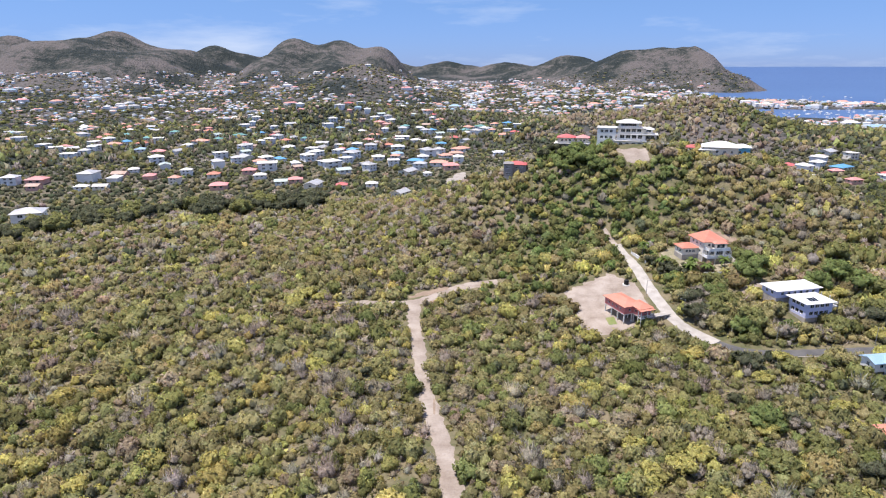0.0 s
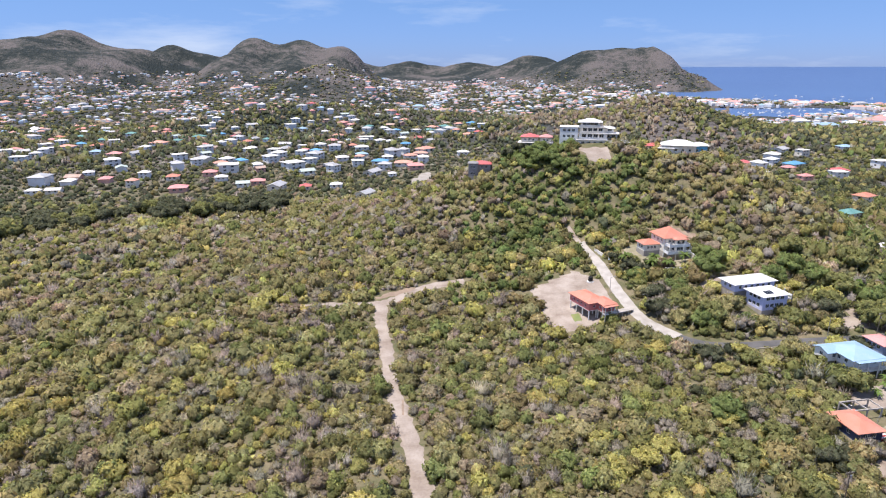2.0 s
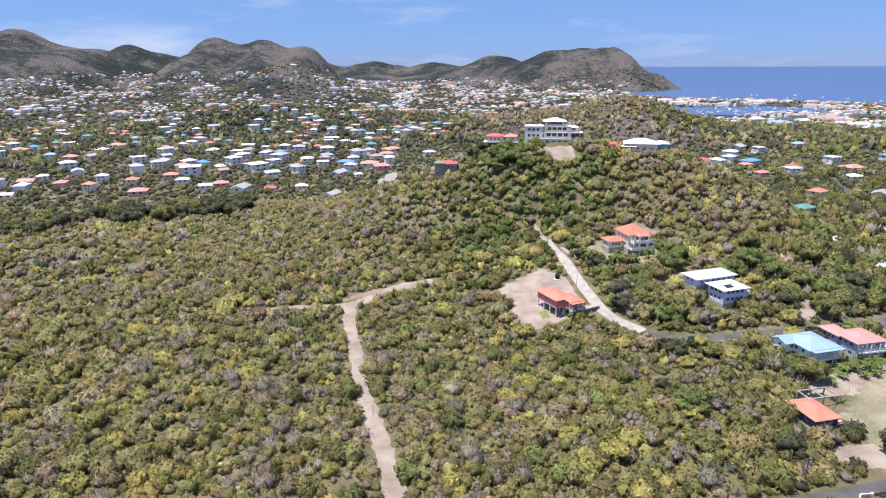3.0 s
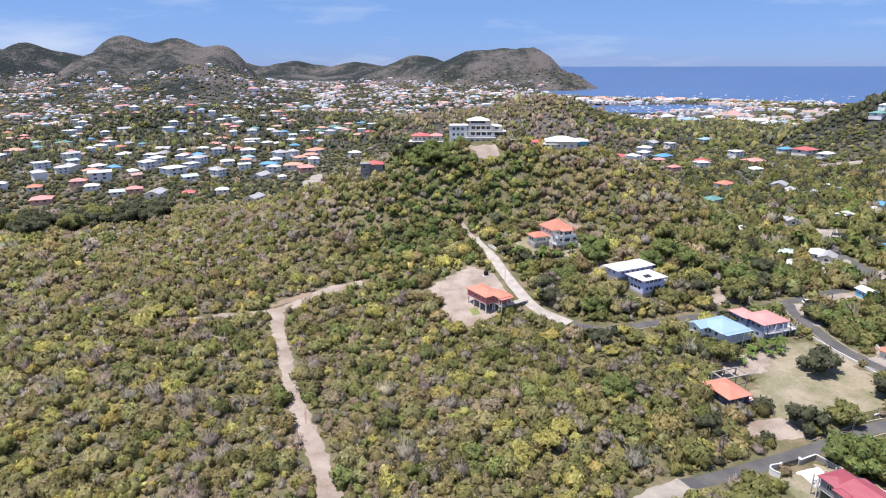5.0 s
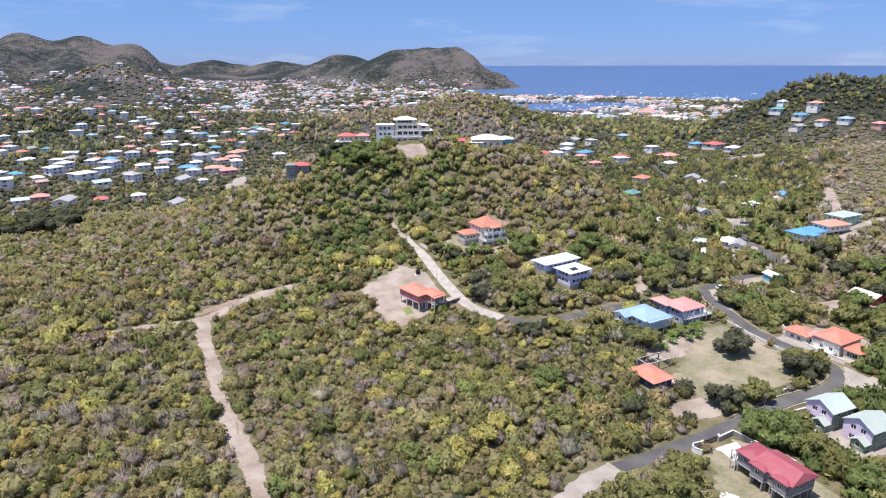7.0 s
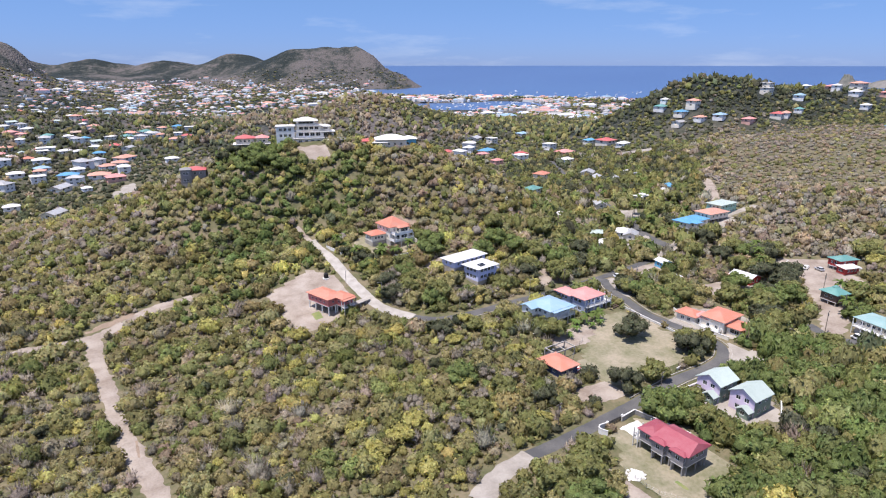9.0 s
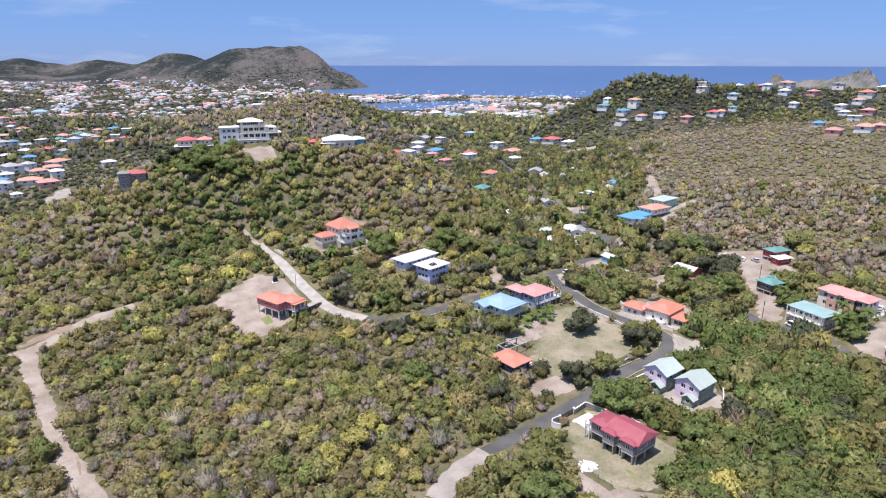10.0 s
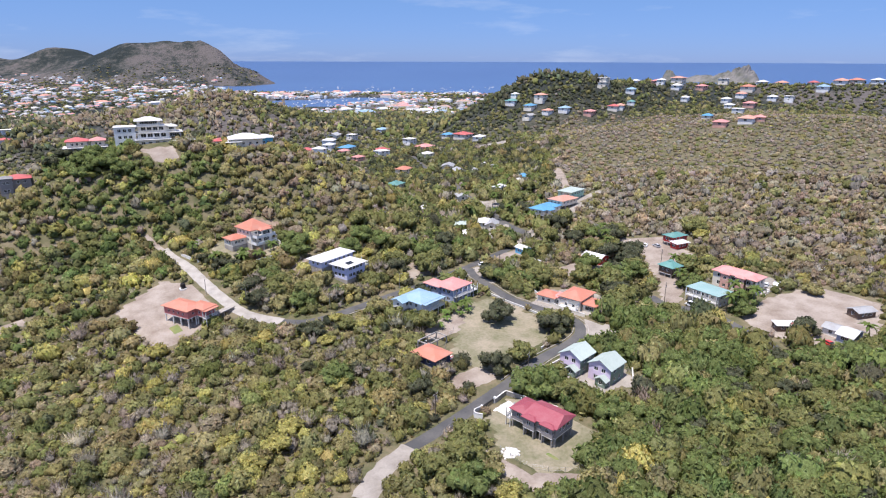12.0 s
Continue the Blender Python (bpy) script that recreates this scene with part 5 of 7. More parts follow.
# ---- far town, marina and boats ----
def town(name, n, b0, b1, r0, r1, seed, label):
    r = np.random.RandomState(seed)
    tones = [WALLS["white"], ROOFS["white"], ROOFS["terracotta"], ROOFS["coral"], ROOFS["silver"], ROOFS["skyblue"], ROOFS["rusty"], WALLS["cream"]]
    V, F, M = [], [], []
    made = 0
    while made < n:
        be, d = r.uniform(b0, b1), math.sqrt(r.uniform(r0 ** 2, r1 ** 2))
        x, y = spot(be, d)
        z = float(land(x, y))
        if z < 2.2 or z > (105 if be < -3 else 48) or 25 < be < 37 and 1640 < d < 1800 and r.rand() < 0.8 or float(field(np.array([x]), np.array([y]), 240, 33)[0]) < 0.38 + r.rand() * 0.15:
            made += 0.2
            continue
        made += 1
        sx, sy, h = r.uniform(8, 18), r.uniform(7, 11), r.choice([3.2, 3.2, 6.0])
        if r.rand() < 0.05:
            sx, sy, h = r.uniform(25, 45), r.uniform(14, 22), 7.0
        a = r.uniform(0, 3.14)
        c, s = math.cos(a), math.sin(a)
        rise = min(sx, sy) * 0.22
        pts = [(-sx / 2, -sy / 2, -2), (sx / 2, -sy / 2, -2), (sx / 2, sy / 2, -2), (-sx / 2, sy / 2, -2), (-sx / 2, -sy / 2, h), (sx / 2, -sy / 2, h), (sx / 2, sy / 2, h), (-sx / 2, sy / 2, h),
               (-sx / 2 + sy / 2, 0, h + rise), (sx / 2 - sy / 2, 0, h + rise)]
        k = len(V)
        V += [(x + c * u - s * v, y + s * u + c * v, z + w) for u, v, w in pts]
        for q in ((0, 1, 5, 4), (1, 2, 6, 5), (2, 3, 7, 6), (3, 0, 4, 7)):
            F.append(tuple(k + i for i in q)), M.append(0 if r.rand() < 0.7 else 7)
        t = int(r.choice([1, 1, 2, 2, 3, 4, 4, 5, 6]))
        for q in ((4, 5, 9, 8), (6, 7, 8, 9), (5, 6, 9), (7, 4, 8)):
            F.append(tuple(k + i for i in q)), M.append(t)
    me = bpy.data.meshes.new(name)
    me.from_pydata(V, [], F)
    for m in tones:
        me.materials.append(m)
    me.polygons.foreach_set("material_index", M)
    return tagged(new(name, me), label, "town", kind="stuff")


town("far_town", 1300, 2, 47, 1330, 2600, 41, "distant coastal town of white, red and silver roofs")
town("marina_town", 420, 24, 40, 1480, 2500, 43, "white waterfront buildings and red roofs round the marina")
town("valley_town", 950, -7, 23, 2450, 4000, 44, "hazy far valley suburb of small pale houses")
town("mountain_suburb", 900, -38, -3, 2480, 3500, 45, "pale scattered houses climbing the mountain foot")
town("far_suburb", 640, -37, 3, 1330, 2500, 42, "distant hillside suburb of small pale houses")


def boats():
    r = np.random.RandomState(9)
    sh = Shape()
    n = 0
    while n < 190:
        be, d = (r.uniform(22, 46), r.uniform(1700, 2250)) if n < 130 else (r.uniform(27, 50), r.uniform(2450, 3100))
        x, y = spot(be, d)
        n += 0.25
        if float(land(x, y)) > -1:
            continue
        n += 0.75
        L, a = r.uniform(7, 16), r.uniform(0, 3.14)
        u, w = Vector((math.cos(a), math.sin(a), 0)), Vector((-math.sin(a), math.cos(a), 0))
        p = Vector((x, y, float(sea_level(x, y))))
        lo = [p + u * (L * t) + w * (L * 0.14 * q) + Vector((0, 0, -0.3)) for t, q in ((-0.5, -1), (0.2, -1), (0.5, 0), (0.2, 1), (-0.5, 1))]
        hi = [q + Vector((0, 0, 2.0)) for q in lo]
        for i in range(5):
            sh.face(lo[i], lo[(i + 1) % 5], hi[(i + 1) % 5], hi[i])
        sh.face(*hi)
        c = p + u * (-L * 0.1) + Vector((0, 0, 1.7))
        q = [c + u * (L * 0.18 * s) + w * (L * 0.09 * t) for s, t in ((-1, -1), (1, -1), (1, 1), (-1, 1))]
        top = [v + Vector((0, 0, 1.2)) for v in q]
        for i in range(4):
            sh.face(q[i], q[(i + 1) % 4], top[(i + 1) % 4], top[i])
        sh.face(*top)
        if r.rand() < 0.6:
            sh.tube(p + Vector((0, 0, 1)), p + Vector((0, 0, L * 1.2)), 0.12, 0.08, 4)
    me = sh.mesh("moored_boats")
    me.materials.append(WALLS["white"])
    tagged(new("moored_boats", me), "small white boats moored in the bay and marina", "boats", kind="stuff")


boats()


# ---- walls, poles, cars and yard things ----
def low_wall(pts, height, material, label, thick=0.22, cap=None):
    line = smooth_line(pts, 2.0)
    b = empty("boundary_wall", float(line[0][0]), float(line[0][1]), float(land(*line[0])), 0, label, "wall", "", "")
    o = np.array([line[0][0], line[0][1], float(land(*line[0]))])
    d = np.gradient(line, axis=0)
    nr = np.stack([-d[:, 1], d[:, 0]], 1) / np.linalg.norm(d, axis=1)[:, None]
    for nm, t, z0, z1, mat in (("masonry", thick / 2, -1.0, height, material), ("coping", thick / 2 + 0.06, height, height + 0.1, cap or WHITE_CONCRETE)):
        sh = Shape()
        ring = []
        for q, m in zip(line, nr):
            g = float(land(*q))
            ring.append([np.array([*(q + m * s * t), g + z]) - o for s, z in ((-1, z0), (1, z0), (1, z1), (-1, z1))])
        for p, q in zip(ring, ring[1:]):
            for i in range(4):
                j = (i + 1) % 4
                sh.face(p[i], p[j], q[j], q[i])
        sh.face(*ring[0][::-1]).face(*ring[-1])
        part(nm, sh, mat, b)


def kerb(pts, side, where):
    """A low concrete kerb along one side of a lane."""
    line = smooth_line(pts, 4.0)
    d = np.gradient(line, axis=0)
    off = line + side * np.stack([-d[:, 1], d[:, 0]], 1) / np.linalg.norm(d, axis=1)[:, None]
    low_wall([tuple(q) for q in off], 0.12, CONCRETE, "low pale concrete kerb " + where, thick=0.14, cap=CONCRETE)


for side in (-2.65, 2.65):
    kerb(ROAD[3:], side, "beside the lane past the lawn")
kerb(ROAD_UP[1:7], 2.55, "on the downhill side of the hillside lane")
low_wall([(104.2, 98.6), (103.2, 100.4), (104.2, 101.7), (107.2, 101.6)], 1.6, WALLS["white"], "curved white entrance wall beside the lane")
low_wall([(112.6, 102.0), (118.2, 103.0)], 1.5, GREY_BLOCK, "grey block wall with white coping by the lane", cap=WALLS["white"])
low_wall([(118.4, 103), (121, 95), (123, 88)], 1.4, GREY_BLOCK, "grey block boundary wall of the yard")
low_wall([(168.0, 160), (167.4, 146), (167.6, 133), (165.5, 122), (158, 115.8), (148, 114)], 0.7, WHITE_CONCRETE, "low pale concrete wall between lawn and lane")
low_wall([(160, 105.3), (152, 104.6), (141, 104.9)], 0.9, WHITE_CONCRETE, "low white wall along the lane before the cottages")
low_wall([(104, 230), (110, 229.5), (118, 231), (121, 238), (120, 247)], 2.4, WALLS["cream"], "cream retaining wall below the terrace")
low_wall([(84.6, 262), (86, 254), (88, 247)], 1.2, WALLS["white"], "white garden wall beside the concrete drive")
low_wall([(178, 118), (177, 128), (179, 138), (182, 145)], 1.3, WALLS["cream"], "cream garden wall before the orange-roofed villa")
low_wall([(122, 154), (127, 157), (128, 168), (132, 172)], 1.0, CONCRETE, "concrete yard wall by the blue-roofed house")
low_wall([(152, 82), (160, 88), (163, 96)], 1.1, GREY_BLOCK, "dark fence wall behind the cottages")

g = empty("gate", 109.9, 102.0, float(land(109.9, 102)), 6, "dark metal sliding gate at the yard entrance", "gate")
part("gate_frame", Shape().box(-2.6, -0.04, 0.1, 2.6, 0.04, 0.2).box(-2.6, -0.04, 1.5, 2.6, 0.04, 1.6).box(-2.6, -0.04, 0.2, -2.5, 0.04, 1.5).box(2.5, -0.04, 0.2, 2.6, 0.04, 1.5), DARK, g)
for k in range(16):
    part("bar", Shape().box(-0.1, -0.02, 0.2, 0.1, 0.02, 1.5), DARK, g, at=pose(-2.35 + k * 0.313, 0, 0))
for s in (-1, 1):
    part("pillar", Shape().box(-0.25, -0.25, -0.6, 0.25, 0.25, 1.9), WALLS["white"], g, at=pose(s * 2.95, 0, 0))


def pole(x, y, h, turn, lamp_arm=False):
    b = empty("street_lamp" if lamp_arm else "utility_pole", x, y, float(land(x, y)), turn,
              "slim grey street lamp on a pole beside the road" if lamp_arm else "wooden utility pole with crossarm and transformer", "street lamp" if lamp_arm else "utility pole")
    part("pole", Shape().tube((0, 0, -0.8), (0, 0, h), 0.14, 0.09, 8), METAL if lamp_arm else TIMBER, b)
    if lamp_arm:
        part("arm", Shape().tube((0, 0, h - 0.3), (0, -1.4, h + 0.1), 0.05, 0.04, 6), METAL, b)
        part("lamp_head", Shape().box(-0.14, -1.9, h + 0.02, 0.14, -1.3, h + 0.16), METAL, b)
    else:
        part("crossarm", Shape().box(-1.1, -0.07, h - 0.6, 1.1, 0.07, h - 0.45), TIMBER, b)
        for s in (-0.95, -0.4, 0.4, 0.95):
            part("insulator", Shape().tube((s, 0, h - 0.45), (s, 0, h - 0.25), 0.05, 0.04, 6), WHITE_CONCRETE, b)
        part("transformer", Shape().tube((0.32, 0, h - 2.0), (0.32, 0, h - 1.2), 0.22, 0.22, 10), METAL, b)


pole(94.0, 106.3, 8.5, 10)
for x, y in ((208, 103), (241, 123), (226, 107), (131, 105.5), (190, 172), (160, 183)):
    pole(x, y, 8.5, 20)
for x, y, t in ((87.6, 205.6, -90), (110, 183.6, 0), (143, 183.8, 0), (79, 222, 90)):
    pole(x, y, 6.5, t, True)


def car(x, y, turn, colour, lift=0.2, van=False):
    z = float(land(x, y)) + lift
    b = empty("van" if van else "car", x, y, z, turn, f"parked {colour} {'van' if van else 'car'} on the bare yard", "van" if van else "car", "parked vehicles")
    L, W, h = (4.6, 1.8, 1.9) if van else (4.2, 1.7, 1.42)
    mid = 0.85
    prof = [(-L / 2, 0.3), (L / 2, 0.3), (L / 2, 0.75), (L * 0.3, mid), (-L / 2, mid + 0.05)]
    roof = [(-L * 0.46, mid), (L * (0.36 if van else 0.24), mid), (L * (0.24 if van else 0.08), h), (-L * (0.44 if van else 0.32), h)]
    for nm, pr, w, mat in (("body", prof, W / 2, PAINT[colour]), ("cabin", roof, W / 2 - 0.12, GLASS)):
        sh = Shape()
        n = len(pr)
        for i in range(n):
            j = (i + 1) % n
            sh.face((pr[i][0], -w, pr[i][1]), (pr[j][0], -w, pr[j][1]), (pr[j][0], w, pr[j][1]), (pr[i][0], w, pr[i][1]))
        sh.face(*[(a, -w, c) for a, c in pr][::-1]).face(*[(a, w, c) for a, c in pr])
        part(nm, sh, mat, b)
    part("roof_panel", Shape().box(roof[3][0], -W / 2 + 0.14, h - 0.02, roof[2][0], W / 2 - 0.14, h + 0.05), PAINT[colour], b)
    for sx in (-0.32, 0.32):
        for sy in (-1, 1):
            wh = part("wheel", Shape().tube((sx * L, sy * (W / 2 - 0.2), 0.32), (sx * L, sy * (W / 2 + 0.01), 0.32), 0.32, 0.32, 12), RUBBER, b)
            part("rim", Shape().tube((sx * L, sy * (W / 2 - 0.05), 0.32), (sx * L, sy * (W / 2 + 0.03), 0.32), 0.19, 0.19, 10), METAL, wh)


for x, y, t, c, van in ((214, 49, 60, "red", False), (263, 143, 20, "white", False), (265, 138.5, 70, "silver", False), (211.5, 94, 80, "white", True), (248, 81.5, 10, "white", False),
                        (186, 176, 40, "silver", False), (191, 183, -10, "white", False), (251, 79, 15, "silver", False), (187, 134, 60, "white", False)):
    car(x, y, t, c, van=van)

b = empty("water_tank", 74.3, 232.8, float(land(74.3, 232.8)), 0, "black plastic water tank on a pale concrete base", "water tank")
part("base", Shape().tube((0, 0, -0.5), (0, 0, 0.3), 1.5, 1.5, 16), WHITE_CONCRETE, b)
part("tank", Shape().tube((0, 0, 0.3), (0, 0, 2.1), 0.95, 0.95, 16).tube((0, 0, 2.1), (0, 0, 2.45), 0.95, 0.35, 16), RUBBER, b)
part("lid", Shape().tube((0, 0, 2.45), (0, 0, 2.58), 0.3, 0.3, 12), RUBBER, b)

b = empty("sand_mound", 98.7, 83.5, float(land(98.7, 83.5)), 0, "mound of white sand and stones on the dirt verge", "sand mound")
sh = Shape()
rr = random.Random(4)
rim = [[(2.2 * f * math.cos(a) * (1 + 0.35 * rr.random()), 1.7 * f * math.sin(a) * (1 + 0.35 * rr.random()), 1.1 * (1 - f) ** 0.8 + (0.06 if f < 1 else -0.2)) for a in (i * math.pi / 8 for i in range(16))] for f in (1.0, 0.75, 0.45, 0.15)]
for p, q in zip(rim, rim[1:]):
    for i in range(16):
        sh.face(p[i], p[(i + 1) % 16], q[(i + 1) % 16], q[i])
sh.face(*rim[-1])
part("mound", sh, WHITE_CONCRETE, b)
for k in range(26):
    a, d, e = rr.uniform(0, 6.28), rr.uniform(0.6, 3.0), rr.uniform(0.12, 0.34)
    part("lump", Shape().box(-e, -e * 0.8, -0.15, e, e * 0.8, e * 0.9), WHITE_CONCRETE, b, at=pose(d * math.cos(a), d * 0.8 * math.sin(a), max(0.0, 0.8 - d * 0.3), rr.uniform(-20, 20), rr.uniform(-20, 20), rr.uniform(0, 90)))


def rubble(x, y, spread, n, seed, label):
    """Broken blocks lying about on the ground."""
    rr = random.Random(seed)
    b = empty("rubble_heap", x, y, float(land(x, y)) + 0.12, 0, label, "rubble", "heaps of rubble")
    for k in range(n):
        e = rr.uniform(0.2, 0.55)
        u, v = rr.gauss(0, spread), rr.gauss(0, spread * 0.6)
        dz = float(land(x + u, y + v)) - float(land(x, y))
        part("block", Shape().box(-e, -e * 0.7, -0.2, e, e * 0.7, e * 0.7), WHITE_CONCRETE if k % 3 else GREY_BLOCK, b, at=pose(u, v, dz, rr.uniform(-15, 15), rr.uniform(-15, 15), rr.uniform(0, 180)))


rubble(244, 80, 3.0, 30, 1, "pale broken concrete blocks strewn over the forecourt")
rubble(254, 77, 2.2, 20, 2, "pale broken concrete blocks beside parked cars")
rubble(276, 130, 2.4, 14, 3, "grey blocks and planks beside the bar")
rubble(262, 152, 2.4, 14, 4, "grey blocks and scrap at the yard's edge")
rubble(204, 158, 2.0, 14, 5, "scattered blocks on the bare earth between sheds")
rubble(119, 142, 1.8, 12, 6, "grey blocks stacked beside an unfinished frame")


def fence(pts, label):
    """Posts with three wires along plan points."""
    line = smooth_line(pts, 3.0)
    o = np.array([line[0][0], line[0][1], float(land(*line[0]))])
    b = empty("fence", float(o[0]), float(o[1]), float(o[2]), 0, label, "fence", "fences")
    post = Shape().tube((0, 0, -0.4), (0, 0, 1.5), 0.06, 0.05, 6).mesh("post")
    post.materials.append(METAL)
    tops = [np.array([q[0], q[1], float(land(*q))]) - o for q in line]
    for q in tops:
        part("post", post, None, b, at=pose(*q))
    for h in (0.5, 0.95, 1.4):
        sh = Shape()
        for p, q in zip(tops, tops[1:]):
            sh.tube(p + (0, 0, h), q + (0, 0, h), 0.015, 0.015, 4)
        part("wire", sh, METAL, b)


fence([(97.5, 86), (98, 76), (106, 68.5), (116, 70), (122, 74)], "thin wire fence on metal posts round a dry yard")
fence([(138, 83), (146, 79.5), (153, 81), (158, 90)], "thin wire fence on metal posts behind cottages")
fence([(122, 121), (121, 131), (127, 138), (135, 143)], "thin wire fence on metal posts along the lawn")

# ---- plants ----
GREEN, OLIVE, LIME, BARE, DRY, DEEP, LUSH = range(7)
TONES = np.array([(0.224, 0.227, 0.09), (0.308, 0.279, 0.13), (0.425, 0.388, 0.135), (0.389, 0.344, 0.277), (0.356, 0.29, 0.198), (0.129, 0.136, 0.083), (0.178, 0.217, 0.079)])


def crown_form(seed, lobes=7, squat=1.0):
    """The lobes of one crown of radius 1 and height 1: centres and radii of the rounded masses that make it up."""
    r = np.random.RandomState(seed)
    a = np.arange(lobes) * 2.4 + r.rand() * 6.28 + r.normal(0, 0.25, lobes)
    out = np.where(np.arange(lobes) == 0, 0.08, 0.34 + 0.26 * r.rand(lobes))
    z = np.where(np.arange(lobes) == 0, 0.58, 0.24 + 0.32 * r.rand(lobes)) * squat
    return np.stack([out * np.cos(a), out * np.sin(a), z], 1), 0.30 + 0.16 * r.rand(lobes)


def crown_reach(d, form):
    """How far the crown's surface lies from its foot along the directions d, and which way that surface faces."""
    c, rho = form
    b = d @ c.T
    disc = b * b - (c * c).sum(1) + rho * rho
    far = np.where(disc > 0, b + np.sqrt(np.clip(disc, 0, None)), 0.30)
    k = far.argmax(1)
    reach = far[np.arange(len(d)), k]
    out = d * reach[:, None] - c[k]
    return reach, out / (np.linalg.norm(out, axis=1)[:, None] + 1e-9), k


def crown_core(form, turns, rings, low=-0.05, inset=0.90):
    """The dense inside of a crown as a closed lumpy dome: triangles with a normal at each corner."""
    P, N = [], []
    for i in range(rings + 1):
        e = math.asin(low) + (math.pi / 2 - math.asin(low)) * i / (rings + 0.6)
        a = 2 * math.pi * (np.arange(turns) + 0.5 * (i % 2)) / turns
        P.append(np.stack([np.cos(a) * math.cos(e), np.sin(a) * math.cos(e), np.full(turns, math.sin(e))], 1))
    P.append(np.array([[0.0, 0.0, 1.0]]))
    d = np.vstack(P)
    reach, nor, _ = crown_reach(d, form)
    p = d * (reach * inset)[:, None]
    n = nor + 0.5 * d + (0, 0, 0.15)
    n /= np.linalg.norm(n, axis=1)[:, None]
    T = []
    for i in range(rings):
        for j in range(turns):
            k, m = i * turns, (i + 1) * turns
            u = (j + 1) % turns
            T += [(k + j, k + u, m + j), (m + j, k + u, m + u)] if i % 2 == 0 else [(k + j, k + u, m + u), (m + j, k + j, m + u)]
    top = (rings + 1) * turns
    T += [(rings * turns + j, rings * turns + (j + 1) % turns, top) for j in range(turns)]
    T = np.array(T)
    return p[T], n[T]


def clump(n, seed, size, bare=False, core=(8, 3), low=-0.05, twig=1.5, squat=1.0):
    """A unit plant: a lumpy crown of radius 1 and height 1 with n small leaf sprays standing out of it, or a bare one of twigs alone."""
    r = np.random.RandomState(seed)
    form = crown_form(seed, 7, squat)
    d = r.normal(0, 1, (n, 3))
    d /= np.linalg.norm(d, axis=1)[:, None]
    d[:, 2] = np.where(d[:, 2] < low, -d[:, 2], d[:, 2])
    reach, face, lobe = crown_reach(d, form)
    if bare:
        c = d * (reach * (0.35 + 0.65 * r.rand(n) ** 0.6))[:, None]
        up = d * 0.8 + (0, 0, 0.35) + r.normal(0, 0.3, (n, 3))
        up /= np.linalg.norm(up, axis=1)[:, None]
        side = np.cross(up, r.normal(0, 1, (n, 3)))
        side /= np.linalg.norm(side, axis=1)[:, None] + 1e-9
        s = size * (0.6 + 0.8 * r.rand(n))
        a, bb = (s * 0.40 / twig)[:, None], (s * 1.15 * twig)[:, None]
        nor = d
    else:
        c = d * (reach * (0.88 + 0.17 * r.rand(n)))[:, None]
        nor = face + r.normal(0, 0.55, (n, 3))
        nor /= np.linalg.norm(nor, axis=1)[:, None]
        side = np.cross(nor, r.normal(0, 1, (n, 3)))
        side /= np.linalg.norm(side, axis=1)[:, None] + 1e-9
        up = np.cross(nor, side)
        s = size * (0.6 + 0.8 * r.rand(n))
        a, bb = s[:, None], (s * (0.6 + 0.5 * r.rand(n)))[:, None]
    quad = np.stack([c - side * a - up * bb * 0.7, c + side * a - up * bb * 0.5, c + side * a * r.uniform(-0.6, 0.6, (n, 1)) + up * bb], 1)
    soft = face + 0.35 * d + 0.45 * nor + (0, 0, 0.12)
    soft /= np.linalg.norm(soft, axis=1)[:, None]
    shade = r.uniform(0.86, 1.14, len(form[1]))
    tint = (0.80 + 0.40 * r.rand(n, 1)) * shade[lobe][:, None] * (1 + (0.07, 0.04, 0.10) * r.normal(0, 0.8, (n, 3)).clip(-1.6, 1.6))
    soft = np.repeat(soft[:, None], 3, 1)
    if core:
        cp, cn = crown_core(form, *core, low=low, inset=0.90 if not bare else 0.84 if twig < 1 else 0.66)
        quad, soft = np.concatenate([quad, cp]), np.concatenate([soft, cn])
        # the core's tone is set below the sprays', so gaps between them come out darker
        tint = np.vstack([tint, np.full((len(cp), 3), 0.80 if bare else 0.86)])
    return quad, tint, soft


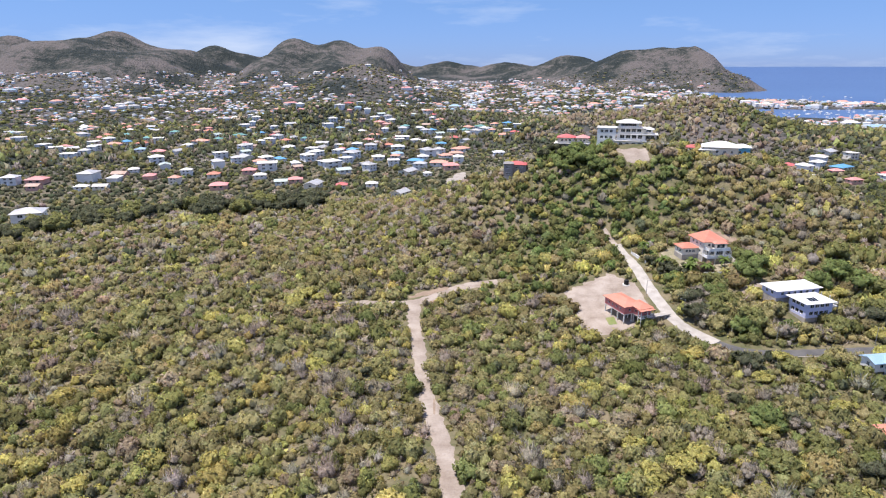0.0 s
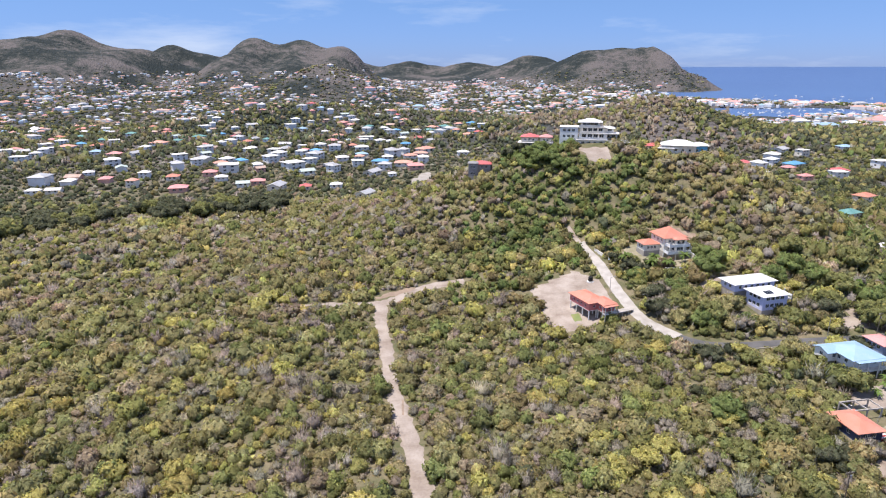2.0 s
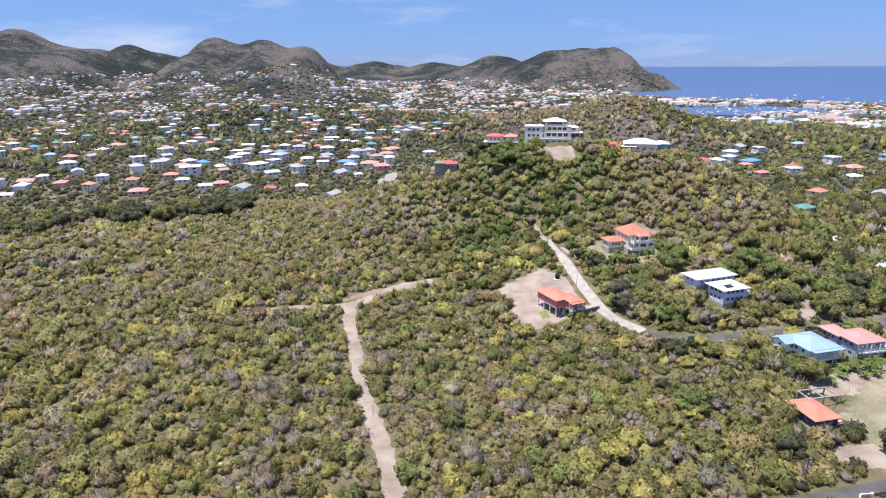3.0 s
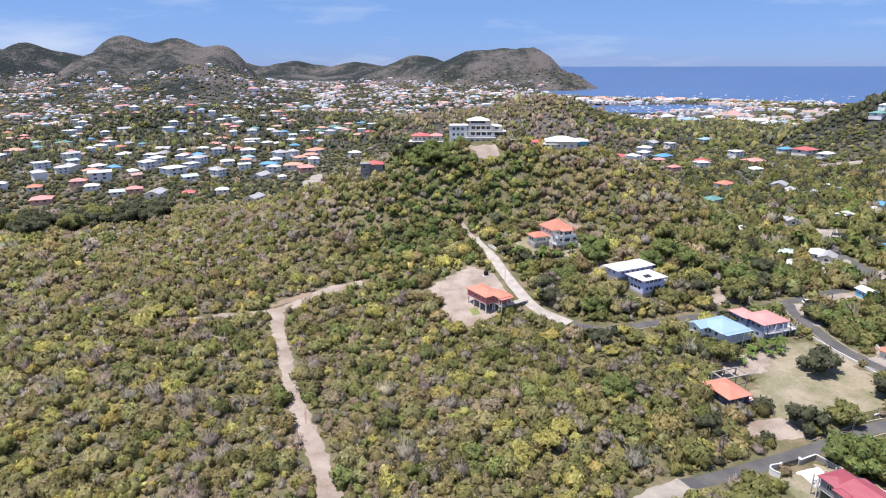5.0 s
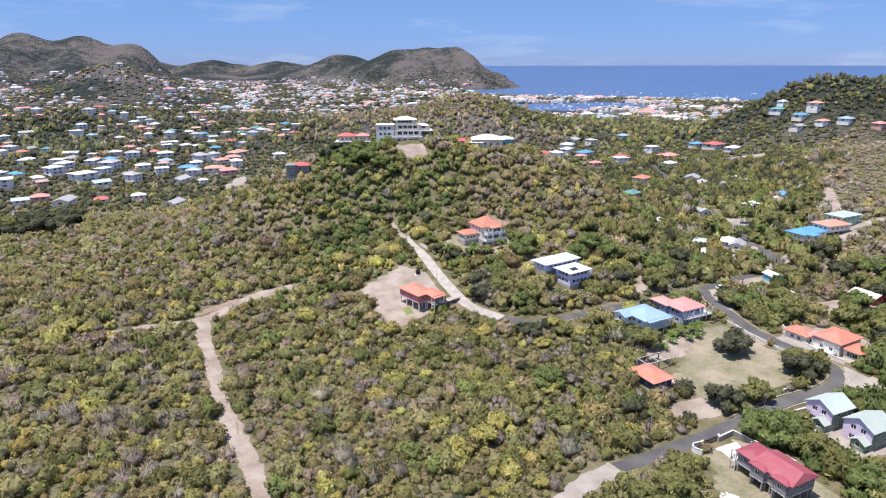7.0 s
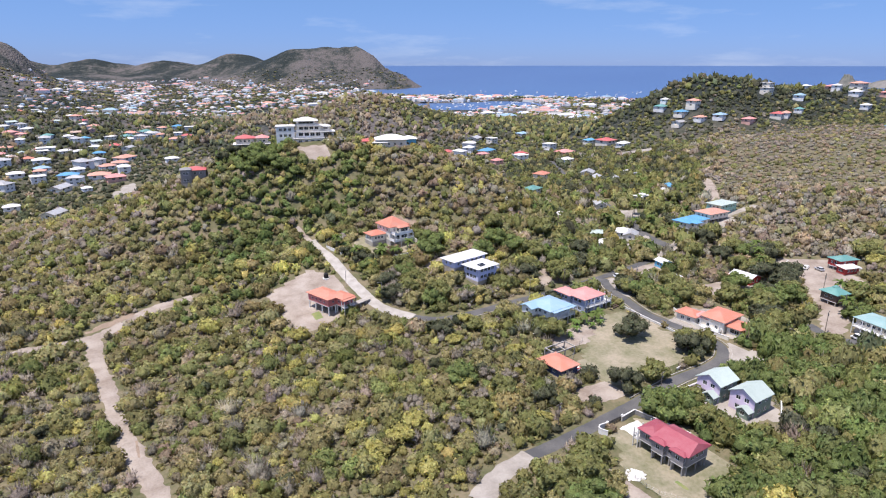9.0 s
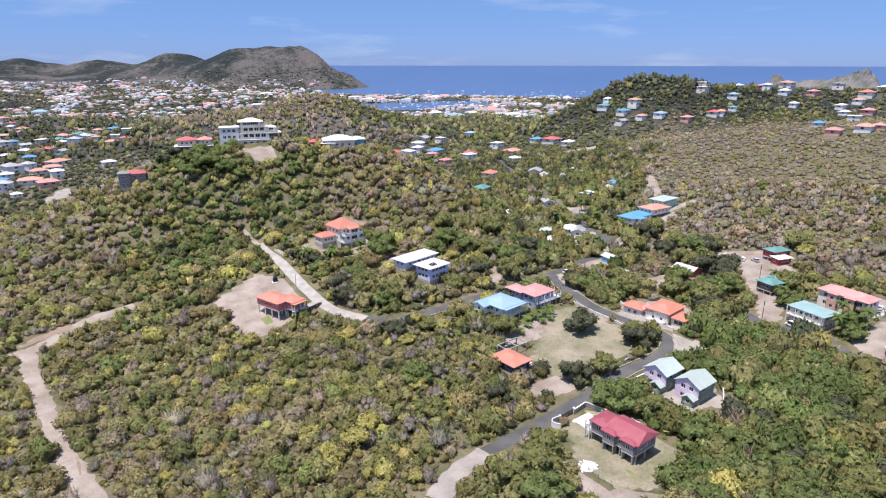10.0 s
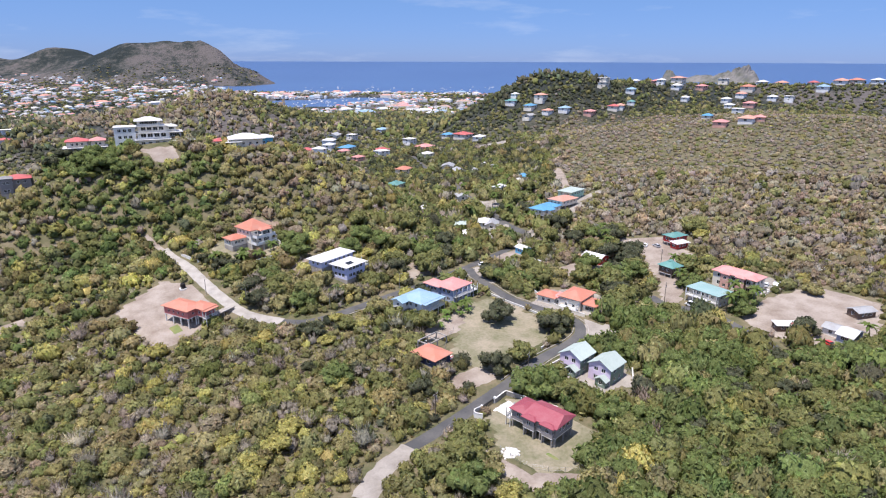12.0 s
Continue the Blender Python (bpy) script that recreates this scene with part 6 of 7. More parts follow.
def cards_mesh(name, groups):
    """One mesh from ((quads, tones, normals), positions, radii, heights, turns, colours) groups; leaves shade as rounded masses."""
    V, C, N = [], [], []
    for (quad, tone, soft), pos, rad, hei, turn, col in groups:
        if not len(pos):
            continue
        c, s = np.cos(turn)[:, None, None], np.sin(turn)[:, None, None]
        q = quad[None]
        x, y = q[..., 0] * rad[:, None, None], q[..., 1] * rad[:, None, None]
        out = np.stack([x * c - y * s, x * s + y * c, q[..., 2] * hei[:, None, None]], -1) + pos[:, None, None, :]
        V.append(out.reshape(-1, 3))
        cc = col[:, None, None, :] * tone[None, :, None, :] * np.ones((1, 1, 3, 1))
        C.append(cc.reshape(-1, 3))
        f = soft[None]
        nn = np.stack([f[..., 0] * c - f[..., 1] * s, f[..., 0] * s + f[..., 1] * c, np.repeat(f[..., 2], len(pos), 0)], -1)
        N.append(nn.reshape(-1, 3))
    V, C = np.vstack(V).astype(np.float32), np.vstack(C).astype(np.float32)
    n = len(V) // 3
    me = bpy.data.meshes.new(name)
    me.vertices.add(len(V))
    me.vertices.foreach_set("co", V.ravel())
    me.loops.add(len(V))
    me.loops.foreach_set("vertex_index", np.arange(len(V), dtype=np.int32))
    me.polygons.add(n)
    me.polygons.foreach_set("loop_start", np.arange(n, dtype=np.int32) * 3)
    me.update(calc_edges=True)
    at = me.attributes.new("plant", "FLOAT_COLOR", "POINT")
    at.data.foreach_set("color", np.hstack([C, np.ones((len(C), 1), np.float32)]).ravel())
    bend = me.attributes.new("custom_normal", "FLOAT_VECTOR", "POINT")
    bend.data.foreach_set("vector", np.vstack(N).astype(np.float32).ravel())
    me.materials.append(LEAF)
    return me


def free(x, y, slack=0.0):
    ok = land(x, y) > 2.5
    for poly in AREAS:
        ok &= ~inside(poly, x, y)
    for fx, fy, r in FOOT:
        ok &= (x - fx) ** 2 + (y - fy) ** 2 > (r + slack) ** 2
    for line, w in CLEAR:
        lo, hi = line.min(0) - w - 2, line.max(0) + w + 2
        k = np.where(ok & (x > lo[0]) & (x < hi[0]) & (y > lo[1]) & (y < hi[1]))[0]
        if len(k):
            d = np.min((x[k, None] - line[None, :, 0]) ** 2 + (y[k, None] - line[None, :, 1]) ** 2, axis=1)
            ok[k[d < (w + slack * 0.5) ** 2]] = False
    return ok


def ring_points(r0, r1, spacing, seed, b0=-43.0, b1=85.0):
    """Jittered points over a sector of the land, evenly enough to leave no bald gaps."""
    r = np.random.RandomState(seed)
    n = int(2 * r1 / spacing)
    i, j = np.meshgrid(np.arange(n), np.arange(n), indexing="ij")
    x = ((i + 0.5 * (j % 2)) * spacing - r1 + r.uniform(-0.68, 0.68, i.shape) * spacing).ravel()
    y = (j * spacing - r1 + r.uniform(-0.68, 0.68, i.shape) * spacing).ravel()
    d, be = np.hypot(x, y), np.degrees(np.arctan2(x, y))
    k = np.where((d > r0) & (d < r1) & (be > b0) & (be < b1))[0]
    k = k[r.permutation(len(k))]
    return x[k], y[k]


def patchy(x, y, size, seed):
    """Random numbers that plants of one clump share: cells of the given size with wavering borders."""
    wx, wy = x + size * 0.45 * np.sin(y / size * 1.9 + 1), y + size * 0.45 * np.sin(x / size * 1.7)
    v = np.sin(np.floor(wx / size) * 127.1 + np.floor(wy / size) * 311.7 + seed) * 43758.5453
    return v - np.floor(v)


def mix_of(x, y, u):
    """Which kind of plant grows where: index into TONES, from the zone and a random number u."""
    r, be = np.hypot(x, y), np.degrees(np.arctan2(x, y))
    be = be + 5.0 * (field(x, y, 85, 8) - 0.5)
    r = r * (1 + 0.12 * (field(x, y, 70, 9) - 0.5))
    p = np.empty((len(x), 7))
    p[:] = (0.20, 0.38, 0.16, 0.18, 0.06, 0.02, 0.0)
    def zone(mask, *row, lush=0.0):
        p[mask] = (*row, lush)
    zone((be < -4) & (r < 200), 0.16, 0.36, 0.19, 0.22, 0.06, 0.01)
    zone((be < 4) & (r > 250), 0.16, 0.42, 0.07, 0.24, 0.11, 0.01)
    zone((be > 20) & (be < 39) & (r > 265) & (r < 400), 0.15, 0.38, 0.13, 0.14, 0.20, 0.0)
    zone((be > 3) & (be < 21) & (r > 235) & (r < 330), 0.24, 0.28, 0.24, 0.05, 0.01, 0.01, lush=0.17)
    zone((be > 8) & (be < 20) & (r > 288) & (r < 370), 0.22, 0.16, 0.08, 0.02, 0.0, 0.02, lush=0.50)
    zone((be > 23) & (be < 33) & (r < 235), 0.36, 0.30, 0.13, 0.13, 0.03, 0.04)
    zone((be > 33) & (be < 52) & (r < 215), 0.44, 0.26, 0.10, 0.10, 0.02, 0.08)
    zone((r > 440) & (be < 52), 0.15, 0.08, 0.0, 0.07, 0.03, 0.67)
    zone((be > 37) & (be < 54) & (r > 235), 0.40, 0.22, 0.03, 0.08, 0.02, 0.15, lush=0.10)
    zone((be > 52) & (r < 235), 0.30, 0.13, 0.04, 0.05, 0.0, 0.06, lush=0.42)
    zone((be > 52) & (r > 285) & (r < 790), 0.06, 0.20, 0.01, 0.45, 0.28, 0.0)
    zone((be > 56) & (r > 745) & (r < 980), 0.32, 0.14, 0.0, 0.04, 0.0, 0.50)
    # nearly all DEEP here: a cloud's shadow put into the plant colours
    zone((be > 44) & (be < 60) & (r > 760), 0.10, 0.04, 0.0, 0.02, 0.0, 0.84)
    zone((r > 440) & (be < 12), 0.12, 0.07, 0.0, 0.08, 0.03, 0.70)
    zone((r > 850) & (be > 10) & (be < 33) & (r < 1250), 0.10, 0.18, 0.0, 0.36, 0.36, 0.0)
    zone((be > 33) & (be < 52) & (r > 430) & (r < 800), 0.34, 0.14, 0.01, 0.06, 0.0, 0.45)
    zone((be > 26) & (be < 50) & (r > 880) & (r < 1450), 0.22, 0.16, 0.0, 0.02, 0.0, 0.60)
    zone(r > 2450, 0.10, 0.24, 0.0, 0.16, 0.06, 0.44)
    sway = field(x, y, 60, 3)
    p[:, 3] *= 0.35 + 1.3 * sway
    p[:, 0] *= 1.6 - 1.2 * sway
    p[:, 2] *= 0.15 + 1.25 * field(x, y, 35, 5)
    p /= p.sum(1)[:, None]
    return (np.cumsum(p, 1) < u[:, None]).sum(1).clip(0, 6)


def scatter(name, x, y, n_cards, size, rad, hei, seed, label, core=(8, 3), variants=6, slack=0.6, twig=1.5, drop=None, vary=0.5, bare_cards=2.0):
    """Plants of mixed kinds at the free ones of the points: crowns of radius about rad and height hei with n_cards sprays each."""
    r = np.random.RandomState(seed)
    ok = free(x, y, slack)
    shore = np.hypot(x - 960, y - 1520)
    ok &= ~((shore < 520) & (np.hypot(x, y) > 1520)) | (r.rand(len(x)) < np.where(x > y * 0.76, 0.7, 0.25))
    # plants hidden from the camera behind the villa hill are thinned out
    be, d = np.degrees(np.arctan2(x, y)), np.hypot(x, y)
    ok &= ~((be > 7) & (be < 32) & (d > 378) & (d < 640)) | (r.rand(len(x)) < 0.25)
    x, y = x[ok], y[ok]
    if drop is not None:
        b0, b1, r0, r1 = drop
        be, d = np.degrees(np.arctan2(x, y)), np.hypot(x, y)
        stay = ~((be > b0) & (be < b1) & (d > r0) & (d < r1)) | (r.rand(len(x)) < 0.3)
        x, y = x[stay], y[stay]
    cell = 9.0 if rad < 4 else 2.4 * rad
    shared = patchy(x, y, cell, seed)
    kind = mix_of(x, y, np.where(r.rand(len(x)) < 0.45, shared, r.rand(len(x))))
    gully = (np.degrees(np.arctan2(x, y)) > 53) & (np.hypot(x, y) < 235)
    big = np.where(gully, 1.25, 1.0)
    scale = (1 - vary + 1.7 * vary * r.rand(len(x)) ** 1.5) * big * np.where(kind == BARE, 0.95, 1.0) * np.where(kind == DEEP, 0.85, 1.0)
    pos = np.stack([x, y, land(x, y) - 0.15], 1)
    col = TONES[kind] * (0.86 + 0.28 * patchy(x, y, cell, seed + 5)[:, None]) * r.uniform(0.74, 1.26, (len(x), 1)) * r.uniform(0.93, 1.07, (len(x), 3))
    groups = []
    for v in range(variants):
        for bare in (False, True):
            m = (np.arange(len(x)) % variants == v) & ((kind == BARE) == bare)
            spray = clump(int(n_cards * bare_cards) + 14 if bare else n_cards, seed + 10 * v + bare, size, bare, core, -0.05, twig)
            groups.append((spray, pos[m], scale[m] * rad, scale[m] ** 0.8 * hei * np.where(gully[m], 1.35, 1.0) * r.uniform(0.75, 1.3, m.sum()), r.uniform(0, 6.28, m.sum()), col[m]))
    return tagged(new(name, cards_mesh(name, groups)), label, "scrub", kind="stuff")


x, y = ring_points(96, 235, 2.3, 10)
scatter("undergrowth", x, y, 8, 0.36, 1.5, 0.9, 90, "low dry undergrowth and grass tufts between bushes", core=None, slack=0.0)
x, y = ring_points(97, 190, 6.3, 11)
scatter("near_scrub", x, y, 300, 0.10, 3.5, 3.9, 100, "rounded olive, yellow-green and leafless grey scrub trees", core=(9, 4), bare_cards=1.5)
x, y = ring_points(97, 190, 2.8, 31)
scatter("near_bushes", x, y, 60, 0.14, 2.05, 2.5, 130, "dense low scrub of mixed green and dry bushes", core=(7, 2), slack=0.2, bare_cards=2.0)
x, y = ring_points(190, 300, 6.3, 12)
scatter("hillside_scrub", x, y, 150, 0.14, 3.6, 4.2, 200, "rounded dry scrub trees of mixed green and grey", core=(8, 3), bare_cards=1.3)
x, y = ring_points(190, 300, 3.1, 32)
scatter("hillside_bushes", x, y, 20, 0.22, 2.2, 2.7, 230, "dense low scrub of green and grey bushes", core=(6, 2), slack=0.2, bare_cards=1.6)
x, y = ring_points(300, 440, 6.2, 13, -40, 82)
scatter("upper_scrub", x, y, 56, 0.21, 3.6, 4.3, 300, "dry scrub woodland on the upper slopes", core=(8, 3), drop=(36.5, 52.5, 250, 600), bare_cards=1.2, twig=0.6)
x, y = ring_points(300, 440, 3.6, 33, -40, 82)
scatter("upper_bushes", x, y, 6, 0.34, 2.4, 2.8, 330, "dense low dry bushes on the upper slopes", core=(6, 1), slack=0.2, drop=(36.5, 52.5, 250, 600), bare_cards=1.2, twig=0.6)
x, y = ring_points(268, 366, 4.3, 34, -8, 44)
scatter("crest_scrub", x, y, 40, 0.20, 3.1, 3.5, 360, "close dry woodland on the steep villa hill", core=(8, 3), slack=0.0, bare_cards=1.2, twig=0.6)
x, y = ring_points(440, 800, 6.5, 14, -39, 54)
scatter("valley_trees", x, y, 9, 0.30, 3.9, 4.0, 400, "green trees and scrub on the valley sides", core=(6, 2), slack=-1.2, drop=(36.5, 52.5, 250, 600), bare_cards=1.2, twig=0.6)
x, y = ring_points(430, 820, 4.4, 18, 52, 82)
scatter("ridge_scrub", x, y, 8, 0.26, 2.9, 2.2, 450, "soft grey-brown leafless scrub on the dry hill", core=(6, 1), bare_cards=1.2, twig=0.6)
x, y = ring_points(245, 640, 5.4, 19, 35.5, 53)
scatter("valley_wood", x, y, 56, 0.20, 4.2, 5.8, 470, "round green broadleaf trees filling the valley", core=(9, 3), slack=-0.8, twig=0.9)
x, y = ring_points(750, 965, 6.2, 20, 46, 82)
scatter("ridge_trees", x, y, 14, 0.28, 3.3, 3.4, 480, "dark green trees between the ridge houses", core=(6, 2), slack=-0.8, twig=0.8)
x, y = ring_points(800, 1500, 10.3, 15, -39, 62)
scatter("plain_trees", x, y, 4, 0.42, 6.2, 7.4, 500, "distant trees among the houses", core=(5, 1), slack=-2.0, bare_cards=3.0, twig=0.7)
x, y = ring_points(940, 1150, 5.2, 17, 9, 33)
scatter("knoll_scrub", x, y, 6, 0.36, 3.6, 3.0, 550, "dry grey-brown scrub on the knoll", core=(5, 1), slack=1, bare_cards=2.0, twig=0.7)
x, y = ring_points(1500, 2650, 21, 16, -39, 62)
scatter("town_trees", x, y, 2, 0.5, 11.0, 6.0, 600, "far trees about the town", core=(4, 1), slack=1, twig=0.7)

x, y = ring_points(2600, 3700, 25, 21, -39, 26)
foot = land(x, y) < 105
x, y = x[foot], y[foot]
scatter("mountain_woods", x, y, 1, 0.6, 11.0, 4.5, 650, "dark woods on the mountain slopes", core=(4, 1), slack=1, twig=0.7)


# ---- trees ----
def tree_meshes(seed, height, spread_, tone, cards, size):
    """Trunk with limbs, and a crown of leaf sprays gathered in uneven masses round the limbs' ends."""
    r = np.random.RandomState(seed)
    sh = Shape()
    fork = height * 0.2
    lean = r.normal(0, 0.25, 2)
    sh.tube((0, 0, -0.6), (lean[0], lean[1], fork), height * 0.035, height * 0.022, 8)
    ends = []
    for k in range(7):
        a = 2 * math.pi * (k + r.rand() * 0.7) / 7
        out = spread_ * (0.35 + 0.5 * r.rand()) * (0.35 if k == 6 else 1)
        e = (lean[0] + out * math.cos(a), lean[1] + out * math.sin(a), height * ((0.26 + 0.34 * r.rand()) if k < 6 else 0.62))
        sh.tube((lean[0], lean[1], fork * 0.95), e, height * 0.016, height * 0.005, 5)
        ends.append(e)
    groups = []
    base = TONES[tone]
    for k, e in enumerate(ends):
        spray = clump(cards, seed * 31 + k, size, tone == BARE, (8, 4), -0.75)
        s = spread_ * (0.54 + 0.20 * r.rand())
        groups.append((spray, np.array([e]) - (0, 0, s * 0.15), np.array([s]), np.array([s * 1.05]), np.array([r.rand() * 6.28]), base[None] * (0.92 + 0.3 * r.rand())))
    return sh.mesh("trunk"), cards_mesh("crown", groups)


TREES = []
for k, (h, w, tone) in enumerate(((7.5, 5.0, GREEN), (6.5, 4.6, OLIVE), (8.0, 5.4, LUSH), (5.5, 4.0, LIME), (7.0, 4.6, DEEP), (6.0, 4.4, BARE))):
    tm, cm = tree_meshes(50 + k, h, w, tone, 118, 0.15)
    tm.materials.append(BARK)
    TREES.append((tm, cm))
TREE_LABELS = ["broad green shade tree", "olive-green spreading tree", "tall leafy green tree", "yellow-green flowering tree", "dark green dense tree", "greyish half-bare dry tree"]


def tree(kind, x, y, scale=1.0, where="beside the houses", group=""):
    r = random.Random(int(x * 7 + y * 13))
    b = empty("tree", x, y, float(land(x, y)), r.uniform(0, 360), TREE_LABELS[kind] + " " + where, "tree", group)
    b.scale = (scale, scale, scale * r.uniform(0.9, 1.1))
    part("trunk", TREES[kind][0], BARK, b)
    part("crown", TREES[kind][1], LEAF, b)


for x, y, k, s in ((150.5, 137.5, 4, 1.15), (125.2, 113, 4, 0.95), (137.9, 113.2, 0, 0.85), (160.4, 117.5, 4, 1.1), (163, 124, 0, 0.8)):
    tree(k, x, y, s, "standing on the parched lawn", "lawn trees")
for x, y, k, s in ((124, 98, 2, 1.0), (129, 95.5, 2, 1.0), (134, 98, 0, 0.9), (131, 90, 0, 0.9), (102, 61, 1, 1.0), (128, 150, 0, 0.9), (94.7, 172, 4, 0.9), (122, 229, 2, 1.0),
                   (92, 92, 0, 0.9), (86, 88, 0, 1.0), (82, 80, 2, 0.9), (90, 82, 1, 0.8), (78, 88, 0, 0.9)):
    tree(k, x, y, s, "among the hillside houses", "hillside trees")
for x, y, k, s in ((155, 202, 0, 1.0), (149.5, 215.5, 3, 0.9), (176.5, 204, 2, 1.1), (166, 197, 0, 1.0), (145, 222, 2, 0.9), (110, 194, 1, 0.9), (115, 187, 5, 1.0), (94, 211, 4, 1.0),
                   (98, 202.7, 0, 0.9), (90, 203, 4, 0.9), (102, 207, 0, 0.9), (106, 200, 1, 0.9), (172, 195, 0, 1.0), (160, 208, 3, 1.0)):
    tree(k, x, y, s, "on the slope above the lane", "hillside trees")
for x, y, k, s in ((224, 126.5, 2, 1.0), (246, 152, 0, 1.1), (258.7, 167, 2, 1.0), (181, 157, 0, 0.9), (186, 151, 2, 0.9), (194, 151, 0, 0.9), (180.5, 168, 0, 0.9), (188, 158, 1, 0.9), (200, 150, 1, 0.9),
                   (216, 55.6, 4, 0.9), (252, 66, 1, 0.8), (209, 41, 2, 0.8), (214, 132, 2, 1.0), (206, 138, 0, 1.0), (236, 136, 4, 1.0), (228, 100, 2, 0.55), (232, 104, 2, 0.6), (240, 160, 0, 1.0)):
    tree(k, x, y, s, "in the valley settlement", "valley trees")
for x, y, k, s in ((73.4, 330.3, 2, 0.90), (70.1, 321.9, 2, 0.94), (63.4, 336.9, 4, 0.97), (66.7, 330.3, 2, 0.86), (75.1, 320.3, 2, 0.94), (121.8, 326.9, 4, 0.94), (127.6, 325.3, 3, 0.79), (55.0, 337.8, 4, 0.86), (64.2, 320.3, 2, 0.79), (116.8, 329.4, 1, 0.86), (80.1, 313.6, 2, 0.86), (85.9, 306.9, 2, 0.72)):
    tree(k, x, y, s, "below the hilltop villas", "hilltop trees")
for x, y, k, s in ((166, 214, 0, 1.2), (161, 221, 2, 1.0), (152, 196, 4, 1.0), (177, 207, 0, 1.0), (181, 201, 4, 1.1), (186, 196, 0, 1.0), (157, 228, 2, 1.0), (160, 237, 0, 1.0), (133, 189, 3, 0.8), 
                   (101, 205, 1, 1.1), (115, 199, 1, 1.1), (107, 195, 0, 1.0), (117, 190, 2, 0.7), (126, 237, 2, 1.0), (104, 221, 0, 0.9), (96, 195, 1, 1.0), (194, 214, 4, 1.1), (184, 228, 0, 1.1), (144, 199, 5, 0.9), (200, 199, 0, 1.0)):
    tree(k, x, y, s, "on the bank round the white house", "hillside trees")
for x, y, k, s in ((259, 163, 4, 1.2), (268, 162, 0, 1.1), (245, 142, 4, 1.2), (238, 145, 4, 1.1), (229, 129, 0, 1.0), (233, 136, 4, 1.1), (222, 148, 2, 0.9), (258, 176, 0, 1.1), (259, 194, 4, 1.2), (269, 197, 0, 1.1), (248, 175, 4, 1.0), (246, 192, 1, 1.1),
                   (240, 184, 0, 1.0), (198, 161, 0, 1.0), (184, 161, 2, 1.0), (191, 150, 0, 1.1), (183, 171, 4, 1.0), (220, 195, 1, 1.0), (229, 206, 0, 1.1), (294, 133, 0, 1.1), (288, 128, 3, 0.9)):
    tree(k, x, y, s, "round the dirt yards of the valley", "valley trees")
for x, y, k, s in ((233, 109, 0, 0.6), (226, 104, 2, 0.6), (244, 112, 0, 1.0), (250, 106, 0, 0.9), (219, 132, 4, 1.1), (209, 126, 0, 1.1), (200, 120, 4, 1.1), (190, 112, 0, 1.1), (308, 255, 0, 1.1), (270, 226, 4, 1.1), (279, 241, 0, 1.2), (214, 128, 2, 1.1), (196, 113, 0, 1.1)):
    tree(k, x, y, s, "round the dirt yards of the valley", "valley trees")
for x, y, k, s in ((109, 172, 1, 0.55), (119, 171, 0, 0.55), (148, 174.5, 4, 0.7), (163, 190, 0, 0.9), (147, 187.5, 3, 0.8)):
    tree(k, x, y, s, "beside the hillside lane", "hillside trees")
for x, y, k, s in ((91, 238, 4, 0.75), (95, 233, 4, 0.7), (89, 246, 4, 0.6), (100, 236, 4, 0.55), (95, 241, 0, 0.6), (92, 229, 2, 0.7)):
    tree(k, x, y, s, "as a dark hedge beside the concrete drive", "drive hedge")
forest = np.random.RandomState(77)
fx, fy = ring_points(100, 232, 8.0, 78, 54, 84)
ok = free(fx, fy, 1.5)
for x, y in zip(fx[ok][:135], fy[ok][:135]):
    tree(int(forest.choice([0, 0, 2, 2, 2, 4])), float(x), float(y), float(forest.uniform(0.5, 0.85)), "in the gully wood", "gully wood trees")
fx, fy = ring_points(408, 446, 8.0, 82, -40, -11)
ok = free(fx, fy, 1.5)
for x, y in zip(fx[ok][:64], fy[ok][:64]):
    tree(int(forest.choice([4, 4, 4, 0])), float(x), float(y), float(forest.uniform(1.1, 1.6)), "in the hedge below the scrub", "village edge trees")
fx, fy = ring_points(205, 240, 7.0, 81, 24, 36)
ok = free(fx, fy, 1.5)
for x, y in zip(fx[ok][:16], fy[ok][:16]):
    tree(int(forest.choice([0, 1, 1, 2, 5])), float(x), float(y), float(forest.uniform(0.75, 1.0)), "on the slope above the lane", "hillside trees")
fx, fy = ring_points(110, 200, 9.0, 79, 30, 52)
ok = free(fx, fy, 1.5)
for x, y in zip(fx[ok][:60], fy[ok][:60]):
    tree(int(forest.choice([0, 1, 1, 3, 3, 5, 5])), float(x), float(y), float(forest.uniform(0.45, 0.75)), "rising over the scrub", "scrub trees")


for x, y, k, s in ((61.5, 124.8, 3, 0.95), (48, 118.3, 3, 0.8), (56, 121.5, 3, 0.9), (47.3, 130.6, 3, 0.7), (44.4, 175, 3, 0.6), (106.4, 173, 3, 0.75), (-55, 231.6, 3, 1.0), (-50, 228, 3, 0.8),
                   (-41.9, 191.8, 4, 0.42), (-23.7, 170.1, 4, 0.4), (70, 118, 5, 0.8), (66, 135, 5, 0.7), (85, 140, 2, 0.8), (92, 128, 0, 0.8), (100, 118, 4, 0.7), (80, 122, 0, 0.75), (-32, 186, 5, 0.6), (-60, 160, 5, 0.7), (-75, 190, 1, 0.7), (20, 200, 0, 0.6), (36, 160, 5, 0.6)):
    tree(k, x, y, s, "standing out of the scrub", "scrub trees")


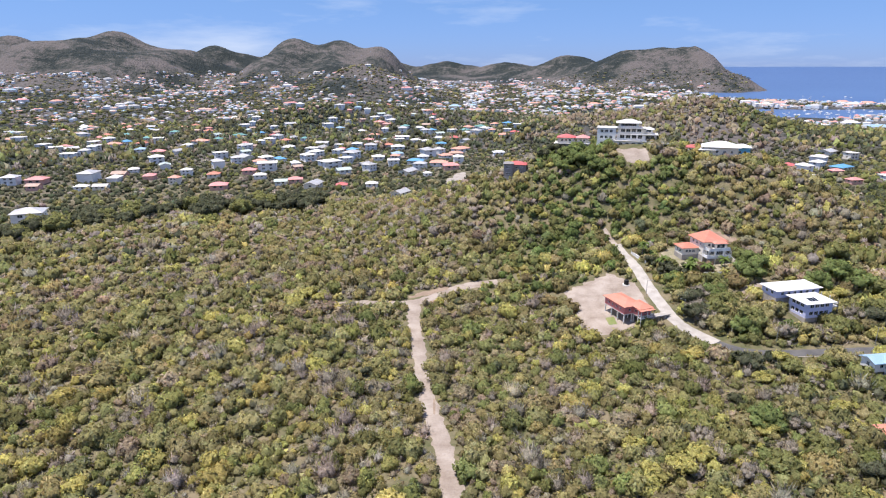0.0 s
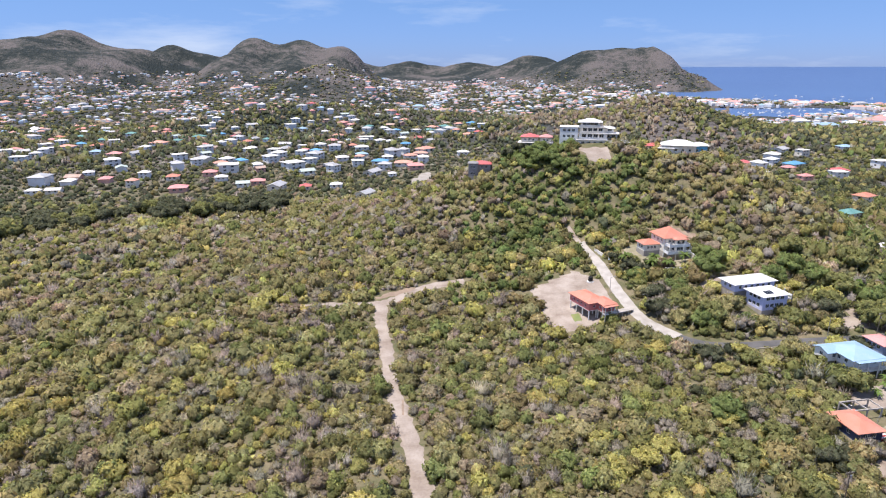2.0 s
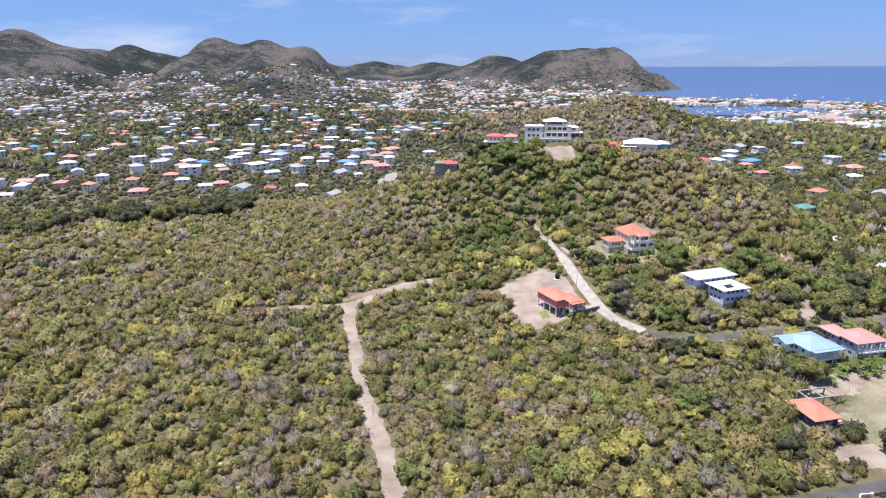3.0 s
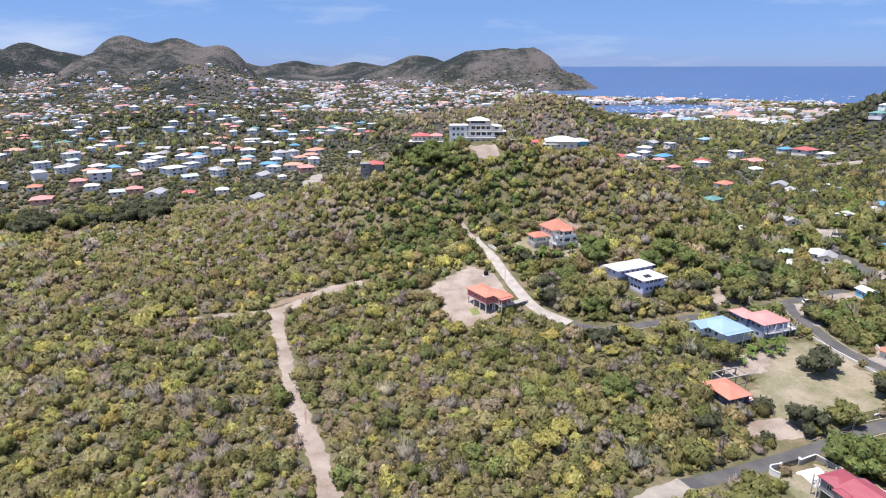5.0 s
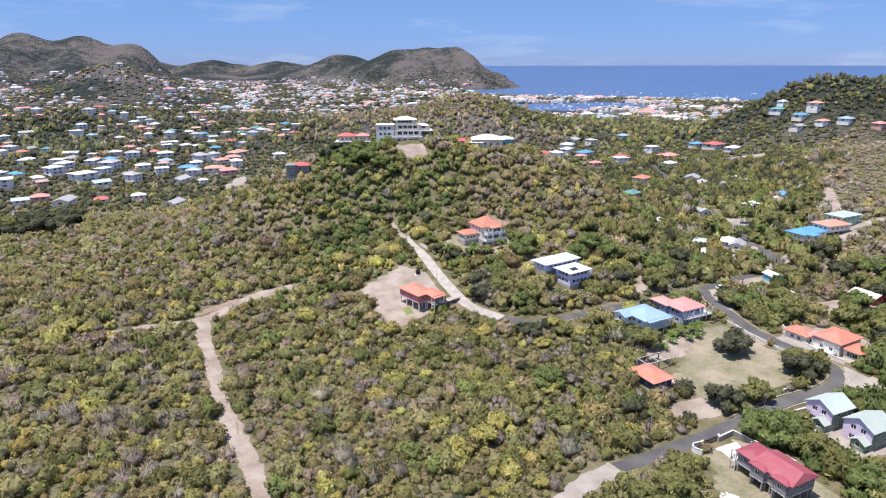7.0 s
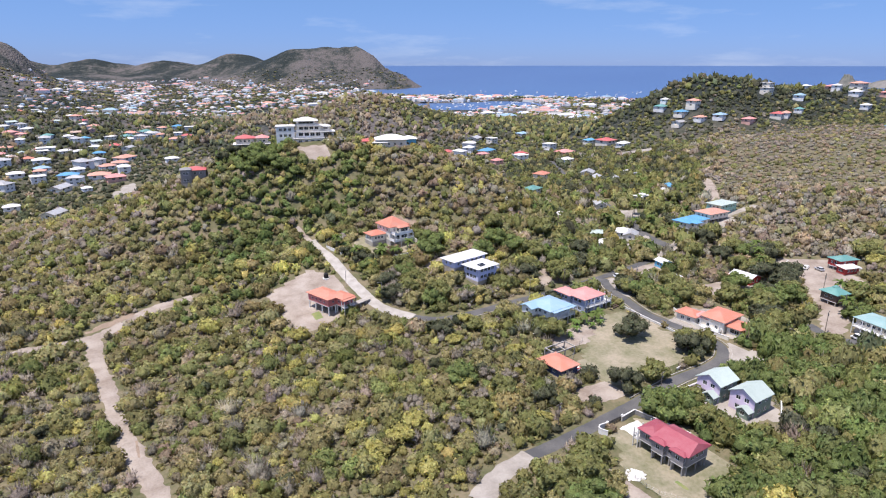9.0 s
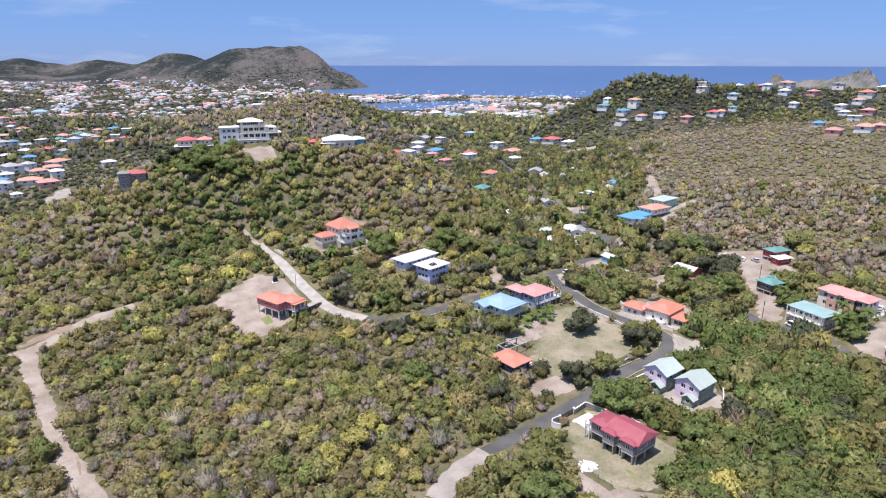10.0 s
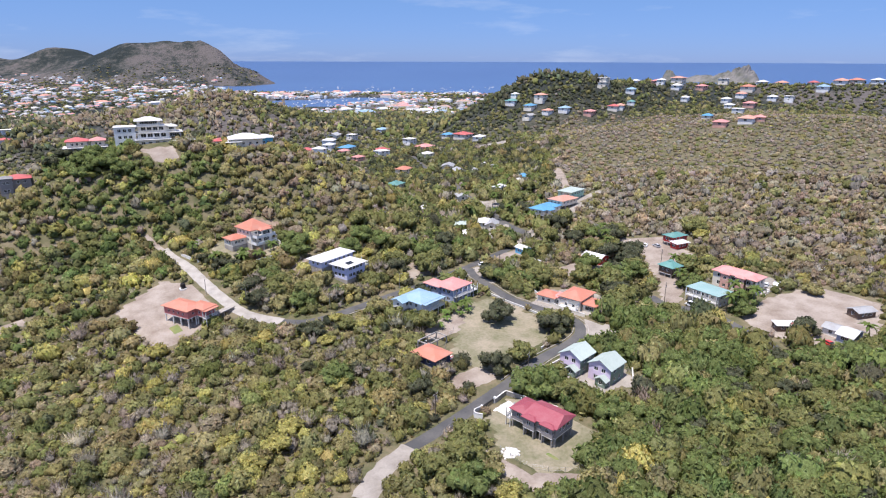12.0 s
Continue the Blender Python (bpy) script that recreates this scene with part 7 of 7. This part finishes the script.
def banana(x, y, h, n):
    """A clump of banana plants: short stems with broad arching leaves."""
    r = random.Random(int(x * 5 + y * 9))
    b = empty("banana_clump", x, y, float(land(x, y)), r.uniform(0, 360), "clump of green banana plants in a dirt garden", "banana plant", "garden plants")
    for k in range(n):
        u, v = r.uniform(-1.0, 1.0), r.uniform(-1.0, 1.0)
        stem = part("stem", Shape().tube((u, v, -0.3), (u * 1.1, v * 1.1, h * 0.6), 0.11, 0.07, 6), BARK, b)
        for j in range(7):
            a, rise, L = j * 0.9 + r.uniform(-0.2, 0.2), r.uniform(0.5, 1.0), h * r.uniform(0.5, 0.7)
            sh = Shape()
            for i in range(4):
                t0, t1 = i / 4, (i + 1) / 4
                w0, w1 = 0.26 * math.sin(0.5 + 2.4 * t0), 0.26 * math.sin(0.5 + 2.4 * t1)
                z0, z1 = L * (rise * t0 - 0.9 * t0 * t0), L * (rise * t1 - 0.9 * t1 * t1)
                sh.face((-w0, L * t0, z0), (w0, L * t0, z0), (w1, L * t1, z1), (-w1, L * t1, z1))
            me = sh.mesh("leaf")
            at = me.attributes.new("plant", "FLOAT_COLOR", "POINT")
            at.data.foreach_set("color", np.tile(np.array([0.17, 0.25, 0.07, 1.0], np.float32), len(me.vertices)))
            part("leaf", me, LEAF, stem, at=pose(u * 1.1, v * 1.1, h * 0.58, 0, 0, math.degrees(a)))


for x, y, h, n in ((141, 153, 3.2, 4), (145, 149, 3.0, 3), (137, 150, 2.8, 3), (149, 150.5, 3.0, 3), (133, 147, 2.6, 3)):
    banana(x, y, h, n)


# ---- palms ----
def frond_mesh(seed):
    r = random.Random(seed)
    sh = Shape()
    n = 7
    spine = [(0.0, 3.0 * t, 0.9 * math.sin(2.2 * t) - 1.5 * t * t) for t in (i / n for i in range(n + 1))]
    for (x0, y0, z0), (x1, y1, z1), i in zip(spine, spine[1:], range(n)):
        w0, w1 = 0.55 * math.sin(0.35 + 2.6 * i / n), 0.55 * math.sin(0.35 + 2.6 * (i + 1) / n) if i < n - 1 else 0.02
        for s in (-1, 1):
            sh.face((0, y0, z0), (0, y1, z1), (s * w1, y1 + 0.25, z1 - 0.28 - r.random() * 0.1), (s * w0, y0 + 0.25, z0 - 0.28))
    me = sh.mesh("frond")
    at = me.attributes.new("plant", "FLOAT_COLOR", "POINT")
    at.data.foreach_set("color", np.tile(np.array([0.15, 0.20, 0.06, 1.0], np.float32), len(me.vertices)))
    me.materials.append(LEAF)
    return me


FRONDS = [frond_mesh(k) for k in range(3)]


def palm(x, y, h):
    r = random.Random(int(x * 3 + y * 11))
    b = empty("palm_tree", x, y, float(land(x, y)), r.uniform(0, 360), "coconut palm with drooping green fronds beside a house", "palm tree", "coconut palms")
    sh = Shape()
    pts = [(0.9 * (t ** 2), 0.0, h * t) for t in (0, 0.25, 0.5, 0.75, 1)]
    for p, q, k in zip(pts, pts[1:], range(4)):
        sh.tube((p[0], p[1], p[2] - (0.5 if k == 0 else 0)), q, 0.2 - 0.02 * k, 0.18 - 0.02 * k, 7)
    part("trunk", sh, BARK, b)
    for k in range(15):
        part("frond", FRONDS[k % 3], LEAF, b, at=pose(0.9, 0, h, r.uniform(-22, 42), r.uniform(-10, 10), k * 24 + r.uniform(-8, 8)))


for x, y, h in ((87.5, 256, 6), (90, 240, 5), (101, 234, 3.5), (106, 233, 4), (257, 210, 7), (250, 157, 8), (222, 82, 6), (245, 112, 6), (224, 40, 6), (227, 78, 6), (246, 249, 7), (150, 153, 3), (145, 152.5, 3.2),
                (116, 238, 3.5), (241, 118, 6), (262, 168, 7), (250, 232, 7), (275, 255, 7), (290, 300, 7), (265, 270, 7), (103, 240, 3.4), (286, 262, 8), (300, 270, 8), (282, 290, 7), (296, 318, 8), (268, 250, 7), (330, 300, 8), (318, 282, 7), (345, 320, 8), (262, 232, 7), (244, 153, 7), (227, 108, 6), (229, 86, 6), (216, 83, 6)):
    palm(x, y, h)
